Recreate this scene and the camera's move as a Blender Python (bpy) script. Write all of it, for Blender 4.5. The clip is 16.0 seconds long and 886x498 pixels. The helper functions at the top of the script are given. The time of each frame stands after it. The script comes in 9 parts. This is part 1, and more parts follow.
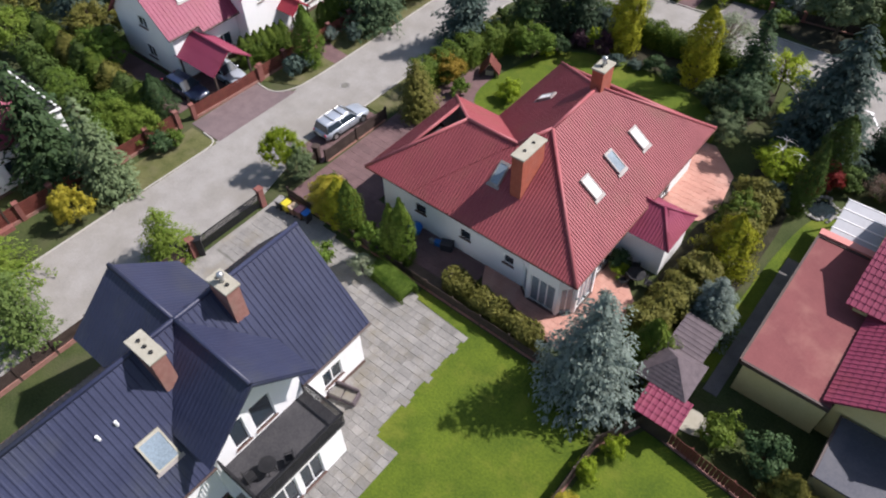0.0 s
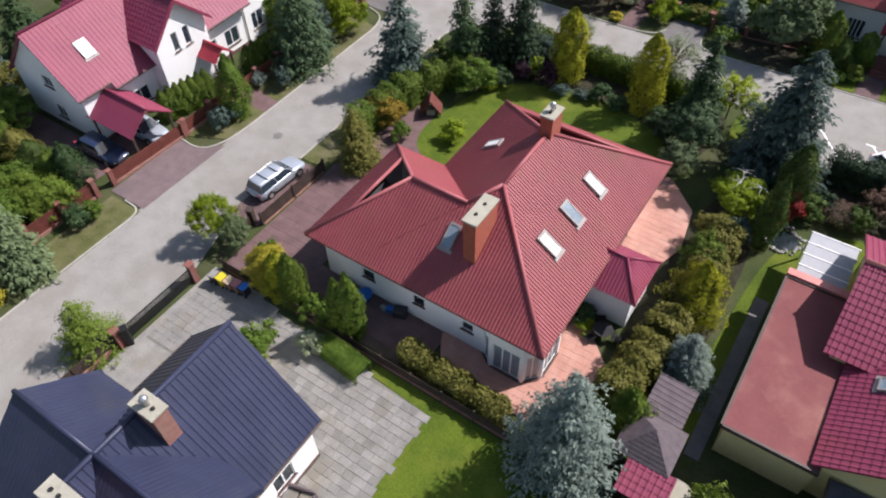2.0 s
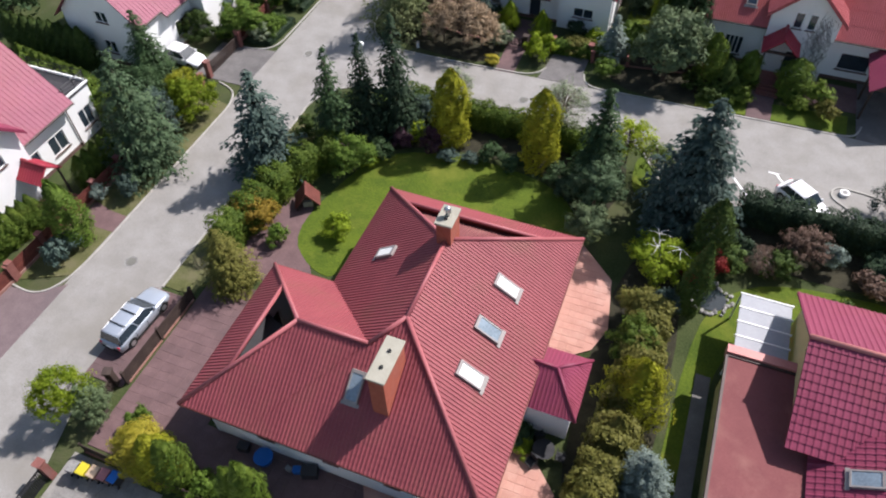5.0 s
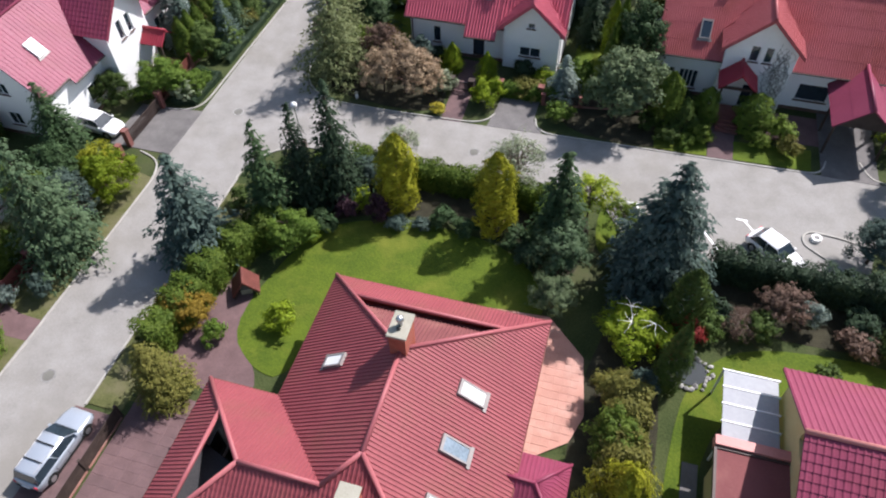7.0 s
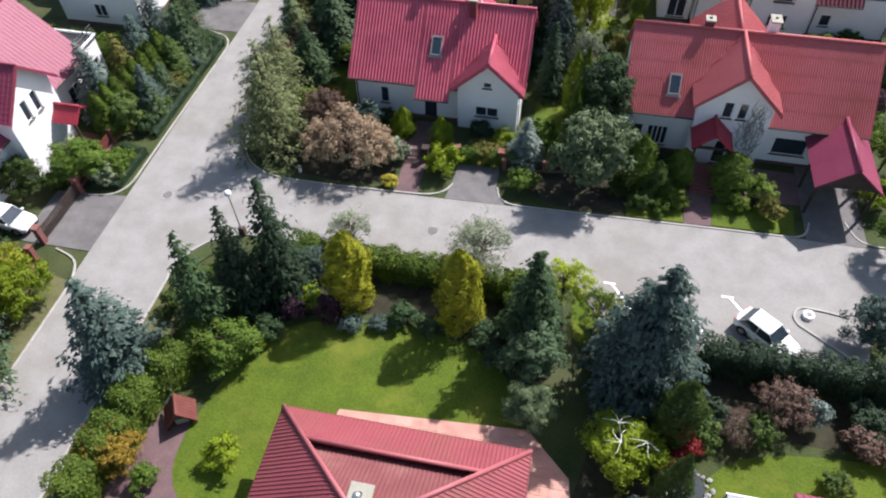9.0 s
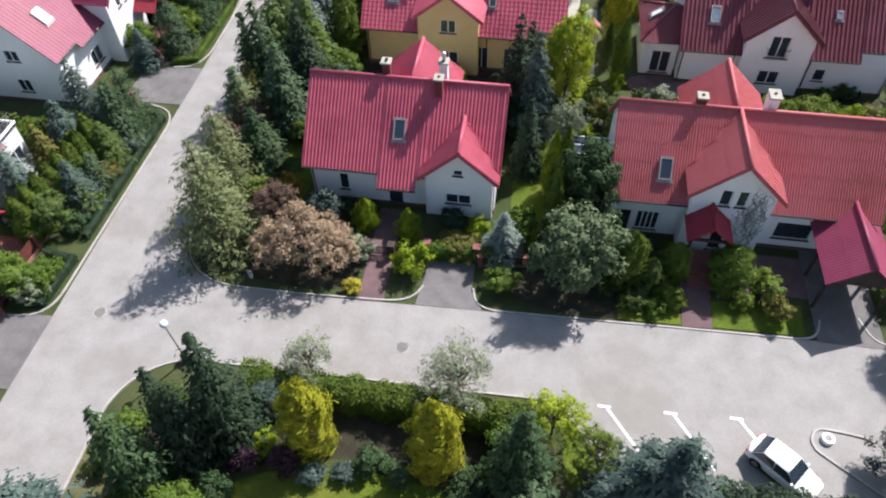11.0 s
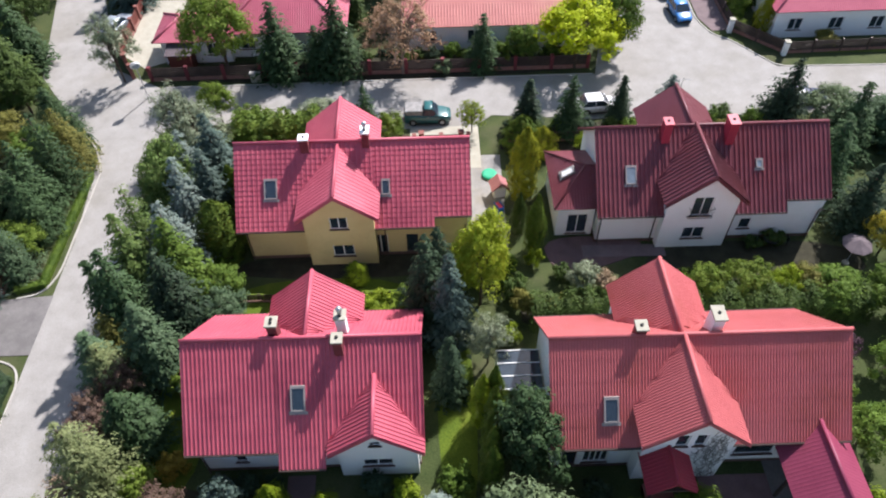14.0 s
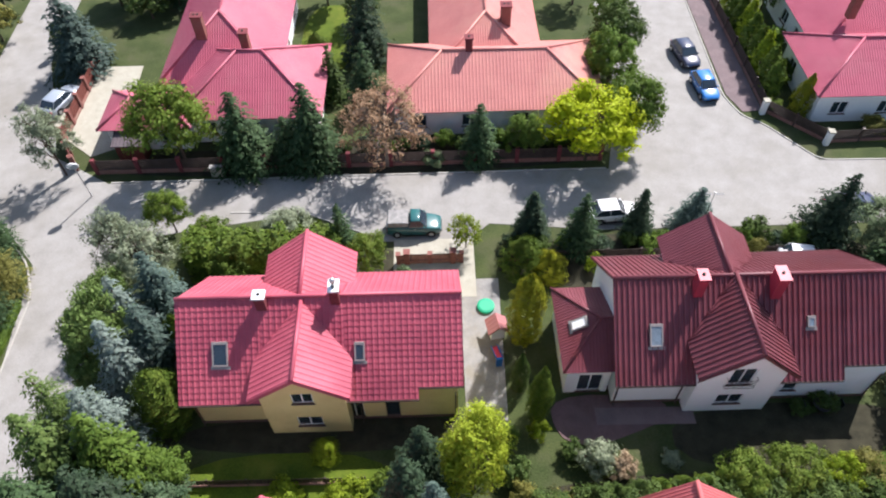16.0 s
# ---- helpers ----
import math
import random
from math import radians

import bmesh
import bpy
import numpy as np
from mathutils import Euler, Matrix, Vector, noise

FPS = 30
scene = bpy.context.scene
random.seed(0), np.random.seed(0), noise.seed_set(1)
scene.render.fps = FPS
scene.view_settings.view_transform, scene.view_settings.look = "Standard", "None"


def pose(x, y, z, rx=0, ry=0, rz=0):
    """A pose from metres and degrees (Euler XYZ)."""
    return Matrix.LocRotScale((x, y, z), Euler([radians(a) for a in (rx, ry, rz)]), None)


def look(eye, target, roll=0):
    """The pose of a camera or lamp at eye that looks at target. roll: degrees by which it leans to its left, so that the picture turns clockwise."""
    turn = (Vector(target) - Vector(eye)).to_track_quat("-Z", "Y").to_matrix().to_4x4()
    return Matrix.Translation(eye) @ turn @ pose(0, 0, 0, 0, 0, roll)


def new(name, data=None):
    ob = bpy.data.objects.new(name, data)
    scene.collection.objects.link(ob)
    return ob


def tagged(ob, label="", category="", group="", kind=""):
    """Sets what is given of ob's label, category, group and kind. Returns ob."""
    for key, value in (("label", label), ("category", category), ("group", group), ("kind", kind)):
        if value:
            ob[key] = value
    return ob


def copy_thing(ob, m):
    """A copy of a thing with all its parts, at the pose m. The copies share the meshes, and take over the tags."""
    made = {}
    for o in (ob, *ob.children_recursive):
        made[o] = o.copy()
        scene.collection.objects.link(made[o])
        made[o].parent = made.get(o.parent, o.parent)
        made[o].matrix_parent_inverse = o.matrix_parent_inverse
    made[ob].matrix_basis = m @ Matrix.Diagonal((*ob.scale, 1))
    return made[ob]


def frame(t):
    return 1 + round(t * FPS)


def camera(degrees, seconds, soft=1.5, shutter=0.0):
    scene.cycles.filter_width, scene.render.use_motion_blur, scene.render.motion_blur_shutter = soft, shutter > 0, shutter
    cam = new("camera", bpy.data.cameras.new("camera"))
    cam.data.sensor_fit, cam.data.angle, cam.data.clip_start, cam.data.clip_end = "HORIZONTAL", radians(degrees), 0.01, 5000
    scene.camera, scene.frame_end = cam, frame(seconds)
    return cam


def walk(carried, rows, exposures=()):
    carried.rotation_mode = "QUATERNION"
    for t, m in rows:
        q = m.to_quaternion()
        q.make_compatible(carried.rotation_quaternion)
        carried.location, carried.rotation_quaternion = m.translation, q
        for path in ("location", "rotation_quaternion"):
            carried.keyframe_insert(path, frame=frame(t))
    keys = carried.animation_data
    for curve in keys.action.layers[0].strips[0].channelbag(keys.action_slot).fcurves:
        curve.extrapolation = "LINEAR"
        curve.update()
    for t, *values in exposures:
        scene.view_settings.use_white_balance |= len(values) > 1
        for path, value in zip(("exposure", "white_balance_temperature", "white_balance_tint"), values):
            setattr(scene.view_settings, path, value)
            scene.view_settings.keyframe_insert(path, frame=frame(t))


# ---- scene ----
cam = camera(64.4, 16.0, 2.1)
PATH = [
    (0, (0.679, -0.251, 36.41), (-0.171, 0.739, 34.894), -1.7),
    (0.5, (-0.05, 0.723, 36.428), (-0.884, 1.727, 34.912), -1.7),
    (1, (-0.838, 1.798, 36.506), (-1.644, 2.823, 34.989), -1.7),
    (1.5, (-1.527, 2.753, 36.532), (-2.306, 3.802, 35.017), -1.6),
    (2, (-2.394, 3.984, 36.502), (-3.138, 5.056, 34.986), -1.6),
    (2.5, (-3.184, 5.027, 36.424), (-3.895, 6.122, 34.909), -1.3),
    (3, (-3.962, 6.395, 36.307), (-4.641, 7.511, 34.793), -1.4),
    (3.5, (-4.774, 7.695, 36.28), (-5.419, 8.83, 34.765), -1.3),
    (4, (-5.512, 9.114, 36.372), (-6.121, 10.268, 34.856), -1.2),
    (4.5, (-6.228, 10.5, 36.451), (-6.795, 11.672, 34.933), -1.1),
    (5, (-6.726, 12.419, 36.592), (-7.222, 13.611, 35.065), -1.7),
    (7.5, (-9.187, 20.445, 36.863), (-9.554, 21.682, 35.334), -1.4),
    (8, (-9.712, 22.355, 36.792), (-10.059, 23.601, 35.266), -1.2),
    (8.5, (-10.044, 24.227, 36.92), (-10.372, 25.475, 35.393), -1.3),
    (9, (-10.413, 26.35, 36.867), (-10.692, 27.612, 35.341), -1.2),
    (11.5, (-11.821, 38.195, 37.796), (-12.01, 39.469, 36.265), -1.4),
    (12, (-12.054, 41.019, 38.553), (-12.189, 42.295, 37.018), -1.4),
    (12.5, (-12.204, 43.682, 39.373), (-12.281, 44.961, 37.838), -1.4),
    (13, (-12.338, 46.481, 40.399), (-12.358, 47.768, 38.868), -1.4),
    (13.5, (-12.332, 49.041, 41.309), (-12.321, 50.338, 39.786), -1.4),
    (14, (-12.237, 52.121, 42.004), (-12.228, 53.416, 40.48), -1.5),
    (14.5, (-12.214, 55.205, 42.134), (-12.199, 56.496, 40.606), -1.2),
    (15, (-11.889, 58.872, 42.327), (-11.875, 60.156, 40.794), -1.1),
    (15.5, (-11.501, 62.417, 42.359), (-11.489, 63.699, 40.824), -1.2),
    (16, (-11.084, 66.989, 42.637), (-11.073, 68.247, 41.083), -1.2),
]
walk(cam, [(t, look(eye, target, roll)) for t, eye, target, roll in PATH], [(0.0, 0.68, 6500, 13), (5.0, 0.74, 6430, 12), (9.0, 0.97, 6300, 12), (12.5, 1.08, 6340, 12), (16.0, 1.15, 6360, 11)])

# ---- sky and sun ----
SUN_AZ, SUN_EL = 37.0, 48.0          # degrees from +y towards +x, and above the horizon
world = bpy.data.worlds.new("sky")
scene.world = world
world.use_nodes = True
wn = world.node_tree
wn.nodes.clear()
sky = wn.nodes.new("ShaderNodeTexSky")
sky.sky_type, sky.sun_disc = "NISHITA", False
sky.sun_elevation, sky.sun_rotation = radians(SUN_EL), radians(SUN_AZ)
sky.air_density, sky.dust_density = 1.2, 1.5
bg = wn.nodes.new("ShaderNodeBackground")
bg.inputs["Strength"].default_value = 0.080
wout = wn.nodes.new("ShaderNodeOutputWorld")
wn.links.new(sky.outputs["Color"], bg.inputs["Color"])
wn.links.new(bg.outputs["Background"], wout.inputs["Surface"])
sun = new("sun", bpy.data.lights.new("sun", "SUN"))
sun.data.energy, sun.data.angle, sun.data.color = 4.25, radians(0.8), (1.0, 0.948, 0.945)
sd = Vector((math.sin(radians(SUN_AZ)) * math.cos(radians(SUN_EL)), math.cos(radians(SUN_AZ)) * math.cos(radians(SUN_EL)), math.sin(radians(SUN_EL))))
sun.matrix_world = look(sd * 150, (0, 0, 0))


# ---- materials ----
def material(name, ca, cb, scale=1.0, rough=0.7, metal=0.0, bump=0.0, fine=12.0, stain=None, stain_scale=0.15, spread=0.0, island=0.0, sheen=0.0):
    """Two colours mixed by noise at two scales, with optional broad stains, per-object and per-piece variation, and fine relief."""
    m = bpy.data.materials.new(name)
    m.use_nodes = True
    nt = m.node_tree
    N, L = nt.nodes, nt.links
    b = N["Principled BSDF"]
    tc = N.new("ShaderNodeTexCoord")
    n1, n2 = N.new("ShaderNodeTexNoise"), N.new("ShaderNodeTexNoise")
    n1.inputs["Scale"].default_value, n1.inputs["Detail"].default_value = scale, 5
    n2.inputs["Scale"].default_value, n2.inputs["Detail"].default_value = scale * fine, 4
    ge = N.new("ShaderNodeNewGeometry")
    for n in (n1, n2):
        L.new(ge.outputs["Position"], n.inputs["Vector"])
    add = N.new("ShaderNodeMath")
    add.operation = "ADD"
    L.new(n1.outputs["Fac"], add.inputs[0])
    L.new(n2.outputs["Fac"], add.inputs[1])
    ramp = N.new("ShaderNodeMapRange")
    ramp.inputs["From Min"].default_value, ramp.inputs["From Max"].default_value = 0.72, 1.28
    L.new(add.outputs[0], ramp.inputs["Value"])
    mix = N.new("ShaderNodeMix")
    mix.data_type = "RGBA"
    mix.inputs["A"].default_value, mix.inputs["B"].default_value = (*ca, 1), (*cb, 1)
    L.new(ramp.outputs["Result"], mix.inputs["Factor"])
    out = mix.outputs["Result"]
    if stain:
        n3 = N.new("ShaderNodeTexNoise")
        n3.inputs["Scale"].default_value, n3.inputs["Detail"].default_value, n3.inputs["Roughness"].default_value = stain_scale, 6, 0.65
        L.new(ge.outputs["Position"], n3.inputs["Vector"])
        r3 = N.new("ShaderNodeMapRange")
        r3.inputs["From Min"].default_value, r3.inputs["From Max"].default_value = 0.5, 0.72
        L.new(n3.outputs["Fac"], r3.inputs["Value"])
        mx = N.new("ShaderNodeMix")
        mx.data_type = "RGBA"
        mx.inputs["B"].default_value = (*stain, 1)
        L.new(r3.outputs["Result"], mx.inputs["Factor"])
        L.new(out, mx.inputs["A"])
        out = mx.outputs["Result"]
    if spread or island:
        hsv = N.new("ShaderNodeHueSaturation")
        L.new(out, hsv.inputs["Color"])
        if spread:
            oi = N.new("ShaderNodeObjectInfo")
            v = N.new("ShaderNodeMapRange")
            v.inputs["To Min"].default_value, v.inputs["To Max"].default_value = 1 - spread, 1 + spread
            L.new(oi.outputs["Random"], v.inputs["Value"])
        if island:
            v2 = N.new("ShaderNodeMapRange")
            v2.inputs["To Min"].default_value, v2.inputs["To Max"].default_value = 1 - island, 1 + island
            L.new(ge.outputs["Random Per Island"], v2.inputs["Value"])
        if spread and island:
            mul = N.new("ShaderNodeMath")
            mul.operation = "MULTIPLY"
            L.new(v.outputs["Result"], mul.inputs[0])
            L.new(v2.outputs["Result"], mul.inputs[1])
            L.new(mul.outputs[0], hsv.inputs["Value"])
        else:
            L.new((v if spread else v2).outputs["Result"], hsv.inputs["Value"])
        out = hsv.outputs["Color"]
    L.new(out, b.inputs["Base Color"])
    b.inputs["Roughness"].default_value, b.inputs["Metallic"].default_value = rough, metal
    b.inputs["Specular IOR Level"].default_value = 0.3
    if sheen:
        b.inputs["Coat Weight"].default_value, b.inputs["Coat Roughness"].default_value = sheen, 0.12
    if bump:
        bp = N.new("ShaderNodeBump")
        bp.inputs["Strength"].default_value, bp.inputs["Distance"].default_value = 0.5, bump
        L.new(n2.outputs["Fac"], bp.inputs["Height"])
        L.new(bp.outputs["Normal"], b.inputs["Normal"])
    return m


def leaf_material(name, ca, cb, rough=0.6, through_light=0.25, scale=1.2):
    """Foliage: colour by piece and by broad noise, with light coming through."""
    m = material(name, ca, cb, scale, rough, 0, 0, 3.0, None, 0.15, 0.14, 0.13)
    nt = m.node_tree
    b = nt.nodes["Principled BSDF"]
    b.inputs["Specular IOR Level"].default_value = 0.12
    tr = nt.nodes.new("ShaderNodeBsdfTranslucent")
    mx = nt.nodes.new("ShaderNodeMixShader")
    mx.inputs[0].default_value = through_light
    nt.links.new(b.inputs["Base Color"].links[0].from_socket, tr.inputs["Color"])
    nt.links.new(b.outputs[0], mx.inputs[1])
    nt.links.new(tr.outputs[0], mx.inputs[2])
    nt.links.new(mx.outputs[0], nt.nodes["Material Output"].inputs["Surface"])
    return m


def glass_material(name, tint=(0.02, 0.03, 0.04), rough=0.06):
    m = material(name, tint, [c * 1.6 for c in tint], 0.8, rough)
    m.node_tree.nodes["Principled BSDF"].inputs["Specular IOR Level"].default_value = 0.9
    return m


M = {}
M["road"] = material("pale_concrete_paving", (0.224, 0.213, 0.195), (0.300, 0.288, 0.268), 0.7, 0.9, 0, 0.01, 18, (0.212, 0.198, 0.172), 0.12)
M["grass"] = material("lawn_grass", (0.046, 0.078, 0.005), (0.094, 0.132, 0.009), 0.5, 0.95, 0, 0.06, 14, (0.135, 0.150, 0.018), 0.30)
M["verge"] = material("garden_ground", (0.024, 0.040, 0.009), (0.062, 0.076, 0.024), 0.5, 0.95, 0, 0.06, 16, (0.072, 0.072, 0.036), 0.2)
# mulch, its colour lowered to include the shade under trees
M["soil"] = material("shade_darkened_mulch", (0.017, 0.016, 0.009), (0.050, 0.046, 0.026), 1.2, 0.95, 0, 0.05, 20)
M["dull_soil"] = material("dry_brown_earth", (0.075, 0.055, 0.040), (0.135, 0.105, 0.078), 1.6, 0.95, 0, 0.03, 14)
M["kerb"] = material("kerb_concrete", (0.30, 0.29, 0.26), (0.42, 0.40, 0.36), 1.5, 0.9, 0, 0.01, 10)
M["pave_grey"] = material("grey_paving_slab", (0.160, 0.155, 0.146), (0.250, 0.241, 0.222), 1.1, 0.85, 0, 0.01, 12, (0.185, 0.165, 0.125), 0.5, 0.15)
M["pave_red"] = material("red_block_paving", (0.108, 0.066, 0.066), (0.168, 0.105, 0.103), 1.1, 0.85, 0, 0.01, 14, (0.10, 0.068, 0.068), 0.25, 0.06)
M["terracotta"] = material("terracotta_tile", (0.385, 0.190, 0.145), (0.480, 0.262, 0.205), 1.0, 0.7, 0, 0.006, 14, (0.50, 0.31, 0.25), 0.4, 0.05)
M["sand_joint"] = material("sandy_joint_bed", (0.145, 0.142, 0.125), (0.20, 0.195, 0.17), 1.5, 0.95)
M["white"] = material("white_render", (0.80, 0.80, 0.79), (0.87, 0.87, 0.86), 0.6, 0.9, 0, 0.006, 30, (0.74, 0.74, 0.72), 0.3)
M["cream"] = material("yellow_render", (0.609, 0.488, 0.220), (0.714, 0.583, 0.286), 0.6, 0.9, 0, 0.006, 30, (0.52, 0.41, 0.19), 0.3)
M["plinth"] = material("dark_plinth", (0.10, 0.06, 0.05), (0.16, 0.10, 0.085), 2, 0.8, 0, 0.01, 10)
M["red"] = material("red_metal_roof", (0.238, 0.020, 0.035), (0.313, 0.030, 0.051), 0.5, 0.55, 0, 0.002, 20, (0.34, 0.045, 0.05), 0.2)
M["pink"] = material("bright_red_metal_roof", (0.385, 0.070, 0.104), (0.480, 0.104, 0.140), 0.5, 0.46, 0, 0.002, 20, (0.30, 0.055, 0.085), 0.2)
M["brick_red_roof"] = material("weathered_red_roof", (0.214, 0.050, 0.059), (0.291, 0.072, 0.081), 0.5, 0.58, 0, 0.003, 20, (0.19, 0.065, 0.055), 0.25)
M["ridge_red"] = material("faded_red_ridge_metal", (0.30, 0.085, 0.095), (0.37, 0.115, 0.12), 0.8, 0.5, 0, 0.002, 12)
M["orange_red"] = material("orange_red_metal_roof", (0.360, 0.086, 0.090), (0.452, 0.118, 0.122), 0.5, 0.55, 0, 0.002, 20, (0.30, 0.07, 0.06), 0.25)
M["maroon"] = material("maroon_metal_roof", (0.122, 0.034, 0.044), (0.182, 0.052, 0.064), 0.5, 0.42, 0, 0.002, 20, (0.14, 0.03, 0.035), 0.2)
M["charcoal"] = material("charcoal_metal_roof", (0.022, 0.026, 0.054), (0.034, 0.040, 0.078), 0.5, 0.42, 0, 0.002, 20, (0.045, 0.05, 0.065), 0.2)
M["felt"] = material("red_roofing_felt", (0.159, 0.051, 0.052), (0.202, 0.069, 0.067), 0.7, 0.85, 0, 0.004, 20, (0.26, 0.12, 0.10), 0.3)
M["salmon"] = material("faded_pink_roof", (0.462, 0.172, 0.155), (0.572, 0.230, 0.201), 0.5, 0.46, 0, 0.002, 20, (0.55, 0.26, 0.21), 0.2)
# paler pink with the sunlit roof sheen mixed into the base colour
M["rose"] = material("sheen_paled_rose_roof", (0.38, 0.085, 0.125), (0.46, 0.115, 0.16), 0.5, 0.42, 0, 0.002, 20, (0.42, 0.13, 0.16), 0.2)
M["west_red"] = material("crimson_metal_roof", (0.190, 0.031, 0.064), (0.242, 0.046, 0.086), 0.5, 0.5, 0, 0.002, 20, (0.22, 0.045, 0.065), 0.2)
M["mauve"] = material("mauve_grey_block_paving", (0.128, 0.094, 0.096), (0.180, 0.136, 0.138), 1.1, 0.88, 0, 0.01, 14, (0.12, 0.096, 0.098), 0.3)
M["brick"] = material("dull_red_brick", (0.17, 0.065, 0.055), (0.25, 0.10, 0.082), 3, 0.85, 0, 0.01, 8, (0.20, 0.10, 0.085), 0.8)
M["brick_orange"] = material("orange_red_brick", (0.28, 0.072, 0.045), (0.38, 0.11, 0.07), 3, 0.85, 0, 0.01, 8, (0.30, 0.11, 0.085), 0.8)
M["brick_dark"] = material("dark_red_brick", (0.13, 0.028, 0.034), (0.19, 0.045, 0.05), 3, 0.8, 0, 0.01, 8)
M["red_sheet"] = material("red_sheet_metal", (0.36, 0.035, 0.06), (0.44, 0.05, 0.08), 1, 0.45)
M["drive"] = material("grey_block_drive", (0.115, 0.108, 0.105), (0.175, 0.165, 0.158), 1.1, 0.9, 0, 0.01, 14, (0.10, 0.095, 0.09), 0.3)
M["dull_grass"] = material("dull_verge_grass", (0.058, 0.068, 0.018), (0.125, 0.125, 0.05), 0.9, 0.95, 0, 0.05, 14, (0.14, 0.125, 0.07), 0.4)
M["brick_brown"] = material("brown_brick", (0.22, 0.10, 0.08), (0.32, 0.17, 0.14), 3, 0.85, 0, 0.01, 8, (0.25, 0.16, 0.13), 0.8)
M["cap"] = material("concrete_cap", (0.291, 0.275, 0.218), (0.404, 0.384, 0.315), 2, 0.9, 0, 0.01, 8, (0.30, 0.28, 0.22), 1.0)
M["steel"] = material("galvanised_steel", (0.45, 0.46, 0.47), (0.6, 0.6, 0.6), 2, 0.35, 0.8)
M["frame_white"] = material("white_window_frame", (0.74, 0.74, 0.73), (0.80, 0.80, 0.79), 2, 0.4)
M["frame_grey"] = material("grey_skylight_frame", (0.22, 0.20, 0.19), (0.32, 0.29, 0.27), 2, 0.45)
M["frame_dark"] = material("dark_brown_frame", (0.05, 0.032, 0.028), (0.09, 0.06, 0.05), 2, 0.5)
M["glass"] = glass_material("window_glass")
M["glass_sky"] = glass_material("skylight_glass", (0.15, 0.19, 0.22), 0.10)
M["polycarbonate"] = material("grey_polycarbonate", (0.30, 0.31, 0.33), (0.35, 0.36, 0.38), 0.4, 0.65)
M["blind"] = material("white_blind", (0.70, 0.70, 0.67), (0.78, 0.78, 0.75), 1, 0.6)
M["wood_red"] = material("red_brown_fence_wood", (0.10, 0.028, 0.022), (0.155, 0.046, 0.034), 2, 0.7, 0, 0.006, 10, None, 0.2, 0.1)
M["wood_dark"] = material("dark_brown_wood", (0.035, 0.024, 0.02), (0.07, 0.05, 0.042), 2, 0.7, 0, 0.006, 10, None, 0.2, 0.1)
M["iron"] = material("black_iron", (0.015, 0.015, 0.017), (0.03, 0.03, 0.032), 2, 0.5, 0.3)
M["tar"] = material("dark_deck_felt", (0.03, 0.03, 0.034), (0.06, 0.058, 0.06), 0.8, 0.75, 0, 0.003, 14)
M["slate_felt"] = material("slate_blue_felt", (0.040, 0.044, 0.060), (0.062, 0.066, 0.084), 0.6, 0.6, 0, 0.003, 16, (0.075, 0.075, 0.085), 0.3)
M["bark"] = material("tree_bark", (0.05, 0.035, 0.025), (0.11, 0.08, 0.06), 3, 0.95, 0, 0.02, 8)
M["bark_grey"] = material("pale_twig_bark", (0.16, 0.125, 0.10), (0.26, 0.215, 0.175), 3, 0.95, 0, 0.02, 8)
M["bark_white"] = material("birch_bark", (0.55, 0.53, 0.48), (0.70, 0.68, 0.62), 3, 0.8)
M["stone"] = material("grey_fieldstone", (0.16, 0.155, 0.15), (0.36, 0.35, 0.33), 2.5, 0.9, 0, 0.02, 6, None, 0.2, 0.2)
M["shingle"] = material("brown_grey_shingle", (0.082, 0.066, 0.072), (0.135, 0.108, 0.116), 2, 0.85, 0, 0.006, 10)
M["rubber"] = material("black_rubber", (0.012, 0.012, 0.012), (0.025, 0.025, 0.025), 3, 0.8)
M["water"] = glass_material("pond_water", (0.012, 0.018, 0.02), 0.05)
for key, col in (("silver", (0.40, 0.44, 0.49)), ("car_white", (0.78, 0.78, 0.78)), ("navy", (0.02, 0.03, 0.07)), ("car_blue", (0.02, 0.16, 0.45)), ("teal", (0.02, 0.30, 0.30)), ("dark_teal", (0.02, 0.10, 0.10))):
    M[key] = material(key + "_car_paint", col, [c * 1.08 for c in col], 1, 0.3, 0.35 if key == "silver" else 0.0, 0, 12, None, 0.2, 0, 0, 0.8)
for key, col in (("yellow", (0.50, 0.42, 0.03)), ("blue", (0.015, 0.12, 0.40)), ("green", (0.02, 0.30, 0.16)), ("bin_brown", (0.25, 0.13, 0.09)), ("plastic_red", (0.6, 0.05, 0.08)), ("bin_black", (0.03, 0.03, 0.035)), ("plastic_pink", (0.36, 0.15, 0.15)), ("beige", (0.42, 0.31, 0.21))):
    M[key] = material(key + "_plastic", col, [c * 1.12 for c in col], 2, 0.45)
LEAF = {}
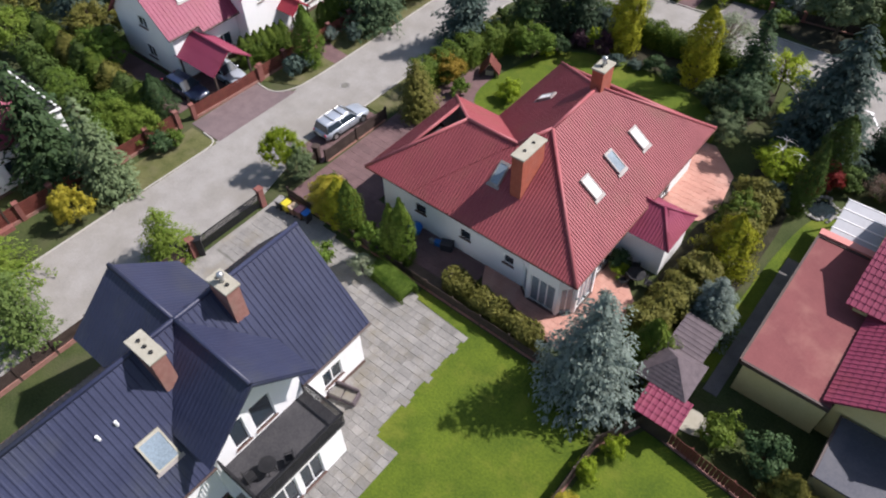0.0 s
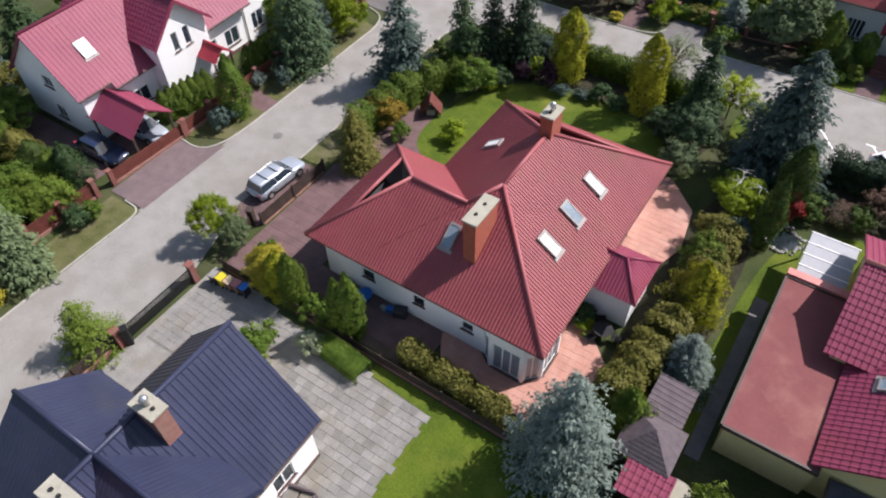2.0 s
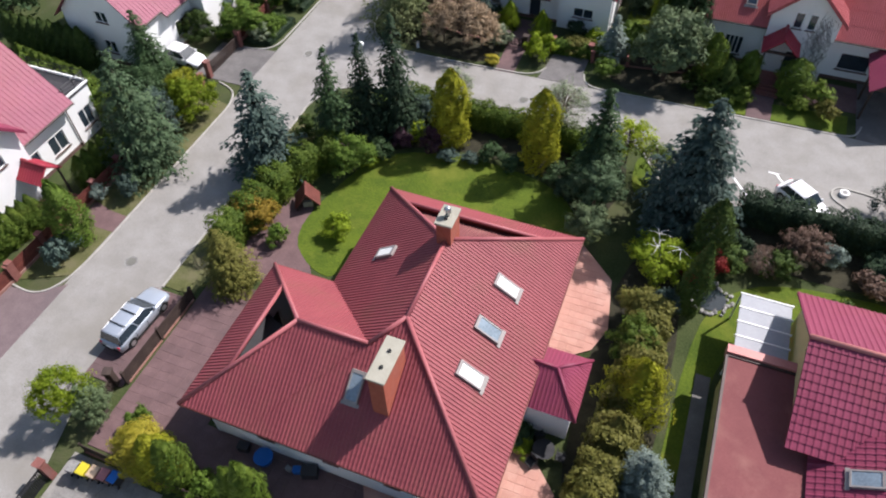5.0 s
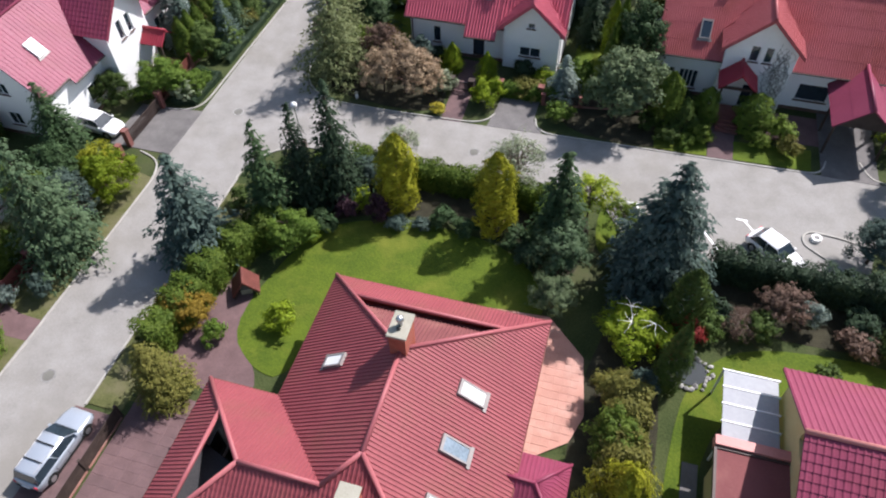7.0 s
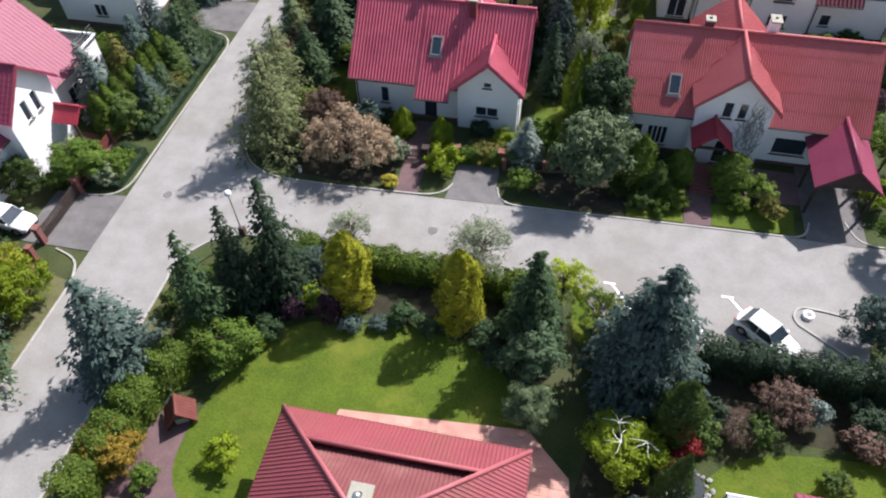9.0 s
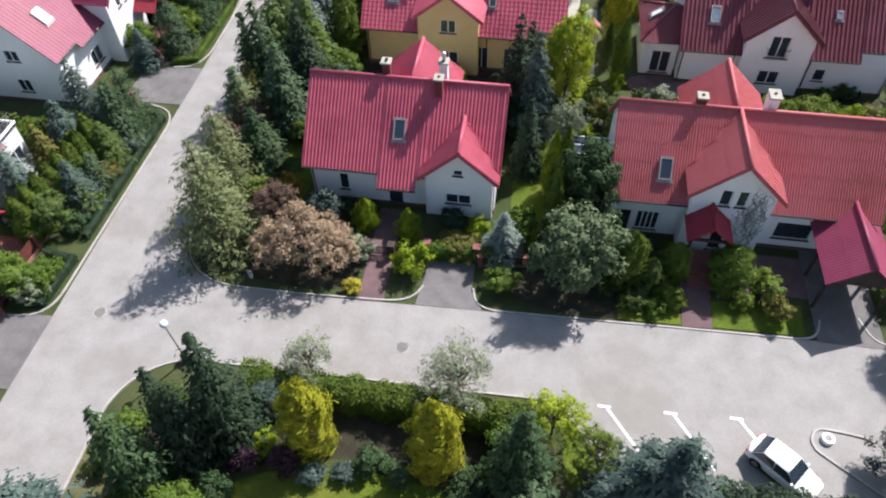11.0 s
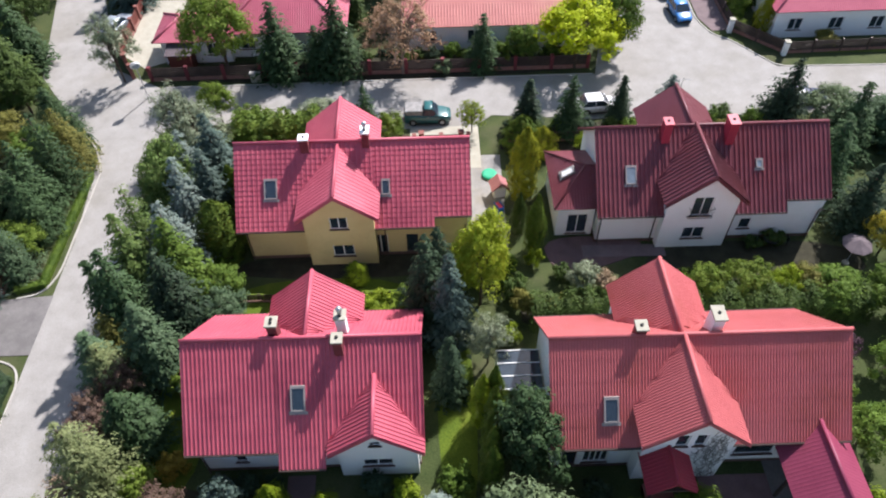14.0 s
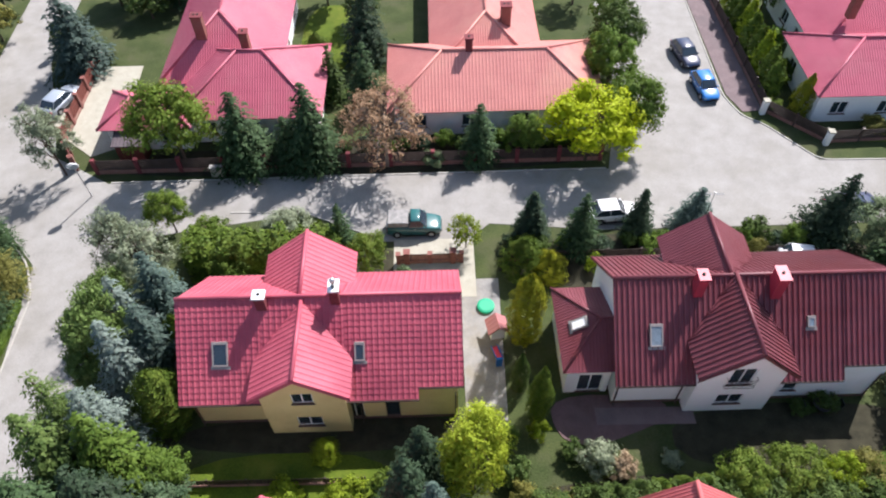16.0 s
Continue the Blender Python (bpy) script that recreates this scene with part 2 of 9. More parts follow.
for key, a, b_, tl in (("spruce", (0.024, 0.051, 0.019), (0.063, 0.104, 0.041), 0.12), ("dark_spruce", (0.017, 0.033, 0.018), (0.042, 0.068, 0.034), 0.10),
                       ("blue", (0.1, 0.133, 0.112), (0.204, 0.249, 0.211), 0.12), ("blue_green", (0.038, 0.064, 0.052), (0.092, 0.131, 0.106), 0.12),
                       ("pine", (0.04, 0.076, 0.034), (0.11, 0.16, 0.082), 0.15), ("grey_pine", (0.070, 0.102, 0.046), (0.152, 0.200, 0.098), 0.15),
                       ("thuja", (0.042, 0.08, 0.01), (0.127, 0.175, 0.027), 0.2), ("gold", (0.132, 0.146, 0.010), (0.355, 0.356, 0.030), 0.25),
                       ("yellow", (0.250, 0.225, 0.020), (0.470, 0.405, 0.055), 0.3), ("lime", (0.114, 0.176, 0.01), (0.264, 0.334, 0.026), 0.35),
                       ("bright_lime", (0.266, 0.342, 0.008), (0.475, 0.532, 0.019), 0.35), ("leaf", (0.054, 0.102, 0.014), (0.144, 0.216, 0.036), 0.3),
                       ("fresh", (0.083, 0.139, 0.016), (0.195, 0.259, 0.046), 0.35), ("olive", (0.087, 0.09, 0.018), (0.204, 0.193, 0.049), 0.25), ("twig", (0.21, 0.130, 0.072), (0.360, 0.235, 0.145), 0.25), ("leaf_dark", (0.031, 0.057, 0.013), (0.088, 0.13, 0.031), 0.2),
                       ("pale", (0.159, 0.196, 0.112), (0.318, 0.355, 0.234), 0.3), ("larch", (0.062, 0.107, 0.025), (0.158, 0.22, 0.062), 0.25),
                       ("blossom", (0.25, 0.175, 0.11), (0.44, 0.33, 0.21), 0.25), ("brown", (0.078, 0.05, 0.037), (0.163, 0.106, 0.078), 0.2),
                       ("red", (0.104, 0.014, 0.013), (0.232, 0.032, 0.028), 0.25), ("plum", (0.035, 0.016, 0.026), (0.085, 0.045, 0.06), 0.2),
                       ("spring", (0.221, 0.289, 0.017), (0.399, 0.468, 0.051), 0.4),
                       ("soft", (0.112, 0.140, 0.052), (0.235, 0.262, 0.118), 0.3),
                       ("amber", (0.168, 0.115, 0.015), (0.275, 0.191, 0.031), 0.25)):
    LEAF[key] = leaf_material(key + "_foliage", a, b_, 0.6, tl)


# ---- mesh helpers ----
def mesh_object(name, verts, faces, mat, parent=None, smooth=False):
    me = bpy.data.meshes.new(name)
    me.from_pydata([tuple(v) for v in verts], [], faces)
    me.materials.append(mat)
    if smooth:
        me.polygons.foreach_set("use_smooth", [True] * len(me.polygons))
    me.update()
    ob = new(name, me)
    ob.parent = parent
    return ob


def part(name, bm, mat, parent=None, label="", smooth=False):
    me = bpy.data.meshes.new(name)
    bm.to_mesh(me)
    bm.free()
    me.materials.append(mat)
    if smooth:
        me.polygons.foreach_set("use_smooth", [True] * len(me.polygons))
    ob = new(name, me)
    ob.parent = parent
    if label:
        ob["label"] = label
    return ob


def add_box(bm, x0, x1, y0, y1, z0, z1, bevel=0.0):
    r = bmesh.ops.create_cube(bm, size=1.0, matrix=Matrix.LocRotScale(((x0 + x1) / 2, (y0 + y1) / 2, (z0 + z1) / 2), None, (abs(x1 - x0), abs(y1 - y0), abs(z1 - z0))))
    if bevel:
        es = {e for v in r["verts"] for e in v.link_edges}
        bmesh.ops.bevel(bm, geom=list(es), offset=bevel, segments=1, affect="EDGES")
    return bm


def box(name, x0, x1, y0, y1, z0, z1, mat, parent=None, label="", bevel=0.0):
    return part(name, add_box(bmesh.new(), x0, x1, y0, y1, z0, z1, bevel), mat, parent, label)


def add_tube(bm, a, b, r0, r1=None, n=8):
    a, b = Vector(a), Vector(b)
    q = (b - a).to_track_quat("Z", "Y").to_matrix().to_4x4()
    bmesh.ops.create_cone(bm, cap_ends=True, segments=n, radius1=r0, radius2=r0 if r1 is None else r1, depth=(b - a).length, matrix=Matrix.Translation((a + b) / 2) @ q)
    return bm


def empty(name, m, label, category, group="", kind=""):
    ob = new(name)
    ob.matrix_world = m
    return tagged(ob, label, category, group, kind)


def sheet(name, pts, z, mat, label="", category="", kind="structure", thick=0.03, parent=None):
    """A flat polygon slab with its top at z."""
    n = len(pts)
    v = [(x, y, z) for x, y in pts] + [(x, y, z - thick) for x, y in pts]
    f = [list(range(n))] + [[i, i + n, (i + 1) % n + n, (i + 1) % n] for i in range(n)]
    area = sum(pts[i][0] * pts[(i + 1) % n][1] - pts[(i + 1) % n][0] * pts[i][1] for i in range(n))
    if area < 0:
        f = [list(reversed(q)) for q in f]
    ob = mesh_object(name, v, f, mat, parent)
    return tagged(ob, label, category, "", kind) if label else ob


def smooth_closed(pts, steps=4):
    """Rounds a polygon by cutting its corners."""
    for _ in range(steps // 2):
        out = []
        for i, (x, y) in enumerate(pts):
            u, v = pts[(i + 1) % len(pts)]
            out += [(0.75 * x + 0.25 * u, 0.75 * y + 0.25 * v), (0.25 * x + 0.75 * u, 0.25 * y + 0.75 * v)]
        pts = out
    return pts


def kerb(pts, w=0.14, h=0.09, name="kerb", mat=None):
    """A kerb stone strip along an open polyline: a real step."""
    Q = [Vector((x, y, 0)) for k, (x, y) in enumerate(pts) if k == 0 or math.dist((x, y), pts[k - 1]) > 0.01]
    P = [Q[0]]
    for a, c, b in zip(Q, Q[1:], Q[2:]):      # corners are rounded
        p, q = c + (a - c) * min(0.45, 1.0 / (a - c).length), c + (b - c) * min(0.45, 1.0 / (b - c).length)
        P += [p.lerp(c, t).lerp(c.lerp(q, t), t) for t in (0.0, 0.25, 0.5, 0.75, 1.0)]
    P.append(Q[-1])
    side = []
    for i, p in enumerate(P):
        d = (P[min(i + 1, len(P) - 1)] - P[max(i - 1, 0)]).normalized()
        side.append(Vector((-d.y, d.x, 0)) * w / 2)
    v, f = [], []
    for p, s in zip(P, side):
        v += [p + s, p - s, p + s * 0.8 + Vector((0, 0, h)), p - s * 0.8 + Vector((0, 0, h))]
    for i in range(len(P) - 1):
        a, b = 4 * i, 4 * i + 4
        f += [[a + 2, a + 3, b + 3, b + 2], [a, a + 2, b + 2, b], [a + 3, a + 1, b + 1, b + 3]]
    f += [[0, 1, 3, 2], [4 * len(P) - 4, 4 * len(P) - 2, 4 * len(P) - 1, 4 * len(P) - 3]]
    ob = mesh_object(name, v, f, mat or M["kerb"])
    return tagged(ob, "pale concrete kerb stones along the edge of the road", "kerb", "", "structure")


def arc(cx, cy, r, a0, a1, n=8):
    return [(cx + r * math.cos(radians(a0 + (a1 - a0) * i / n)), cy + r * math.sin(radians(a0 + (a1 - a0) * i / n))) for i in range(n + 1)]


# ---- roofs ----
def slope(poly, mat, parent, wave=0.30, row=0.36, amp=0.025, step=0.018, name="roof_slope", thick=0.10):
    """A pressed metal sheet on a convex planar polygon: ribs run down the slope, rows step across it. The underside is flat."""
    P = [Vector(p) for p in poly]
    nrm = Vector((0, 0, 0))
    for i in range(len(P)):
        nrm += (P[i] - P[0]).cross(P[(i + 1) % len(P)] - P[0])
    nrm.normalize()
    if nrm.z < 0:
        nrm = -nrm
    u = Vector((0, 0, 1)).cross(nrm)
    u = u.normalized() if u.length > 1e-4 else Vector((1, 0, 0))
    v = nrm.cross(u)
    o = P[0]
    Q = [((p - o).dot(u), (p - o).dot(v)) for p in P]
    v0, v1 = min(q[1] for q in Q), max(q[1] for q in Q)

    def span(t):
        xs = []
        for i in range(len(Q)):
            (a, b), (c, d) = Q[i], Q[(i + 1) % len(Q)]
            if abs(d - b) < 1e-7:
                if abs(b - t) < 1e-6:
                    xs += [a, c]
            elif min(b, d) - 1e-7 <= t <= max(b, d) + 1e-7:
                xs.append(a + (c - a) * (t - b) / (d - b))
        return (min(xs), max(xs)) if xs else (0, 0)

    rows = max(1, round((v1 - v0) / row)) if row else 1
    levels = []
    cuts = sorted({round(q[1], 5) for q in Q})
    for i in range(rows):
        a, b = v0 + (v1 - v0) * i / rows, v0 + (v1 - v0) * (i + 1) / rows
        levels += [(a, step)] + [(c, step * (b - c) / (b - a)) for c in cuts if a + 1e-3 < c < b - 1e-3] + [(b, 0.0)]
    u0, u1 = min(q[0] for q in Q), max(q[0] for q in Q)
    prof = [(0.0, 0.0), (0.52, 0.0), (0.66, 1.0), (0.84, 1.0)]
    cols = []
    k = math.floor(u0 / wave)
    while k * wave <= u1 + wave:
        cols += [(k + s) * wave for s, _ in prof]
        k += 1
    hs = [prof[i % len(prof)][1] * amp for i in range(len(cols))]
    cols, hs = np.array(cols), np.array(hs)
    V, F = [], []
    prev = None
    for t, lift in levels:
        a, b = span(min(max(t, v0 + 1e-6), v1 - 1e-6))
        us = np.clip(cols, a, b)
        base = len(V)
        for x, hh in zip(us, hs):
            V.append(o + u * float(x) + v * t + nrm * float(hh + lift))
        if prev is not None:
            pu, pb = prev
            for j in range(len(cols) - 1):
                if us[j + 1] - us[j] > 1e-5 or pu[j + 1] - pu[j] > 1e-5:
                    F.append((pb + j, pb + j + 1, base + j + 1, base + j))
        prev = (us, base)
    # underside and edges
    n = len(P)
    b0 = len(V)
    V += [p + nrm * 0.004 for p in P] + [p - nrm * thick for p in P]
    ccw = sum(Q[i][0] * Q[(i + 1) % n][1] - Q[(i + 1) % n][0] * Q[i][1] for i in range(n)) > 0
    under = [list(range(b0 + n, b0 + 2 * n))] + [[b0 + i, b0 + (i + 1) % n, b0 + n + (i + 1) % n, b0 + n + i] for i in range(n)]
    F += [list(reversed(f)) for f in under] if ccw else under
    return mesh_object(name, V, F, mat, parent)


def ridge(a, b, mat, parent, r=0.13, name="ridge_cap"):
    bm = bmesh.new()
    a, b = Vector(a), Vector(b)
    add_tube(bm, a, b, r, r, 8)
    return part(name, bm, mat, parent, "", True)


def weld(V, F):
    """Joins vertices that lie in one place."""
    seen, out, idx = {}, [], []
    for v in V:
        k = (round(v[0], 3), round(v[1], 3), round(v[2], 3))
        if k not in seen:
            seen[k] = len(out)
            out.append(v)
        idx.append(seen[k])
    G = []
    for f in F:
        g = []
        for i in f:
            if not g or g[-1] != idx[i]:
                g.append(idx[i])
        if len(g) > 1 and g[0] == g[-1]:
            g.pop()
        if len(set(g)) > 2:
            G.append(g)
    return out, G


def wall(name, a, b, z0, z1, mat, parent, openings=(), apex=None, thick=0.28, plinth=0.0):
    """A wall from a to b seen from outside (a on the left), with real openings (x0, x1, z0, z1 along it) and an optional gable apex (along, z)."""
    a, b = Vector((*a, 0)), Vector((*b, 0))
    w = (b - a).length
    d = (b - a).normalized()
    inw = Vector((-d.y, d.x, 0)) * thick
    e = 0.004      # ends set back a little, so that no two walls share a plane at a corner
    shape = [(e, z0), (w - e, z0), (w - e, z1)] + ([apex] if apex else []) + [(e, z1)]
    xs = sorted({e, w - e, *[c for o in openings for c in o[:2]]})
    zs = sorted({z0, max(z1, apex[1] if apex else z1), *[c for o in openings for c in o[2:4]]})

    def clip(poly):
        for i in range(len(shape)):
            (x1_, y1_), (x2_, y2_) = shape[i], shape[(i + 1) % len(shape)]
            out = []
            for j in range(len(poly)):
                p, q = poly[j], poly[(j + 1) % len(poly)]
                sp = (x2_ - x1_) * (p[1] - y1_) - (y2_ - y1_) * (p[0] - x1_)
                sq = (x2_ - x1_) * (q[1] - y1_) - (y2_ - y1_) * (q[0] - x1_)
                if sp >= -1e-9:
                    out.append(p)
                if (sp > 1e-9 and sq < -1e-9) or (sp < -1e-9 and sq > 1e-9):
                    t = sp / (sp - sq)
                    out.append((p[0] + t * (q[0] - p[0]), p[1] + t * (q[1] - p[1])))
            poly = out
            if len(poly) < 3:
                return None
        return poly

    V, F = [], []

    def at(x, z, inner):
        return a + d * x + Vector((0, 0, z)) + (inw if inner else Vector())

    def face(pts):
        F.append(list(range(len(V), len(V) + len(pts))))
        V.extend(pts)

    for i in range(len(xs) - 1):
        for j in range(len(zs) - 1):
            cx, cz = (xs[i] + xs[i + 1]) / 2, (zs[j] + zs[j + 1]) / 2
            if any(o[0] < cx < o[1] and o[2] < cz < o[3] for o in openings):
                continue
            poly = clip([(xs[i], zs[j]), (xs[i + 1], zs[j]), (xs[i + 1], zs[j + 1]), (xs[i], zs[j + 1])])
            if poly:
                face([at(x, z, False) for x, z in poly])
                face([at(x, z, True) for x, z in reversed(poly)])
    for o in openings:
        c = [(o[0], o[2]), (o[1], o[2]), (o[1], o[3]), (o[0], o[3])]
        for k in range(4):
            p, q = c[k], c[(k + 1) % 4]
            face([at(*q, False), at(*p, False), at(*p, True), at(*q, True)])
    for k in range(len(shape)):
        p, q = shape[k], shape[(k + 1) % len(shape)]
        face([at(*p, False), at(*p, True), at(*q, True), at(*q, False)])
    ob = mesh_object(name, *weld(V, F), mat, parent)
    m = Matrix.Translation(a) @ Matrix(((d.x, -d.y, 0, 0), (d.y, d.x, 0, 0), (0, 0, 1, 0), (0, 0, 0, 1)))
    return ob, m


def window(m, x0, x1, z0, z1, parent, panes=2, frame="frame_white", glass="glass", sill=True, name="window"):
    """A framed window with its panes, set into an opening of a wall whose matrix is m."""
    t = 0.07
    wpane = (x1 - x0 - 2 * t) / panes
    holes = [(t + k * wpane + (0.045 if k else 0), t + (k + 1) * wpane - (0.045 if k < panes - 1 else 0), z0 + t, z1 - t) for k in range(panes)]
    ob, _ = wall(name, (x0, 0.08), (x1, 0.08), z0, z1, M[frame], parent, holes, None, 0.07)
    ob.matrix_local = m
    for k in range(panes):
        p = box("pane", x0 + t + k * wpane + (0.045 if k else 0), x0 + t + (k + 1) * wpane - (0.045 if k < panes - 1 else 0), 0.10, 0.12, z0 + t, z1 - t, M[glass], ob)
    if sill:
        box("sill", x0 - 0.08, x1 + 0.08, -0.09, 0.07, z0 - 0.06, z0, M["plinth"], ob)
    return ob


def skylight(center, nrm_yz, parent, w=0.78, h=1.35, glass="glass_sky", frame="frame_grey", up=(0, 1)):
    """A roof window lying on a slope. up: the plan direction that goes uphill, nrm_yz: rise over run."""
    run = Vector((up[0], up[1], nrm_yz)).normalized()
    side = Vector((up[1], -up[0], 0)).normalized()
    nr = side.cross(run)
    m = Matrix.Translation(Vector(center)) @ Matrix(((side.x, run.x, nr.x, 0), (side.y, run.y, nr.y, 0), (side.z, run.z, nr.z, 0), (0, 0, 0, 1)))
    bm = bmesh.new()
    t = 0.09
    Vs, Fs = [], []
    for zz in (-0.03, 0.15):
        Vs += [(-w / 2, -h / 2, zz), (w / 2, -h / 2, zz), (w / 2, h / 2, zz), (-w / 2, h / 2, zz), (-w / 2 + t, -h / 2 + t, zz), (w / 2 - t, -h / 2 + t, zz), (w / 2 - t, h / 2 - t * 1.8, zz), (-w / 2 + t, h / 2 - t * 1.8, zz)]
    for k in range(4):
        n = (k + 1) % 4
        Fs += [(8 + k, 8 + n, 12 + n, 12 + k), (k, 4 + k, 4 + n, n), (k, n, 8 + n, 8 + k), (4 + n, 4 + k, 12 + k, 12 + n)]
    bm.free()
    ob = mesh_object("skylight", Vs, Fs, M[frame], parent)
    ob.matrix_local = m
    box("pane", -w / 2 + t, w / 2 - t, -h / 2 + t, h / 2 - t * 1.8, 0.09, 0.12, M[glass], ob)
    bm = bmesh.new()
    add_box(bm, -w / 2 - 0.12, w / 2 + 0.12, -h / 2 - 0.2, -h / 2, 0.03, 0.05)
    part("flashing", bm, M["frame_grey"], ob)
    return ob


def chimney(x, y, z0, z1, parent, wx=0.6, wy=1.1, brick="brick", pots=2, cowl=False, cap="cap"):
    """A brick stack with courses, a concrete cap and flue openings."""
    bm = bmesh.new()
    add_box(bm, x - wx / 2, x + wx / 2, y - wy / 2, y + wy / 2, z0, z1)
    ob = part("chimney", bm, M[brick], parent)
    bm = bmesh.new()
    n = max(3, int((z1 - z0) / 0.25))
    for i in range(n):
        zz = z1 - 0.12 - i * 0.25
        if zz > z0 + 0.05:
            add_box(bm, x - wx / 2 - 0.008, x + wx / 2 + 0.008, y - wy / 2 - 0.008, y + wy / 2 + 0.008, zz - 0.09, zz + 0.09)
    part("brick_course", bm, M[brick], ob)
    bm = bmesh.new()
    add_box(bm, x - wx / 2 - 0.09, x + wx / 2 + 0.09, y - wy / 2 - 0.09, y + wy / 2 + 0.09, z1, z1 + 0.13, 0.02)
    part("chimney_cap", bm, M[cap], ob)
    for i in range(pots):
        c = (i + 0.5) / pots - 0.5
        px, py = (x, y + c * wy * 0.8) if wy >= wx else (x + c * wx * 0.8, y)
        bm = add_tube(bmesh.new(), (px, py, z1 + 0.12), (px, py, z1 + 0.2), 0.10, 0.10, 10)
        part("flue", bm, M["rubber"], ob)
    if cowl:
        bm = bmesh.new()
        add_tube(bm, (x, y, z1 + 0.13), (x, y, z1 + 0.5), 0.12, 0.12, 10)
        bmesh.ops.create_uvsphere(bm, u_segments=10, v_segments=6, radius=0.2, matrix=Matrix.Translation((x, y, z1 + 0.6)))
        part("cowl", bm, M["steel"], ob, "", True)
    return ob


# ---- ground, roads, paths ----
bm = bmesh.new()
bmesh.ops.create_grid(bm, x_segments=60, y_segments=60, size=900)
ground = part("ground", bm, M["verge"])
tagged(ground, "garden ground of short grass, moss and bare earth", "ground", "", "structure")

road_pts = [(-40.8, -60), (-34.0, -60), (-33.3, 19), (-34.7, 24), (-34.7, 51)] + arc(-30.2, 51, 4.6, 180, 90, 6)[1:] + [(-8.3, 55.9), (-6.3, 53.0), (-5.6, 51.8), (9.5, 51.8), (10.2, 55.6), (60, 55.6), (60, 62.6), (8, 62.4), (-26, 61.3)] + arc(-30.5, 66, 4.6, 270, 180, 6)[1:] + [(-36.3, 98)] + arc(-32.0, 99.5, 4.4, 180, 90, 4)[1:] + [(-22, 105.6), (-15.2, 102.4), (-8.8, 102.4), (-7, 104), (2, 103), (30, 103), (60, 103.5), (60, 109.4), (21.8, 110.2), (18.4, 115.0), (16.8, 116.2), (15.9, 119.0), (16.3, 135), (16.9, 170), (7.8, 170), (5.6, 118), (3.6, 109.8), (-20, 110), (-39, 109.6), (-44.5, 113), (-49.5, 127), (-51, 170), (-57, 170), (-55, 127), (-51.5, 112), (-47, 106), (-42.5, 101), (-41.4, 90), (-41.0, 40)]
sheet("road", road_pts, 0.03, M["road"], "pale grey concrete residential road with sandy stains", "road")
for pts in ([(-34.7, 31.5), (-34.7, 51)] + arc(-30.2, 51, 4.6, 180, 90, 8) + [(-8.3, 55.95), (-6.3, 53.0), (-5.6, 51.7)],
            [(-33.1, -30), (-33.1, 12)], [(-40.9, -40), (-40.8, 12)], [(-40.8, 12)] + [(-40.8, 21.0), (-42.6, 21.1)],
            [(-44.4, 28.2)] + [(-42.6, 28.0), (-41.6, 28.6), (-41.0, 30.0), (-40.8, 33), (-40.9, 49.5), (-41.6, 51.2), (-43.5, 51.8)],
            [(-44, 57.0), (-42.2, 57.3), (-41.4, 58.5), (-41.3, 77.0), (-42, 78.4), (-44, 79)],
            [(-44, 84.2), (-42.2, 84.6), (-41.5, 86.5), (-41.6, 98), (-43, 101.2), (-47, 105.6)],
            [(-34.9, 80), (-34.9, 66)] + arc(-30.3, 66, 4.6, 180, 270, 8) + [(-26, 61.4), (-19.3, 61.7), (-18.2, 62.2), (-17.7, 63.2)],
            [(-14.4, 63.4), (-14.1, 62.3), (-13.2, 61.8), (6.6, 62.4), (7.3, 62.9), (7.6, 64.0)],
            [(10.0, 64.5), (10.6, 62.8), (12, 62.5), (40, 62.6)],
            [(-38.8, 109.7), (3.4, 109.9)], [(40, 109.8), (21.9, 110.2), (18.4, 115.1), (16.9, 116.1), (15.95, 119.0), (16.3, 135), (16.6, 150)],
            [(-28, 105.9), (-22, 105.7), (-15.4, 102.5)]):
    kerb(pts)


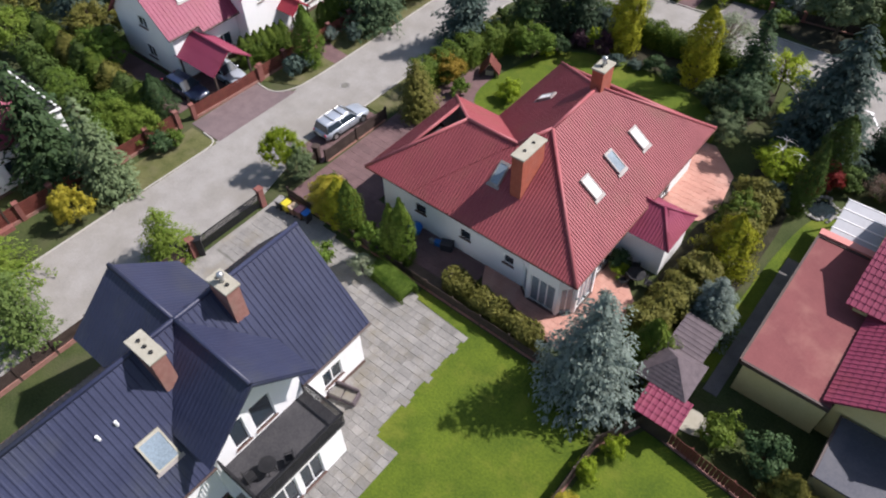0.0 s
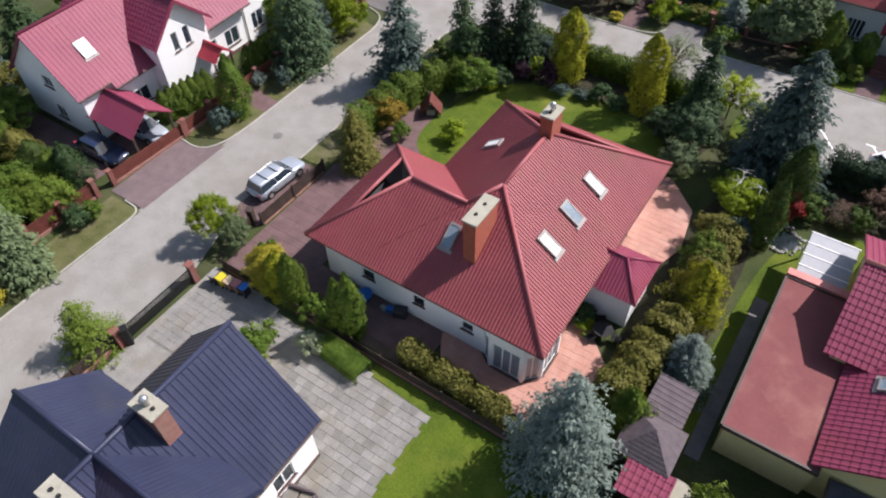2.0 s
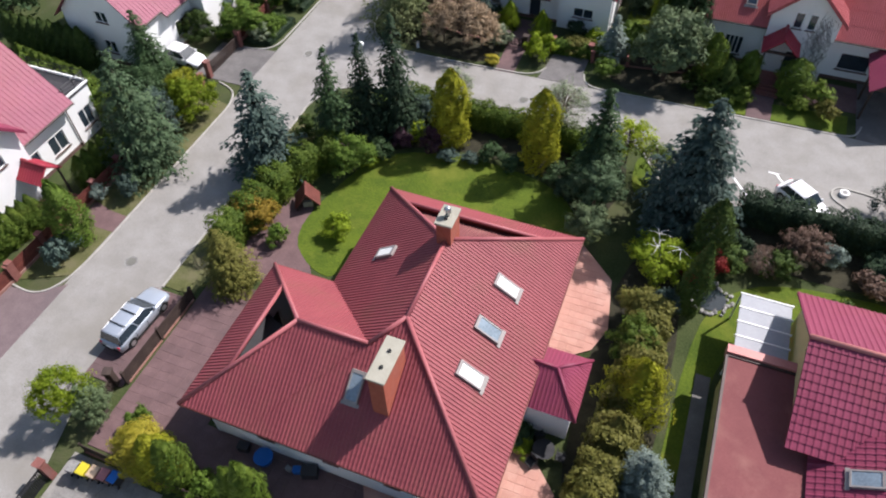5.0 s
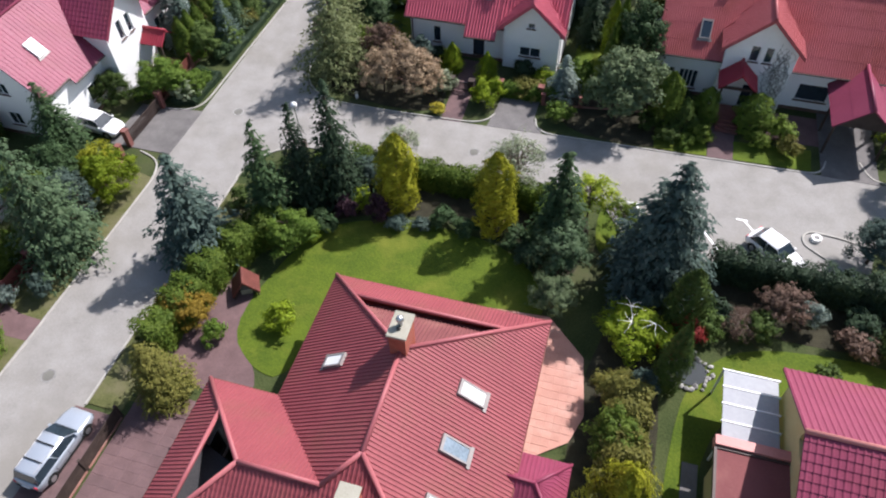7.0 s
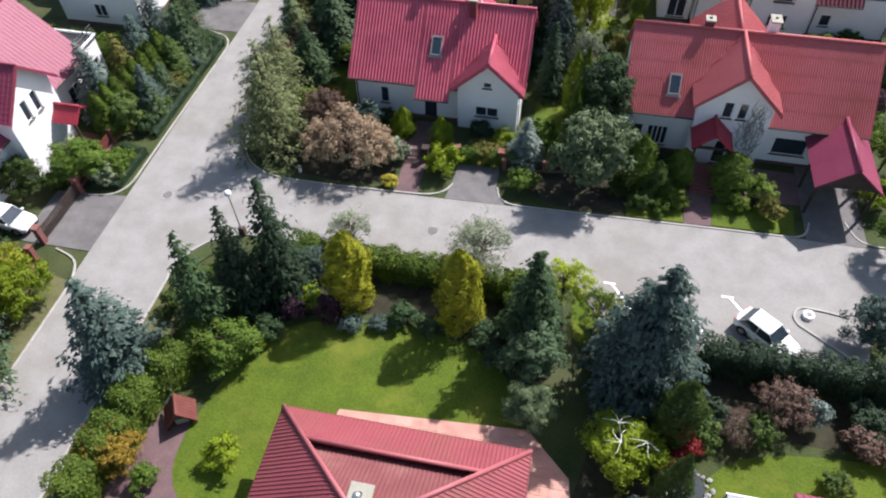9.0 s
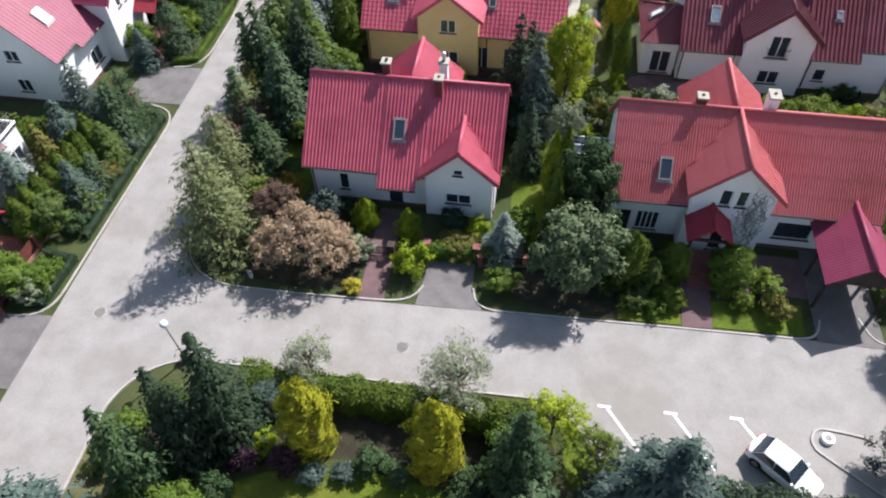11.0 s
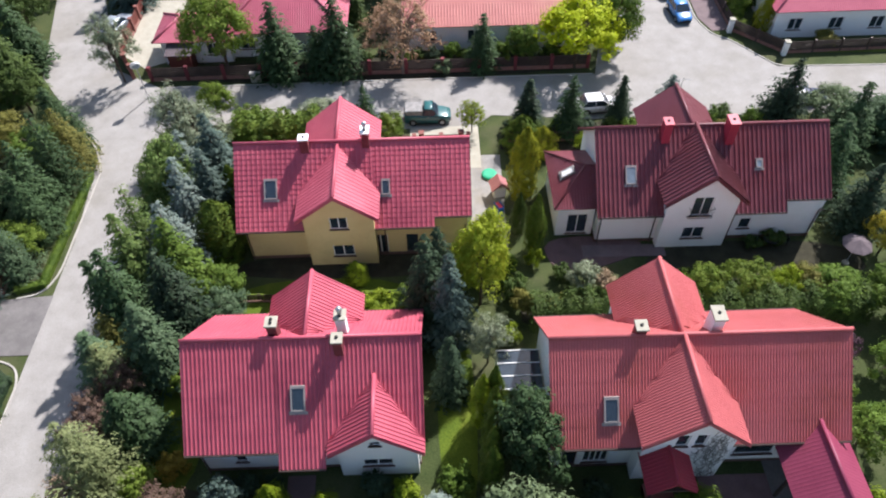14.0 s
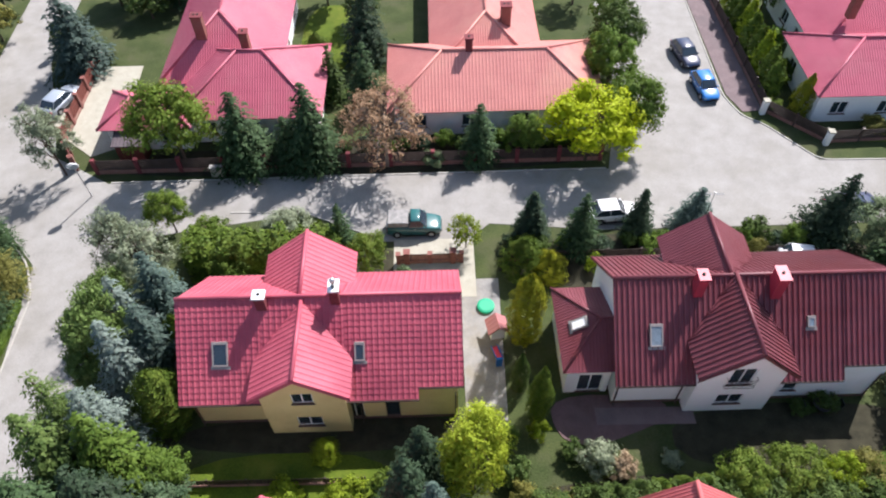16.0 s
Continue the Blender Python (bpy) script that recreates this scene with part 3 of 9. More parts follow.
def pave(name, x0, x1, y0, y1, sx, sy, z, mat, label, category, gap=0.02, keep=None, limit=300, prio=None, bond=0.0, mixed=False, whole=False):
    """Paving: single slabs with open joints over a bed. Past the limit the rest is joined into one part."""
    bed = sheet(name, [(x0, y0), (x1, y0), (x1, y1), (x0, y1)] if keep is None else keep[0], z - 0.02, M["pave_red"] if mat != "pave_grey" else M["sand_joint"], label, category)
    inside = keep[1] if keep else (lambda x, y: True)
    cells = []
    j, y = 0, y0
    while y < y1 - 0.05:
        x = x0 - (bond * sx if j % 2 else 0)
        while x < x1 - 0.05:
            wide = sx * (random.choice((0.66, 1.0, 1.0, 1.34)) if mixed else 1.0)
            a, b, c, d = max(x, x0), min(x + wide, x1), y, min(y + sy, y1)
            if b - a > 0.1 and (all(inside(p, q) for p in (a, b) for q in (c, d)) if whole else inside((a + b) / 2, (c + d) / 2)):
                cells.append((a + gap / 2, b - gap / 2, c + gap / 2, d - gap / 2))
            x += wide
        y += sy
        j += 1
    if prio:
        cells.sort(key=lambda c: prio((c[0] + c[1]) / 2, (c[2] + c[3]) / 2))
    shared = {}
    for a, b, c, d in cells[:limit]:
        key = (round(b - a, 2), round(d - c, 2))
        if key not in shared:
            w, h = (b - a) / 2, (d - c) / 2
            e = 0.012
            v = [(-w, -h, -0.05), (w, -h, -0.05), (w, h, -0.05), (-w, h, -0.05), (-w, -h, 0), (w, -h, 0), (w, h, 0), (-w, h, 0), (-w + e, -h + e, 0.008), (w - e, -h + e, 0.008), (w - e, h - e, 0.008), (-w + e, h - e, 0.008)]
            f = [(8, 9, 10, 11)] + [(k, (k + 1) % 4, (k + 1) % 4 + 4, k + 4) for k in range(4)] + [(k + 4, (k + 1) % 4 + 4, (k + 1) % 4 + 8, k + 8) for k in range(4)]
            me = bpy.data.meshes.new("slab")
            me.from_pydata(v, [], f)
            me.materials.append(M[mat])
            shared[key] = me
        ob = new("slab", shared[key])
        ob.parent = bed
        ob.matrix_world = pose((a + b) / 2, (c + d) / 2, z + random.uniform(-0.004, 0.004), random.uniform(-0.3, 0.3), random.uniform(-0.3, 0.3), 0)
    V, F = [], []
    for a, b, c, d in cells[limit:]:
        n = len(V)
        zz = z + random.uniform(-0.004, 0.004) + 0.004
        V += [(a, c, zz), (b, c, zz), (b, d, zz), (a, d, zz), (a, c, zz - 0.04), (b, c, zz - 0.04), (b, d, zz - 0.04), (a, d, zz - 0.04)]
        F += [(n, n + 1, n + 2, n + 3)] + [(n + k, n + 4 + k, n + 4 + (k + 1) % 4, n + (k + 1) % 4) for k in range(4)]
    if V:
        ob = mesh_object("slab_field", V, F, M[mat], bed)
        ob["kind"] = "stuff"
    return bed



# lawns
def lawn(pts, label, z=0.02):
    return sheet("lawn", smooth_closed(pts), z, M["grass"], label, "lawn")


sheet("lawn", [(-18.6, 19.25), (-18.6, 20.0), (-6.0, 19.8), (-4.5, 17.5), (-4.5, -20), (-12.3, -20), (-12.3, 10.6), (-14.1, 10.6), (-14.1, 18.9)], 0.025, M["grass"], "bright green mown lawn beside the slab terrace", "lawn")
sheet("lawn", [(-3.9, 2.0), (12, 2.0), (12, 19.0), (5, 19.4), (-2.5, 20.2), (-3.9, 17.4)], 0.02, M["grass"], "bright green lawn behind the brown fence", "lawn")
lawn([(-29.0, 38.6), (-26.4, 36.2), (-24.0, 36.0), (-22.8, 43.0), (-10.5, 43.2), (-10.2, 46.0), (-13.0, 49.6), (-20.5, 50.4), (-26.5, 48.6), (-28.2, 44)], "bright green mown lawn behind the red-roofed house", 0.035)
lawn([(-2.4, 25), (-0.7, 25), (-0.7, 37.4), (2.0, 42), (12, 42.5), (12, 46.4), (3.0, 46.0), (-0.6, 43.6), (-2.0, 39)], "green lawn curving round the pond")
lawn([(-27.8, 81.0), (-14.6, 81.0), (-14.2, 85.2), (-27.6, 85.2)], "shaded green lawn between the houses")
lawn([(-12.6, 66.5), (-10.2, 66.5), (-10.2, 81), (-12.8, 81)], "narrow strip of green lawn beside the house")
lawn([(-32.5, 69), (-27.6, 68), (-27.6, 80), (-30.6, 80)], "strip of lawn beside the corner house")
lawn([(-24.6, 124), (-19, 124), (-19, 136), (-24.6, 136)], "sunny lawn behind the pink-roofed bungalow")
lawn([(23.5, 112.0), (60, 112.3), (60, 114.0), (22.5, 114.0)], "sunny strip of lawn by the kerb")
lawn([(-8, 51.2), (-6.8, 50.2), (-6.4, 53.2), (-8.1, 55.4)], "bright grass corner beside the road")
for pts, lab in (([(-40.7, 12.5), (-40.75, 20.9), (-43.8, 20.9), (-43.8, 12.5)], "grass verge in front of the brick fence"),
                 ([(-41.0, 30.2), (-40.9, 49.3), (-44.0, 50), (-44.2, 28.6)], "grass verge along the road"),
                 ([(-34.6, 31.6), (-34.6, 50.5), (-32.7, 50.5), (-32.4, 31.6)], "grass verge outside the hedge"),
                 ([(6.5, 62.6), (0.9, 62.5), (0.9, 64.6), (6.6, 65)], "grass verge at the driveway"), ([(-1.0, 62.4), (-5, 62.3), (-5, 64), (-1.2, 64.4)], "grass verge at the path")):
    sheet("verge", pts, 0.055, M["grass"] if "driveway" in lab or "path" in lab else M["dull_grass"], lab, "verge")

# drives
sheet("driveway", [(-32.35, 20.2), (-32.35, 9.0), (-27.6, 9.0), (-27.8, 20.2)], 0.022, M["pave_grey"], "pale grey concrete drive inside the metal gate", "driveway")
sheet("driveway", [(-44.3, 28.0), (-44.3, 21.2), (-40.75, 21.2), (-40.75, 29.5), (-42.4, 28.1)], 0.045, M["mauve"], "mauve-grey block-paved driveway apron", "driveway")
sheet("driveway", [(-46.5, 57.0), (-46.5, 52.0), (-41.1, 52.0), (-41.1, 57.4)], 0.045, M["drive"], "grey paved driveway of a neighbouring house", "driveway")
sheet("driveway", [(-46.5, 84.0), (-46.5, 79.2), (-41.3, 79.2), (-41.3, 84.4)], 0.045, M["drive"], "grey paved driveway with a kerb", "driveway")
sheet("driveway", [(-17.6, 66.0), (-17.8, 63.4), (-18.0, 61.6), (-13.6, 61.7), (-14.5, 63.2), (-14.5, 66.0)], 0.045, M["drive"], "grey paved garage driveway", "driveway")
sheet("driveway", [(7.2, 70), (7.2, 62.3), (11.2, 62.3), (11.2, 70)], 0.045, M["drive"], "grey concrete driveway under the carport", "driveway")
sheet("garden_path", [(-22.0, 69.8), (-21.8, 61.4), (-20.1, 61.5), (-20.3, 69.8)], 0.045, M["pave_red"], "narrow red paved garden path", "path")
sheet("garden_path", [(-0.9, 66.8), (-1.0, 62.3), (0.9, 62.4), (1.0, 66.8)], 0.045, M["pave_red"], "red paved entrance path", "path")
sheet("yard", [(3.0, 69), (3.0, 65.6), (7.2, 65.6), (7.2, 69)], 0.045, M["pave_red"], "dark red paved yard in front of the porch", "yard")
sheet("terrace", [(-9.6, 98.5), (-9.6, 87.0), (-6.9, 87.0), (-6.7, 98.5)], 0.045, M["pave_grey"], "paved side yard beside the yellow house", "terrace")
sheet("driveway", [(-14.6, 96.9), (-8.4, 96.9), (-8.4, 102.5), (-14.6, 102.5)], 0.05, M["cap"], "pale paved drive behind the yellow house", "driveway")
sheet("terrace", [(-1.2, 86.5), (5.2, 86.4), (5.2, 87.6), (-1.2, 87.7)], 0.05, M["mauve"], "paved strip along the white wall", "terrace")
# darker drive colour carries the shade lying on this concrete
sheet("terrace", [(-1.2, 24.6), (-0.35, 24.6), (-0.35, 37.2), (-1.2, 37.2)], 0.05, M["drive"], "grey concrete strip along the yellow extension, darkened for shade", "terrace")
sheet("flower_bed", smooth_closed([(-1.9, 21.4), (-0.2, 21.5), (0.6, 22.3), (-0.4, 23.2), (-1.7, 22.9)]), 0.045, M["cap"], "pale gravel bed beside the small store", "flower bed")
sheet("terrace", smooth_closed([(-4.2, 88.8), (-3.9, 85.6), (-1.6, 85.0), (1.2, 85.9), (3.4, 86.8), (3.6, 88.4)]), 0.045, M["pave_red"], "round brown paved terrace", "terrace")
sheet("pavement", [(16.25, 119.2), (17.1, 116.7), (18.9, 116.8), (18.75, 150), (16.75, 150), (16.45, 135)], 0.05, M["mauve"], "mauve block pavement beside the side street", "pavement")
sheet("terrace", [(-47.5, 118), (-41.5, 113.0), (-39.5, 114), (-40.0, 126), (-45.5, 126)], 0.045, M["cap"], "pale sunlit paved forecourt", "terrace")
sheet("garden_path", smooth_closed([(-33.4, 36.6), (-31.0, 34.6), (-26.2, 33.9), (-25.4, 35.4), (-28.6, 38.8), (-28.6, 42.0), (-31.5, 43.0), (-32.4, 40)]), 0.03, M["pave_red"], "curved brown paved sitting place", "path")

sheet("garden_path", [(-44.0, 36.4), (-43.9, 35.0), (-42.4, 34.3), (-40.95, 34.3), (-40.95, 35.9), (-42.6, 36.0)], 0.065, M["pave_red"], "red paved entrance path across the verge", "path")
sheet("yard", [(-62, 24.0), (-62, 20.9), (-46.2, 20.9), (-46.2, 28.2), (-49.0, 28.2), (-49.0, 24.0)], 0.04, M["pave_red"], "dark red paved yard beside the white house", "yard")
sheet("flower_bed", [(-20.6, 20.75), (-16.0, 20.6), (-16.0, 21.35), (-20.6, 21.4)], 0.05, M["dull_soil"], "strip of bare brown earth along the paved path", "flower bed")

# flower beds
for pts, lab in (([(-31.8, 44.5), (-27.4, 46.6), (-26.0, 49.4), (-20, 51.0), (-12.6, 50.2), (-9.6, 46.4), (-8.2, 51.0), (-9.0, 55.2), (-30, 55.2), (-33.6, 50)], "dark mulched planting bed with conifers"),
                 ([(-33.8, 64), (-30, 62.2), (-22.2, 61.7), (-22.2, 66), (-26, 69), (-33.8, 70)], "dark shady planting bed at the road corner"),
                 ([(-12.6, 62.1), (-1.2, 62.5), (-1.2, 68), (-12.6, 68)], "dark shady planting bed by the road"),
                 ([(-40.0, 110), (3, 110), (3, 113.8), (-40, 113.6)], "dark earth strip along the fence"),
                 ([(-7.3, 25), (-2.6, 25), (-2.6, 47), (-7.3, 45)], "dark planting bed under the conifer hedge"),
                 ([(-33.5, 75), (-28.0, 75), (-28.0, 98), (-33.5, 98)], "dark planting bed beside the lane"),
                 ([(-6.5, 79.2), (18, 79.2), (18, 83.2), (-6.5, 83.2)], "dark planting bed under the garden hedge"),
                 # dark strip puts the shade before the yellow house into the ground colour
                 ([(-28, 85.2), (-9, 85.2), (-9, 87.6), (-28, 87.6)], "bare earth along the yellow house, darkened in colour for its shade"),
                 ([(-0.5, 46.6), (12, 46.8), (12, 51.4), (-3, 51.4)], "dark planting bed with shrubs by the car park"),
                 # soil instead of lit lawn: house shade given as a dark sheet
                 ([(3.4, 83.2), (20, 83.0), (20, 87.6), (3.6, 87.8)], "dark soil sheet for the shade in front of the maroon-roofed house"),
                 ([(-30, 96.8), (-12, 97.2), (-12, 101.5), (-30, 104)], "dark planting bed behind the yellow house"),
                 ([(-6.6, 97.2), (22, 97.0), (22, 102.8), (-6.6, 102.6)], "dark earth yard behind the maroon-roofed house")):
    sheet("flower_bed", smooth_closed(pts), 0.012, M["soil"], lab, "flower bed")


# ---- houses ----
def body(parent, x0, x1, yf, yb, rz, s, wmat, front=(), back=(), left=(), right=(), inset=0.65, gin=0.35):
    """Four outer walls under a gabled roof whose ridge runs along x at y = 0. Openings: (x0, x1, z0, z1, panes) along each wall."""
    a, b, c, d = x0 + gin, x1 - gin, yf + inset, yb - inset
    zf, zb = rz - s * -c - 0.14, rz - s * d - 0.14
    z = min(zf, zb)
    for name, p, q, z1, ops, ap in (("front_wall", (a, c), (b, c), zf, front, None), ("back_wall", (b, d), (a, d), zb, back, None),
                                    ("side_wall", (b, c), (b, d), z, right, (-c, rz - 0.14)), ("side_wall", (a, d), (a, c), z, left, (d, rz - 0.14))):
        ob, m = wall(name, p, q, 0, z1, M[wmat], parent, [o[:4] for o in ops], ap)
        for o in ops:
            window(m, *o[:4], parent, o[4] if len(o) > 4 else 2, *(o[5:6]))
    bm = bmesh.new()
    add_box(bm, a - 0.03, b + 0.03, c - 0.03, d + 0.03, 0, 0.3)
    part("plinth", bm, M["plinth"], parent)


def gutter(a, b, parent, mat="frame_dark"):
    part("gutter", add_tube(bmesh.new(), a, b, 0.07, 0.07, 6), M[mat], parent)


def downpipe(x, y, z, parent, out=-1):
    """A rain pipe down a wall: a bend under the gutter, a straight run and a shoe at the foot."""
    bm = bmesh.new()
    add_tube(bm, (x, y + out * 0.55, z - 0.05), (x, y + out * 0.09, z - 0.45), 0.05, n=6)
    add_tube(bm, (x, y + out * 0.09, z - 0.43), (x, y + out * 0.09, 0.2), 0.05, n=6)
    add_tube(bm, (x, y + out * 0.09, 0.22), (x, y + out * 0.25, 0.08), 0.05, n=6)
    part("downpipe", bm, M["frame_dark"], parent)


def gabled(parent, x0, x1, hf, hb, rz, s, rmat, roofkw, cut=(), gables=()):
    """Two main slopes. cut: (xa, xb, extra) stretches of the front eave that reach further down or stop short. gables: (xc, hw, yend, rzg, ezg); the slope ends behind their walls."""
    for sg in (-1, 1):
        segs = list(cut) if cut and sg < 0 else [(x0, x1, 0.0)]
        for xc, hw_, yend, rzg, ezg in gables:
            if (yend > 0) != (sg > 0):
                continue
            ww = hw_ - 0.45
            stop = (rz - ezg - (rzg - ezg) / hw_ * 0.45) / s + 0.2
            out = []
            for xa, xb, ex in segs:
                if xa < xc + ww and xb > xc - ww:
                    if xa < xc - ww:
                        out.append((xa, xc - ww, ex))
                    out.append((max(xa, xc - ww), min(xb, xc + ww), min(0.0, stop - (hf if sg < 0 else hb))))
                    if xb > xc + ww:
                        out.append((xc + ww, xb, ex))
                else:
                    out.append((xa, xb, ex))
            segs = out
        for xa, xb, extra in segs:
            h = (hf if sg < 0 else hb) + extra
            P = [(xa, sg * h, rz - s * h), (xb, sg * h, rz - s * h), (xb, 0, rz), (xa, 0, rz)]
            slope(P, M[rmat], parent, **roofkw)
            if extra > -0.8:
                gutter((xa, sg * (h + 0.05), rz - s * h - 0.06), (xb, sg * (h + 0.05), rz - s * h - 0.06), parent)
    ridge((x0, 0, rz + 0.02), (x1, 0, rz + 0.02), M[rmat], parent)


def cross(parent, xc, hw, yend, rzg, ezg, rz, s, rmat, wmat, roofkw, openings=(), inset=0.55, base=0.0, flat=False, win="frame_white"):
    """A cross gable that runs out of the main roof to yend, with its own walls below."""
    sg = 1 if yend > 0 else -1
    yr, ye = sg * max(0, (rz - rzg) / s) - sg * 0.08, sg * (rz - ezg) / s - sg * 0.05
    for d in (-1, 1):
        slope([(xc, yr, rzg), (xc, yend, rzg), (xc + d * hw, yend, ezg), (xc + d * hw, ye if abs(ye) < abs(yend) else yend - sg * 0.02, ezg)], M[rmat], parent, **roofkw)
        # barge board on the gable edge
        a, b = Vector((xc, yend, rzg - 0.08)), Vector((xc + d * hw, yend, ezg - 0.08))
        bm = bmesh.new()
        v = [bm.verts.new(p) for p in (a, b, b - Vector((0, 0, 0.2)), a - Vector((0, 0, 0.2)))]
        w = [bm.verts.new(x.co + Vector((0, sg * 0.05, 0))) for x in v]
        for k in range(4):
            bm.faces.new((v[k], v[(k + 1) % 4], w[(k + 1) % 4], w[k]))
        bm.faces.new(v), bm.faces.new(w[::-1])
        part("barge_board", bm, M[rmat], parent)
    ridge((xc, yr, rzg + 0.02), (xc, yend, rzg + 0.02), M[rmat], parent)
    g = (rzg - ezg) / hw
    ww = hw - 0.45
    y = yend - sg * inset
    z1 = ezg + g * 0.45 - 0.14
    p, q = ((xc - ww, y), (xc + ww, y)) if sg < 0 else ((xc + ww, y), (xc - ww, y))
    ob, m = wall("gable_wall", p, q, base, z1, M[wmat], parent, [o[:4] for o in openings], (ww, rzg - 0.14))
    for o in openings:
        window(m, *o[:4], parent, o[4] if len(o) > 4 else 2, win)
    for d in (-1, 1):
        x = xc + d * ww
        y0, y1 = sg * 2.0, y - sg * 0.05
        p, q = ((x, min(y0, y1)), (x, max(y0, y1))) if d > 0 else ((x, max(y0, y1)), (x, min(y0, y1)))
        wall("cheek_wall", p, q, base, z1, M[wmat], parent)
    return m


TILE = dict(wave=0.36, row=0.38, amp=0.030, step=0.030)
RIB = dict(wave=0.25, row=1.2, amp=0.05, step=0.008)
FINE = dict(wave=0.22, row=1.2, amp=0.022, step=0.008)

# corner house (red ribbed roof, white walls)
hb = empty("house", pose(-20.4, 74.6, 0), "white house with a bright red ribbed roof and front gable", "house")
s = 0.91
x0, x1 = -6.95, 6.95
gabled(hb, x0, x1, 4.9, 4.9, 8.1, s, "pink", RIB, ((x0, -1.5, 0.0), (-1.5, 1.2, 0.75), (1.2, x1, 0.0)), ((4.15, 2.8, -5.4, 6.55, 4.0), (0.2, 3.0, 5.0, 8.05, 5.4)))
body(hb, x0, x1, -4.9, 4.9, 8.1, s, "white", ((2.0, 2.7, 1.1, 2.6, 1), (5.6, 6.6, 0.3, 2.4, 1, "frame_dark")), ((2, 3.4, 1.0, 2.4), (7, 8.4, 1.0, 2.4)), ((3.4, 4.6, 1.0, 2.4), (4.0, 5.2, 4.6, 5.9)), ((3.4, 4.6, 1.0, 2.4), (4.0, 5.2, 4.6, 5.9)))
cross(hb, 4.15, 2.8, -5.4, 6.55, 4.0, 8.1, s, "pink", "white", RIB, ((1.4, 3.2, 1.3, 2.2), (1.95, 2.6, 4.0, 4.5, 1)))
cross(hb, 0.2, 3.0, 5.0, 8.05, 5.4, 8.1, s, "pink", "white", RIB, ((1.6, 3.2, 1.0, 2.4), (1.8, 3.0, 4.6, 6.0)))
skylight((-0.25, -2.6, 8.1 - s * 2.6 + 0.04), s, hb, 0.85, 1.5, "glass")
chimney(-1.6, 0.55, 7.0, 8.9, hb, 0.55, 0.6, "brick_dark", 2)
chimney(2.35, 0.75, 7.0, 9.1, hb, 0.55, 0.6, "frame_white", 2, True)
chimney(2.2, -0.55, 6.8, 8.7, hb, 0.5, 0.6, "brick_dark", 1)

for x in (-6.45, 6.45):
    downpipe(x, -4.25, 3.65, hb)

# neighbour with the orange-red roof and stone-faced gable
hc = empty("house", pose(1.45, 73.8, 0), "white house with an orange-red roof and stone-patched gable", "house")
s = 0.98
x0, x1 = -7.7, 9.5
FC = FINE | {"wave": 0.17, "amp": 0.024}
gabled(hc, x0, x1, 4.6, 4.6, 8.4, s, "orange_red", FC, (), ((0.0, 3.0, -5.4, 8.4, 5.55), (-0.05, 2.9, 5.9, 8.1, 5.4)))
body(hc, x0, x1, -4.6, 4.6, 8.4, s, "white", ((0.6, 1.5, 0.2, 2.3, 1, "frame_dark"), (1.9, 3.4, 0.6, 2.3, 4), (11.0, 13.4, 1.0, 2.5, 1)), ((2, 3.4, 1.0, 2.4), (12, 13.4, 1.0, 2.4)), ((3, 4.2, 1.0, 2.4),), ((3, 4.2, 1.0, 2.4),))
mc = cross(hc, 0.0, 3.0, -5.4, 8.4, 5.55, 8.4, s, "orange_red", "white", FC, ((1.7, 2.4, 4.4, 5.75, 1), (2.75, 3.4, 4.4, 5.75, 1), (2.0, 2.9, 0.2, 2.3, 1, "frame_dark")))
cross(hc, -0.05, 2.9, 5.9, 8.1, 5.4, 8.4, s, "orange_red", "white", FC, ((1.6, 3.2, 1.0, 2.4),))
skylight((-4.25, -3.0, 8.4 - s * 3.0 + 0.04), s, hc, 0.85, 1.5, "glass")
chimney(-2.5, 0.3, 7.0, 8.9, hc, 0.55, 0.6, "brick_dark", 1)
chimney(2.0, 0.9, 6.8, 9.0, hc, 0.6, 0.9, "white", 1)
bm = bmesh.new()
for k in range(70):      # bare climber on the gable
    x, z = random.uniform(4.0, 5.05), 0.1
    if k > 12:
        x, z = random.uniform(3.5, 5.05), random.uniform(1.5, 4.2)
    for q in range(9):
        x2, z2 = x + random.uniform(-0.3, 0.24), z + random.uniform(0.1, 0.38)
        if not 0.1 < x2 < 5.05 or z2 > 7.6 - abs(x2 - 2.55) * 0.95 or (1.6 < x2 < 3.4 and 4.4 < z2 < 5.9):
            break
        add_tube(bm, mc @ Vector((x, -0.02, z)), mc @ Vector((x2, -0.02, z2)), 0.016, n=3)
        x, z = x2, z2
part("climber", bm, M["stone"], hc, "bare grey-brown climber on the gable")
# porch
for d in (-1, 1):
    slope([(-1.15, -7.1, 4.5), (-1.15, -4.6, 4.5), (-1.15 + d * 1.45, -4.6, 3.15), (-1.15 + d * 1.45, -7.1, 3.15)], M["red"], hc, **FINE, name="porch_roof")
    box("porch_post", -1.15 + d * 1.15 - 0.07, -1.15 + d * 1.15 + 0.07, -6.95, -6.8, 0, 3.3, M["wood_dark"], hc)
ridge((-1.15, -7.1, 4.52), (-1.15, -4.6, 4.52), M["red"], hc)
box("porch_beam", -2.4, 0.1, -6.95, -6.8, 3.1, 3.3, M["wood_dark"], hc)
for k in range(4):
    box("porch_step", -2.0, -0.3, -7.4 - 0.3 * k, -5.4, 0, 0.55 - 0.15 * k, M["brick"], hc)
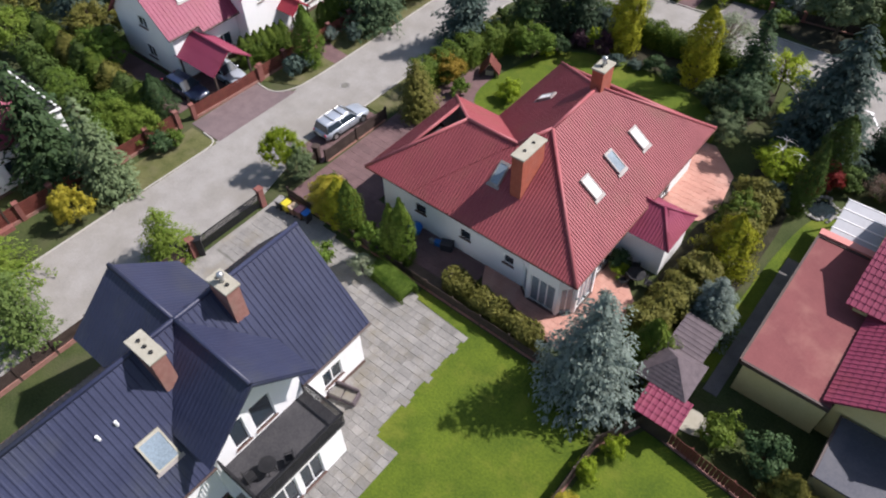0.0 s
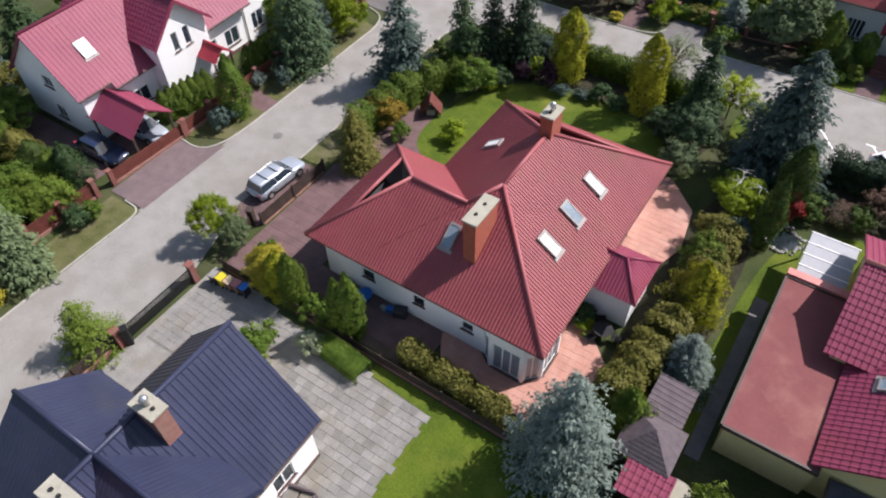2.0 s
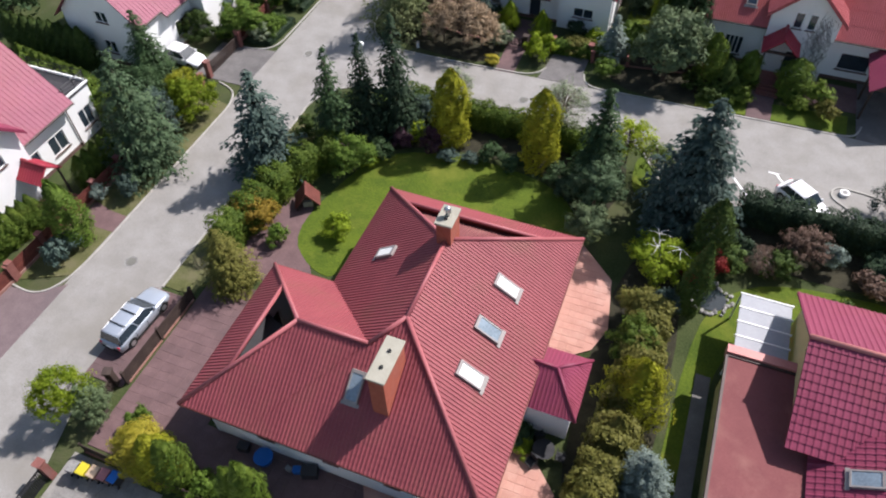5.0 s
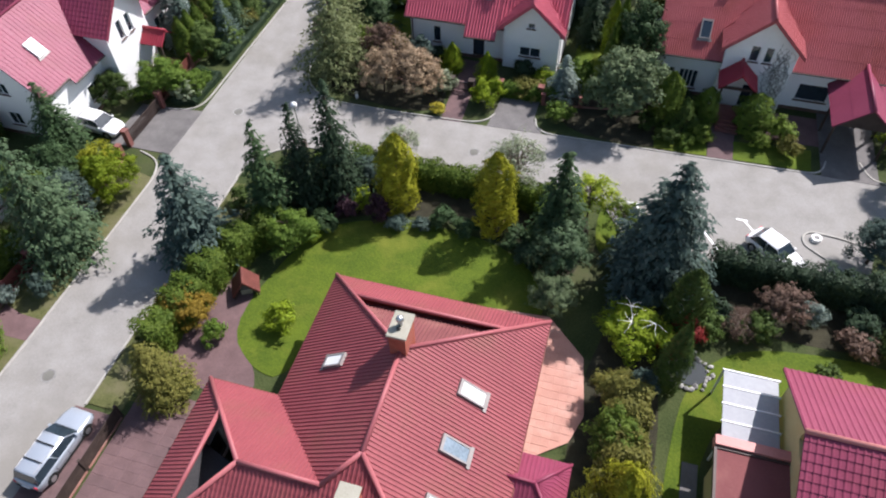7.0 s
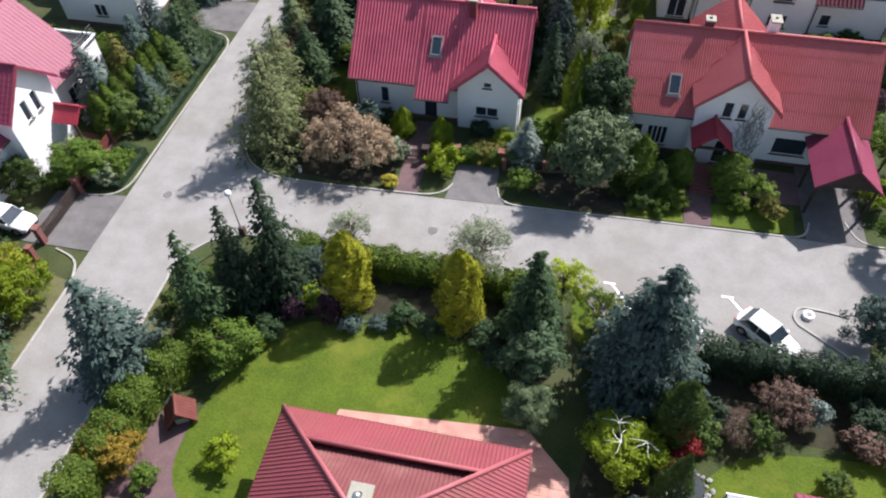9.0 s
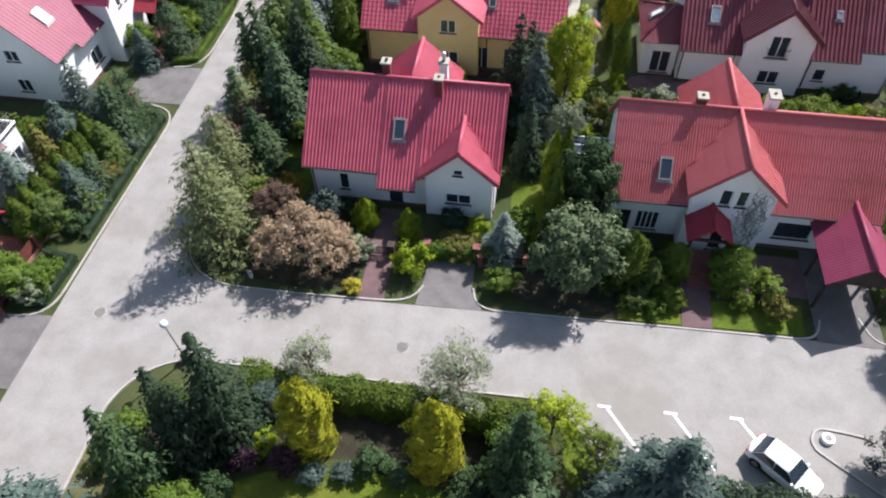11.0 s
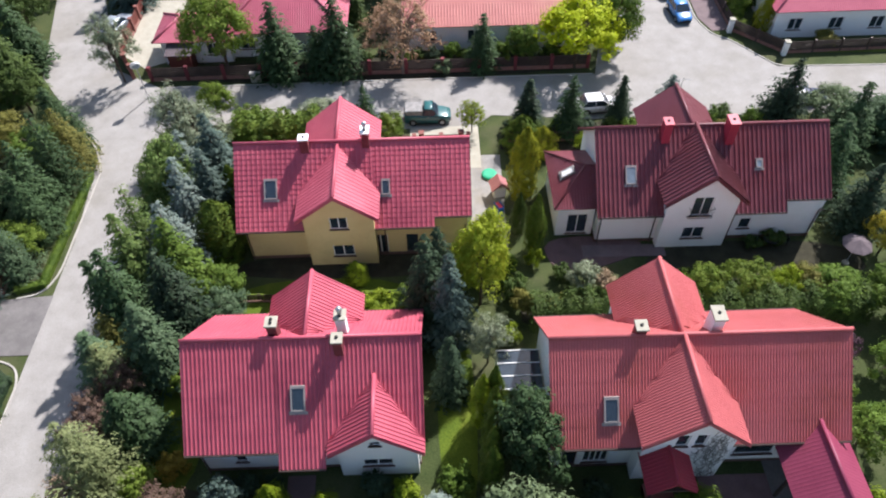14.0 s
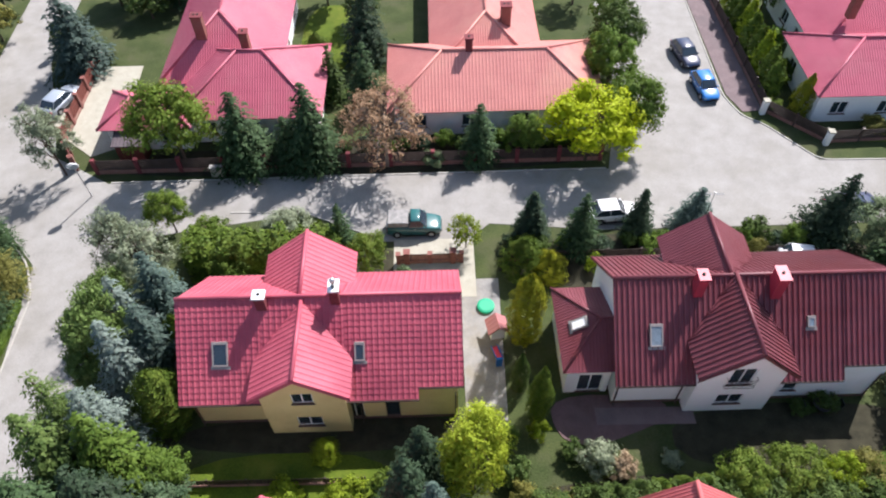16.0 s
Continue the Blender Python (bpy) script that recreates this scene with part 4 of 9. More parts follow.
# carport
cp = empty("carport", pose(9.2, 67.6, 0), "open timber carport with a red ribbed metal gable roof", "carport")
for d in (-1, 1):
    slope([(0, -3.0, 4.7), (0, 3.0, 4.7), (d * 2.2, 3.0, 2.85), (d * 2.2, -3.0, 2.85)], M["west_red"], cp, **(FINE | {"amp": 0.008}))
    for y in (-2.6, 0, 2.6):
        box("post", d * 1.9 - 0.08, d * 1.9 + 0.08, y - 0.08, y + 0.08, 0, 3.05, M["wood_dark"], cp)
    box("beam", d * 1.9 - 0.08, d * 1.9 + 0.08, -2.8, 2.8, 2.85, 3.03, M["wood_dark"], cp)
ridge((0, -3.0, 4.72), (0, 3.0, 4.72), M["west_red"], cp)
mesh_object("gable_panel", [(-2.0, -2.85, 2.9), (2.0, -2.85, 2.9), (0, -2.85, 4.55), (-2.0, -2.78, 2.9), (2.0, -2.78, 2.9), (0, -2.78, 4.55)], [(0, 1, 2), (5, 4, 3), (0, 3, 4, 1), (1, 4, 5, 2), (2, 5, 3, 0)], M["wood_dark"], cp)

for x in (-7.2, 9.0):
    downpipe(x, -3.95, 3.9, hc)

# yellow house
hd = empty("house", pose(-18.45, 91.65, 0), "pale yellow rendered house with a red pressed-tile metal roof", "house")
s = 0.88
x0, x1 = -8.65, 8.65
gabled(hd, x0, x1, 4.85, 4.9, 8.05, s, "pink", TILE, ((x0, 5.9, 0.0), (5.9, x1, -0.55)), ((-1.05, 3.0, -5.6, 7.85, 5.5), (-1.2, 3.0, 5.4, 7.85, 5.4)))
body(hd, x0, x1, -4.85, 4.9, 8.05, s, "cream", ((9.0, 10.6, 0.2, 2.3, 3), (12.0, 12.9, 0.2, 2.3, 1, "frame_dark")), ((2, 3.4, 1.0, 2.4), (12, 13.4, 1.0, 2.4)), ((3, 4.2, 1.0, 2.4),), ((3, 4.2, 1.0, 2.4), (4.4, 5.6, 4.6, 5.8)))
cross(hd, -1.05, 3.0, -5.6, 7.85, 5.5, 8.05, s, "pink", "cream", TILE, ((1.8, 3.4, 1.0, 2.2), (1.9, 3.2, 4.0, 5.2)))
cross(hd, -1.2, 3.0, 5.4, 7.85, 5.4, 8.05, s, "pink", "cream", TILE, ((1.6, 3.2, 1.0, 2.4),))
skylight((-6.0, -2.55, 8.05 - s * 2.55 + 0.04), s, hd, 0.95, 1.5, "glass")
skylight((2.4, -2.6, 8.05 - s * 2.6 + 0.04), s, hd, 0.62, 1.15, "glass")
chimney(-3.4, -0.35, 6.9, 8.7, hd, 0.6, 0.55, "brick_dark", 1, False, "frame_white")
chimney(1.05, -0.05, 6.9, 9.0, hd, 0.5, 0.8, "brick_dark", 2, True, "frame_white")

for x in (-8.15, 2.15, 8.15):
    downpipe(x, -4.2, 3.8, hd)

# maroon house
hf = empty("house", pose(8.25, 92.5, 0), "white rendered house with a dark maroon ribbed metal roof", "house")
s = 0.84
x0, x1 = -8.7, 8.75
gabled(hf, x0, x1, 5.1, 4.9, 7.8, s, "maroon", FINE | {"wave": 0.34, "amp": 0.078}, ((x0, 5.4, 0.0), (5.4, x1, -0.7)), ((-1.15, 3.05, -5.75, 7.95, 5.2), (-1.3, 3.0, 5.3, 7.6, 5.2)))
body(hf, x0, x1, -5.1, 4.9, 7.8, s, "white", ((10.9, 11.8, 1.1, 2.2, 1),), ((2, 3.4, 1.0, 2.4), (12, 13.4, 1.0, 2.4)), (), ((3, 4.2, 1.0, 2.4),))
mf = cross(hf, -1.15, 3.05, -5.75, 7.95, 5.2, 7.8, s, "maroon", "white", FINE | {"wave": 0.34, "amp": 0.078}, ((1.75, 3.4, 1.0, 2.2), (1.85, 3.3, 3.5, 5.4)))
cross(hf, -1.3, 3.0, 5.3, 7.6, 5.2, 7.8, s, "maroon", "white", FINE, ((1.6, 3.2, 1.0, 2.4),))
for k in range(14):
    bm = bmesh.new()
    add_tube(bm, mf @ Vector((1.7 + k * 0.13, -0.28, 3.5)), mf @ Vector((1.7 + k * 0.13, -0.28, 4.4)), 0.012, n=5)
    part("baluster", bm, M["iron"], hf)
bm = bmesh.new()
for z in (3.5, 4.4):
    add_tube(bm, mf @ Vector((1.65, -0.28, z)), mf @ Vector((3.45, -0.28, z)), 0.02, n=5)
    for x in (1.65, 3.45):
        add_tube(bm, mf @ Vector((x, -0.28, z)), mf @ Vector((x, 0, z)), 0.02, n=5)
part("handrail", bm, M["iron"], hf)
skylight((-6.15, -2.75, 7.8 - s * 2.75 + 0.04), s, hf, 0.8, 1.4)
skylight((3.4, -2.3, 7.8 - s * 2.3 + 0.04), s, hf, 0.5, 0.7)
chimney(-3.55, -0.65, 6.6, 8.7, hf, 0.55, 0.75, "red_sheet", 1, False, "red_sheet")
chimney(1.2, -0.7, 6.4, 8.7, hf, 0.6, 1.0, "red_sheet", 1, False, "red_sheet")
# side wing with a hipped lean-to roof
w0, w1, wy0, wy1 = -11.75, -8.5, -4.0, 2.6
ap = (-9.2, -1.1, 5.1)
slope([(w0, wy0, 3.3), (w1 + 0.2, wy0, 3.3), (w1 + 0.2, -1.1, 5.1), ap], M["maroon"], hf, **FINE)
slope([(w0, wy1, 3.3), (w0, wy0, 3.3), ap], M["maroon"], hf, **FINE)
slope([(w1 + 0.2, wy1, 3.3), (w0, wy1, 3.3), ap, (w1 + 0.2, -1.1, 5.1)], M["maroon"], hf, **FINE)
for q in ((w0, wy0, 3.32), (w0, wy1, 3.32), (w1 + 0.2, -1.1, 5.12)):
    ridge((ap[0], ap[1], ap[2] + 0.03), q, M["maroon"], hf, 0.08)
for nm, p, q, ops in (("front_wall", (w0 + 0.4, wy0 + 0.4), (w1, wy0 + 0.4), ((0.8, 2.4, 0.2, 2.3, 2),)), ("side_wall", (w0 + 0.4, wy1 - 0.4), (w0 + 0.4, wy0 + 0.4), ()), ("back_wall", (w1, wy1 - 0.4), (w0 + 0.4, wy1 - 0.4), ())):
    ob, m = wall(nm, p, q, 0, 3.3, M["white"], hf, [o[:4] for o in ops])
    for o in ops:
        window(m, *o[:4], hf, o[4])
skylight((-10.4, -1.0, 3.3 + 1.35 * 0.706 + 0.05), 0.706, hf, 0.75, 1.15, "blind", "frame_grey", (1, 0))


for x in (-8.2, -4.1, 1.9, 8.2):
    downpipe(x, -4.45, 3.55, hf)


# charcoal-roofed house by the slab terrace: ridge along y
h1 = empty("house", pose(-21.7, 6.15, 0, 0, 0, 90), "white house with a charcoal metal roof and a dark balcony", "house")
s = 1.08
x0, x1 = -9.9, 7.9        # local x runs north, local -y faces east
gabled(h1, x0, x1, 4.6, 4.6, 9.3, s, "charcoal", RIB | {"wave": 0.33, "amp": 0.035}, (), ((0.0, 3.3, -5.5, 9.3, 6.3), (0.0, 3.3, 5.4, 9.3, 6.5)))
body(h1, x0, x1, -4.6, 4.6, 9.3, s, "white", ((1.6, 3.0, 1.0, 2.4), (8.4, 10.6, 0.2, 2.4, 3), (14.0, 15.4, 1.0, 2.4)), ((2, 3.4, 1.0, 2.4), (12, 13.4, 1.0, 2.4)), ((3, 4.2, 1.0, 2.4),), ((2.0, 3.4, 1.0, 2.4), (3.4, 4.6, 4.8, 6.2)))
cross(h1, 0.0, 3.3, -5.5, 9.3, 6.3, 9.3, s, "charcoal", "white", RIB | {"amp": 0.01}, ((1.3, 2.2, 3.7, 5.9, 1), (2.6, 3.9, 3.7, 5.9, 1)), 1.1)
cross(h1, 0.0, 3.3, 5.4, 9.3, 6.5, 9.3, s, "charcoal", "white", RIB | {"amp": 0.01}, ((1.8, 3.4, 4.0, 5.4),))
chimney(2.6, -0.75, 7.2, 10.1, h1, 0.75, 1.35, "brick_brown", 3, True)
chimney(-1.9, -0.8, 7.2, 9.9, h1, 0.75, 1.8, "brick_brown", 3)
skylight((-4.2, -2.9, 9.3 - s * 2.9 + 0.05), s, h1, 1.25, 1.7, "glass_sky", "cap")
for x, y in ((-5.66, -1.44), (-4.73, -1.46)):
    z = 9.3 - 1.08 * abs(y)
    part("roof_vent", add_tube(bmesh.new(), (x, y, z - 0.05), (x, y, z + 0.28), 0.09, 0.08, 10), M["frame_white"], h1)
# balcony on the garden side
bx0, bx1, by0, by1, bz = -2.6, 3.0, -7.3, -4.0, 3.35
box("balcony_slab", bx0, bx1, by0, by1, bz - 0.25, bz, M["tar"], h1, "dark felt balcony floor", 0.02)
for nm, p, q, ops in (("bay_wall", (bx0 + 0.2, by0 + 0.2), (bx1 - 0.2, by0 + 0.2), ((0.5, 1.9, 0.2, 2.5, 2), (2.2, 3.6, 0.2, 2.5, 2))), ("bay_wall", (bx1 - 0.2, by0 + 0.2), (bx1 - 0.2, by1), ()), ("bay_wall", (bx0 + 0.2, by1), (bx0 + 0.2, by0 + 0.2), ())):
    ob, m = wall(nm, p, q, 0, bz - 0.25, M["white"], h1, [o[:4] for o in ops])
    for o in ops:
        window(m, *o[:4], h1, o[4])
bm = bmesh.new()
for p, q in (((bx0, by0), (bx1, by0)), ((bx1, by0), (bx1, by1)), ((bx0, by1), (bx0, by0))):
    p, q = Vector((*p, bz)), Vector((*q, bz))
    n = int((q - p).length / 0.13)
    for k in range(n + 1):
        c = p + (q - p) * k / n
        add_box(bm, c.x - 0.02, c.x + 0.02, c.y - 0.02, c.y + 0.02, bz, bz + 0.9)
part("baluster", bm, M["iron"], h1)
bm = bmesh.new()
for p, q in (((bx0, by0), (bx1, by0)), ((bx1, by0), (bx1, by1)), ((bx0, by1), (bx0, by0))):
    add_box(bm, min(p[0], q[0]) - 0.06, max(p[0], q[0]) + 0.06, min(p[1], q[1]) - 0.06, max(p[1], q[1]) + 0.06, bz + 0.9, bz + 0.98)
part("handrail", bm, M["iron"], h1)


# the row of white houses west of the road: ridge along y, one built, three copied
def west_house(m, roofmat="west_red"):
    h = empty("house", m, "white rendered house with a bright red metal roof and east gable", "house", "row of white houses west of the road")
    s = 1.0
    x0, x1 = -9.4, 8.2
    gabled(h, x0, x1, 4.7, 4.7, 8.7, s, roofmat, TILE | {"amp": 0.018, "step": 0.020}, ((x0, -6.4, -0.42), (-6.4, x1, 0.0)), ((0.0, 3.0, -6.0, 8.7, 5.8), (0.0, 3.0, 5.6, 8.7, 5.8)))
    body(h, x0, x1, -4.7, 4.7, 8.7, s, "white", ((4.0, 5.6, 1.0, 2.4), (11.8, 13.2, 0.9, 2.4), (14.2, 15.8, 0.9, 2.4)), ((2, 3.4, 1.0, 2.4), (12, 13.4, 1.0, 2.4)), ((3.4, 4.6, 1.0, 2.2), (3.6, 4.8, 4.0, 5.0)), ((3.4, 4.6, 1.0, 2.4), (3.4, 5.0, 4.0, 6.1)))
    cross(h, 0.0, 3.0, -6.0, 8.7, 5.8, 8.7, s, roofmat, "white", TILE | {"amp": 0.02, "step": 0.02}, ((1.6, 2.2, 4.4, 6.0, 1), (2.8, 3.4, 4.4, 6.0, 1)), 0.5)
    cross(h, 0.0, 3.0, 5.6, 8.7, 5.8, 8.7, s, roofmat, "white", TILE, ((1.8, 3.4, 4.0, 5.4),))
    skylight((-6.2, -2.2, 8.7 - s * 2.2 + 0.05), s, h, 1.0, 1.4, "blind", "frame_white")
    chimney(2.2, 0.8, 7.0, 9.6, h, 0.6, 0.8, "brick", 2)
    # entrance canopy on posts
    for d in (-1, 1):
        slope([(1.9, -7.6, 3.9), (1.9, -5.3, 3.9), (1.9 + d * 1.1, -5.3, 3.0), (1.9 + d * 1.1, -7.6, 3.0)], M["red"], h, **FINE, name="porch_roof")
        box("porch_post", 1.9 + d * 0.9 - 0.06, 1.9 + d * 0.9 + 0.06, -7.4, -7.28, 0, 3.1, M["wood_dark"], h)
    ridge((1.9, -7.6, 3.92), (1.9, -5.3, 3.92), M["red"], h)
    box("porch_floor", 0.9, 2.9, -7.8, -5.4, 0, 0.35, M["brick"], h)
    downpipe(7.7, -4.05, 4.0, h)
    # flat-roofed wing with a railed terrace at the north end
    for nm, p, q, ops in (("wing_wall", (7.9, -4.0), (10.5, -4.0), ((0.7, 2.0, 0.9, 2.5, 2),)), ("wing_wall", (10.5, -4.0), (10.5, 3.6), ((2.6, 4.2, 0.9, 2.4, 2),)), ("wing_wall", (10.5, 3.6), (7.9, 3.6), ())):
        ob, mw = wall(nm, p, q, 0, 3.95, M["white"], h, [o[:4] for o in ops])
        for o in ops:
            window(mw, *o[:4], h, o[4])
    box("terrace_floor", 7.95, 10.6, -4.1, 3.7, 3.955, 4.1, M["tar"], h, "dark felted roof terrace")
    box("terrace_kerb", 10.5, 10.62, -4.12, 3.72, 4.1, 4.28, M["white"], h)
    box("terrace_kerb", 7.95, 10.49, -4.12, -4.0, 4.1, 4.28, M["white"], h)
    bm = bmesh.new()
    for k in range(8):
        add_tube(bm, (10.55, -4.0 + k * 1.08, 4.25), (10.55, -4.0 + k * 1.08, 5.1), 0.03, n=5)
    for k in range(3):
        add_tube(bm, (8.3 + k * 1.1, -4.05, 4.25), (8.3 + k * 1.1, -4.05, 5.1), 0.03, n=5)
    for z in (4.5, 4.8, 5.1):
        add_tube(bm, (10.55, -4.05, z), (10.55, 3.6, z), 0.028, n=5)
        add_tube(bm, (8.2, -4.05, z), (10.55, -4.05, z), 0.028, n=5)
    part("terrace_rail", bm, M["iron"], h)
    return h


wh = west_house(pose(-53.2, 33.4, 0, 0, 0, 90))
for x, y in ((-52.5, 3.2), (-53.6, 60.25), (-54.0, 87.1)):
    copy_thing(wh, pose(x, y, 0, 0, 0, 90))
cp2 = empty("carport", pose(-46.5, 26.3, 0), "timber carport with a dark red metal gable roof", "carport")
for d in (-1, 1):
    slope([(-3.0, 0, 4.2), (2.2, 0, 4.2), (2.2, d * 2.0, 2.7), (-3.0, d * 2.0, 2.7)], M["west_red"], cp2, **FINE)
    for x in (-2.7, 1.95):
        box("post", x - 0.08, x + 0.08, d * 1.75 - 0.08, d * 1.75 + 0.08, 0, 2.85, M["wood_dark"], cp2)
    box("beam", -2.9, 2.1, d * 1.75 - 0.08, d * 1.75 + 0.08, 2.66, 2.84, M["wood_dark"], cp2)
ridge((-3.0, 0, 4.22), (2.2, 0, 4.22), M["west_red"], cp2)

# the large hipped house in the middle
ha = empty("house", pose(0, 0, 0), "large white house with a hipped weathered red metal roof", "house")
EZ, S = 3.95, 0.68
xE, xM, xW, yS, yV, yN = -9.55, -22.4, -26.35, 23.4, 33.3, 41.6
hm = (xE - xM) / 2
xc, ya, yb_ = (xE + xM) / 2, yS + hm, yN - hm
AZ = EZ + S * hm
hw = (yV - yS) / 2
yw, WZ = yS + hw, EZ + S * hw
KW = dict(wave=0.21, row=0.36, amp=0.042, step=0.012)
R_ = M["brick_red_roof"]
slope([(xE, yS, EZ), (xE, yN, EZ), (xc, yb_, AZ), (xc, ya, AZ)], R_, ha, **KW)
slope([(xM, yS, EZ), (xE, yS, EZ), (xc, ya, AZ)], R_, ha, **KW)
slope([(xW, yS, EZ - 0.01), (xM + 3.2, yS, EZ - 0.01), (xM + hw + 1.5, yw, WZ - 0.01), (xW + hw, yw, WZ - 0.01)], R_, ha, **KW)
slope([(xM, yN, EZ), (xM, yV - 2, EZ), (xM + 0.9, yS + 0.9, EZ + S * 0.9), (xc, ya, AZ), (xc, yb_, AZ)], R_, ha, **KW)
slope([(xM + 0.3, yV, EZ), (xW, yV, EZ), (xW + hw, yw, WZ), (xM + hw, yw, WZ)], R_, ha, **KW)
st = 2.1       # width of the eave strips in front of the sunken roof terraces
slope([(xW, yV, EZ), (xW, yS, EZ), (xW + st, yS + st, EZ + S * st), (xW + st, yV - st, EZ + S * st)], R_, ha, **KW)
slope([(xE, yN, EZ), (xM, yN, EZ), (xM + st, yN - st, EZ + S * st), (xE - st, yN - st, EZ + S * st)], R_, ha, **KW)
sheet("terrace_floor", [(xW + 0.9, yS + 3.2), (xW + hw + 0.8, yw), (xW + 0.9, yV - 3.2)], EZ + 0.25, M["tar"], parent=ha)
fz = EZ + S * st - 0.5
slope([(xM + st, yN - st + 0.05, fz), (xE - st, yN - st + 0.05, fz), (xc + 0.15, yb_ + 0.15, AZ - 0.9), (xc - 0.15, yb_ + 0.15, AZ - 0.9)], M["felt"], ha, **KW)
box("terrace_fascia", xM + st, xE - st, yN - st, yN - st + 0.06, fz - 0.1, EZ + S * st, M["wood_red"], ha)
for d, xs in ((-1, xM + st), (1, xE - st)):
    V = [(xs, yN - st, EZ + S * st - 0.06), (xc + d * 0.15, yb_ + 0.15, AZ - 0.16), (xc + d * 0.15, yb_ + 0.15, AZ - 1.0), (xs, yN - st, fz - 0.1)]
    mesh_object("terrace_cheek", V + [(x + d * 0.06, y, z) for x, y, z in V], [(0, 1, 2, 3), (7, 6, 5, 4), (0, 4, 5, 1), (1, 5, 6, 2), (2, 6, 7, 3), (3, 7, 4, 0)], M["wood_red"], ha)
for a, b in (((xc, ya, AZ), (xc, yb_, AZ)), ((xc, ya, AZ), (xE, yS, EZ)), ((xc, yb_, AZ), (xE, yN, EZ)), ((xc, yb_, AZ), (xM, yN, EZ)), ((xW + hw, yw, WZ), (xM + hw, yw, WZ)), ((xW + hw, yw, WZ), (xW, yS, EZ)), ((xW + hw, yw, WZ), (xW, yV, EZ)), ((xc, ya, AZ), (xM + hw, yw, WZ)),
             ((xM + st, yN - st, EZ + S * st), (xE - st, yN - st, EZ + S * st)), ((xW + st, yS + st, EZ + S * st), (xW + st, yV - st, EZ + S * st))):
    ridge(Vector(a) + Vector((0, 0, 0.03)), Vector(b) + Vector((0, 0, 0.03)), M["ridge_red"], ha, 0.12)
for a, b in (((xW, yS), (xE, yS)), ((xE, yS), (xE, yN)), ((xE, yN), (xM, yN)), ((xM, yN), (xM, yV)), ((xM, yV), (xW, yV)), ((xW, yV), (xW, yS))):
    gutter((*a, EZ - 0.05), (*b, EZ - 0.05), ha, "wood_red")
i = 0.75
for nm, p, q, ops in (("south_wall", (xW + i, yS + i), (xE - i, yS + i), ((3.0, 3.9, 1.5, 2.3, 1, "frame_dark"), (6.9, 7.7, 1.5, 2.3, 1, "frame_dark"), (10.4, 11.2, 1.5, 2.3, 1))),
                      ("east_wall", (xE - i, yS + i), (xE - i, yN - i), ((3.0, 5.4, 0.3, 2.6, 3), (11.0, 13.4, 0.3, 2.6, 3))), ("north_wall", (xE - i, yN - i), (xM + i, yN - i), ((2, 5, 0.3, 2.6, 3), (7, 9, 0.9, 2.4, 2))),
                      ("west_wall", (xM + i, yN - i), (xM + i, yV - i), ((2, 3.6, 0.9, 2.4, 2),)), ("north_wall", (xM + i, yV - i), (xW + i, yV - i), ()), ("west_wall", (xW + i, yV - i), (xW + i, yS + i), ((1.2, 3.8, 0.1, 2.4, 1, "frame_dark"), (4.6, 7.2, 0.1, 2.4, 1, "frame_dark")))):
    ob, m = wall(nm, p, q, 0, EZ + S * i - 0.12, M["white"], ha, [o[:4] for o in ops])
    for o in ops:
        window(m, *o[:4], ha, o[4], *(o[5:6]))
# three-sided bay with tall glazed doors at the south-east corner
bay = [(-13.7, yS + i), (-12.9, yS + 0.12), (-10.7, yS + 0.12), (-9.85, yS + 1.0), (-9.85, yS + 3.2)]
for p, q, n in ((bay[0], bay[1], 1), (bay[1], bay[2], 3), (bay[2], bay[3], 2), (bay[3], bay[4], 3)):
    w = math.dist(p, q)
    ob, m = wall("bay_wall", p, q, 0, EZ - 0.2, M["white"], ha, [(0.2, w - 0.2, 0.3, 2.7)], None, 0.2)
    window(m, 0.2, w - 0.2, 0.3, 2.7, ha, n, "frame_white", "glass_sky")
skylight((-12.45, 35.0, EZ + S * 2.9 + 0.05), S, ha, 0.85, 1.6, "blind", "frame_grey", (-1, 0))
skylight((-12.5, 32.0, EZ + S * 2.95 + 0.05), S, ha, 0.85, 1.6, "glass_sky", "frame_grey", (-1, 0))
skylight((-12.45, 29.15, EZ + S * 2.9 + 0.05), S, ha, 0.85, 1.6, "blind", "frame_grey", (-1, 0))
skylight((-17.45, 26.55, EZ + S * 3.1 + 0.05), S, ha, 0.72, 1.6, "glass_sky", "frame_grey", (0, 1))
skylight((-19.6, 35.0, EZ + S * 2.8 + 0.05), S, ha, 0.75, 1.3, "blind", "frame_grey", (1, 0))
chimney(-15.8, 27.0, 5.0, 8.75, ha, 0.78, 2.3, "brick_orange", 2)
chimney(-16.05, 35.6, 6.4, 9.6, ha, 0.8, 1.3, "brick_orange", 2, True)
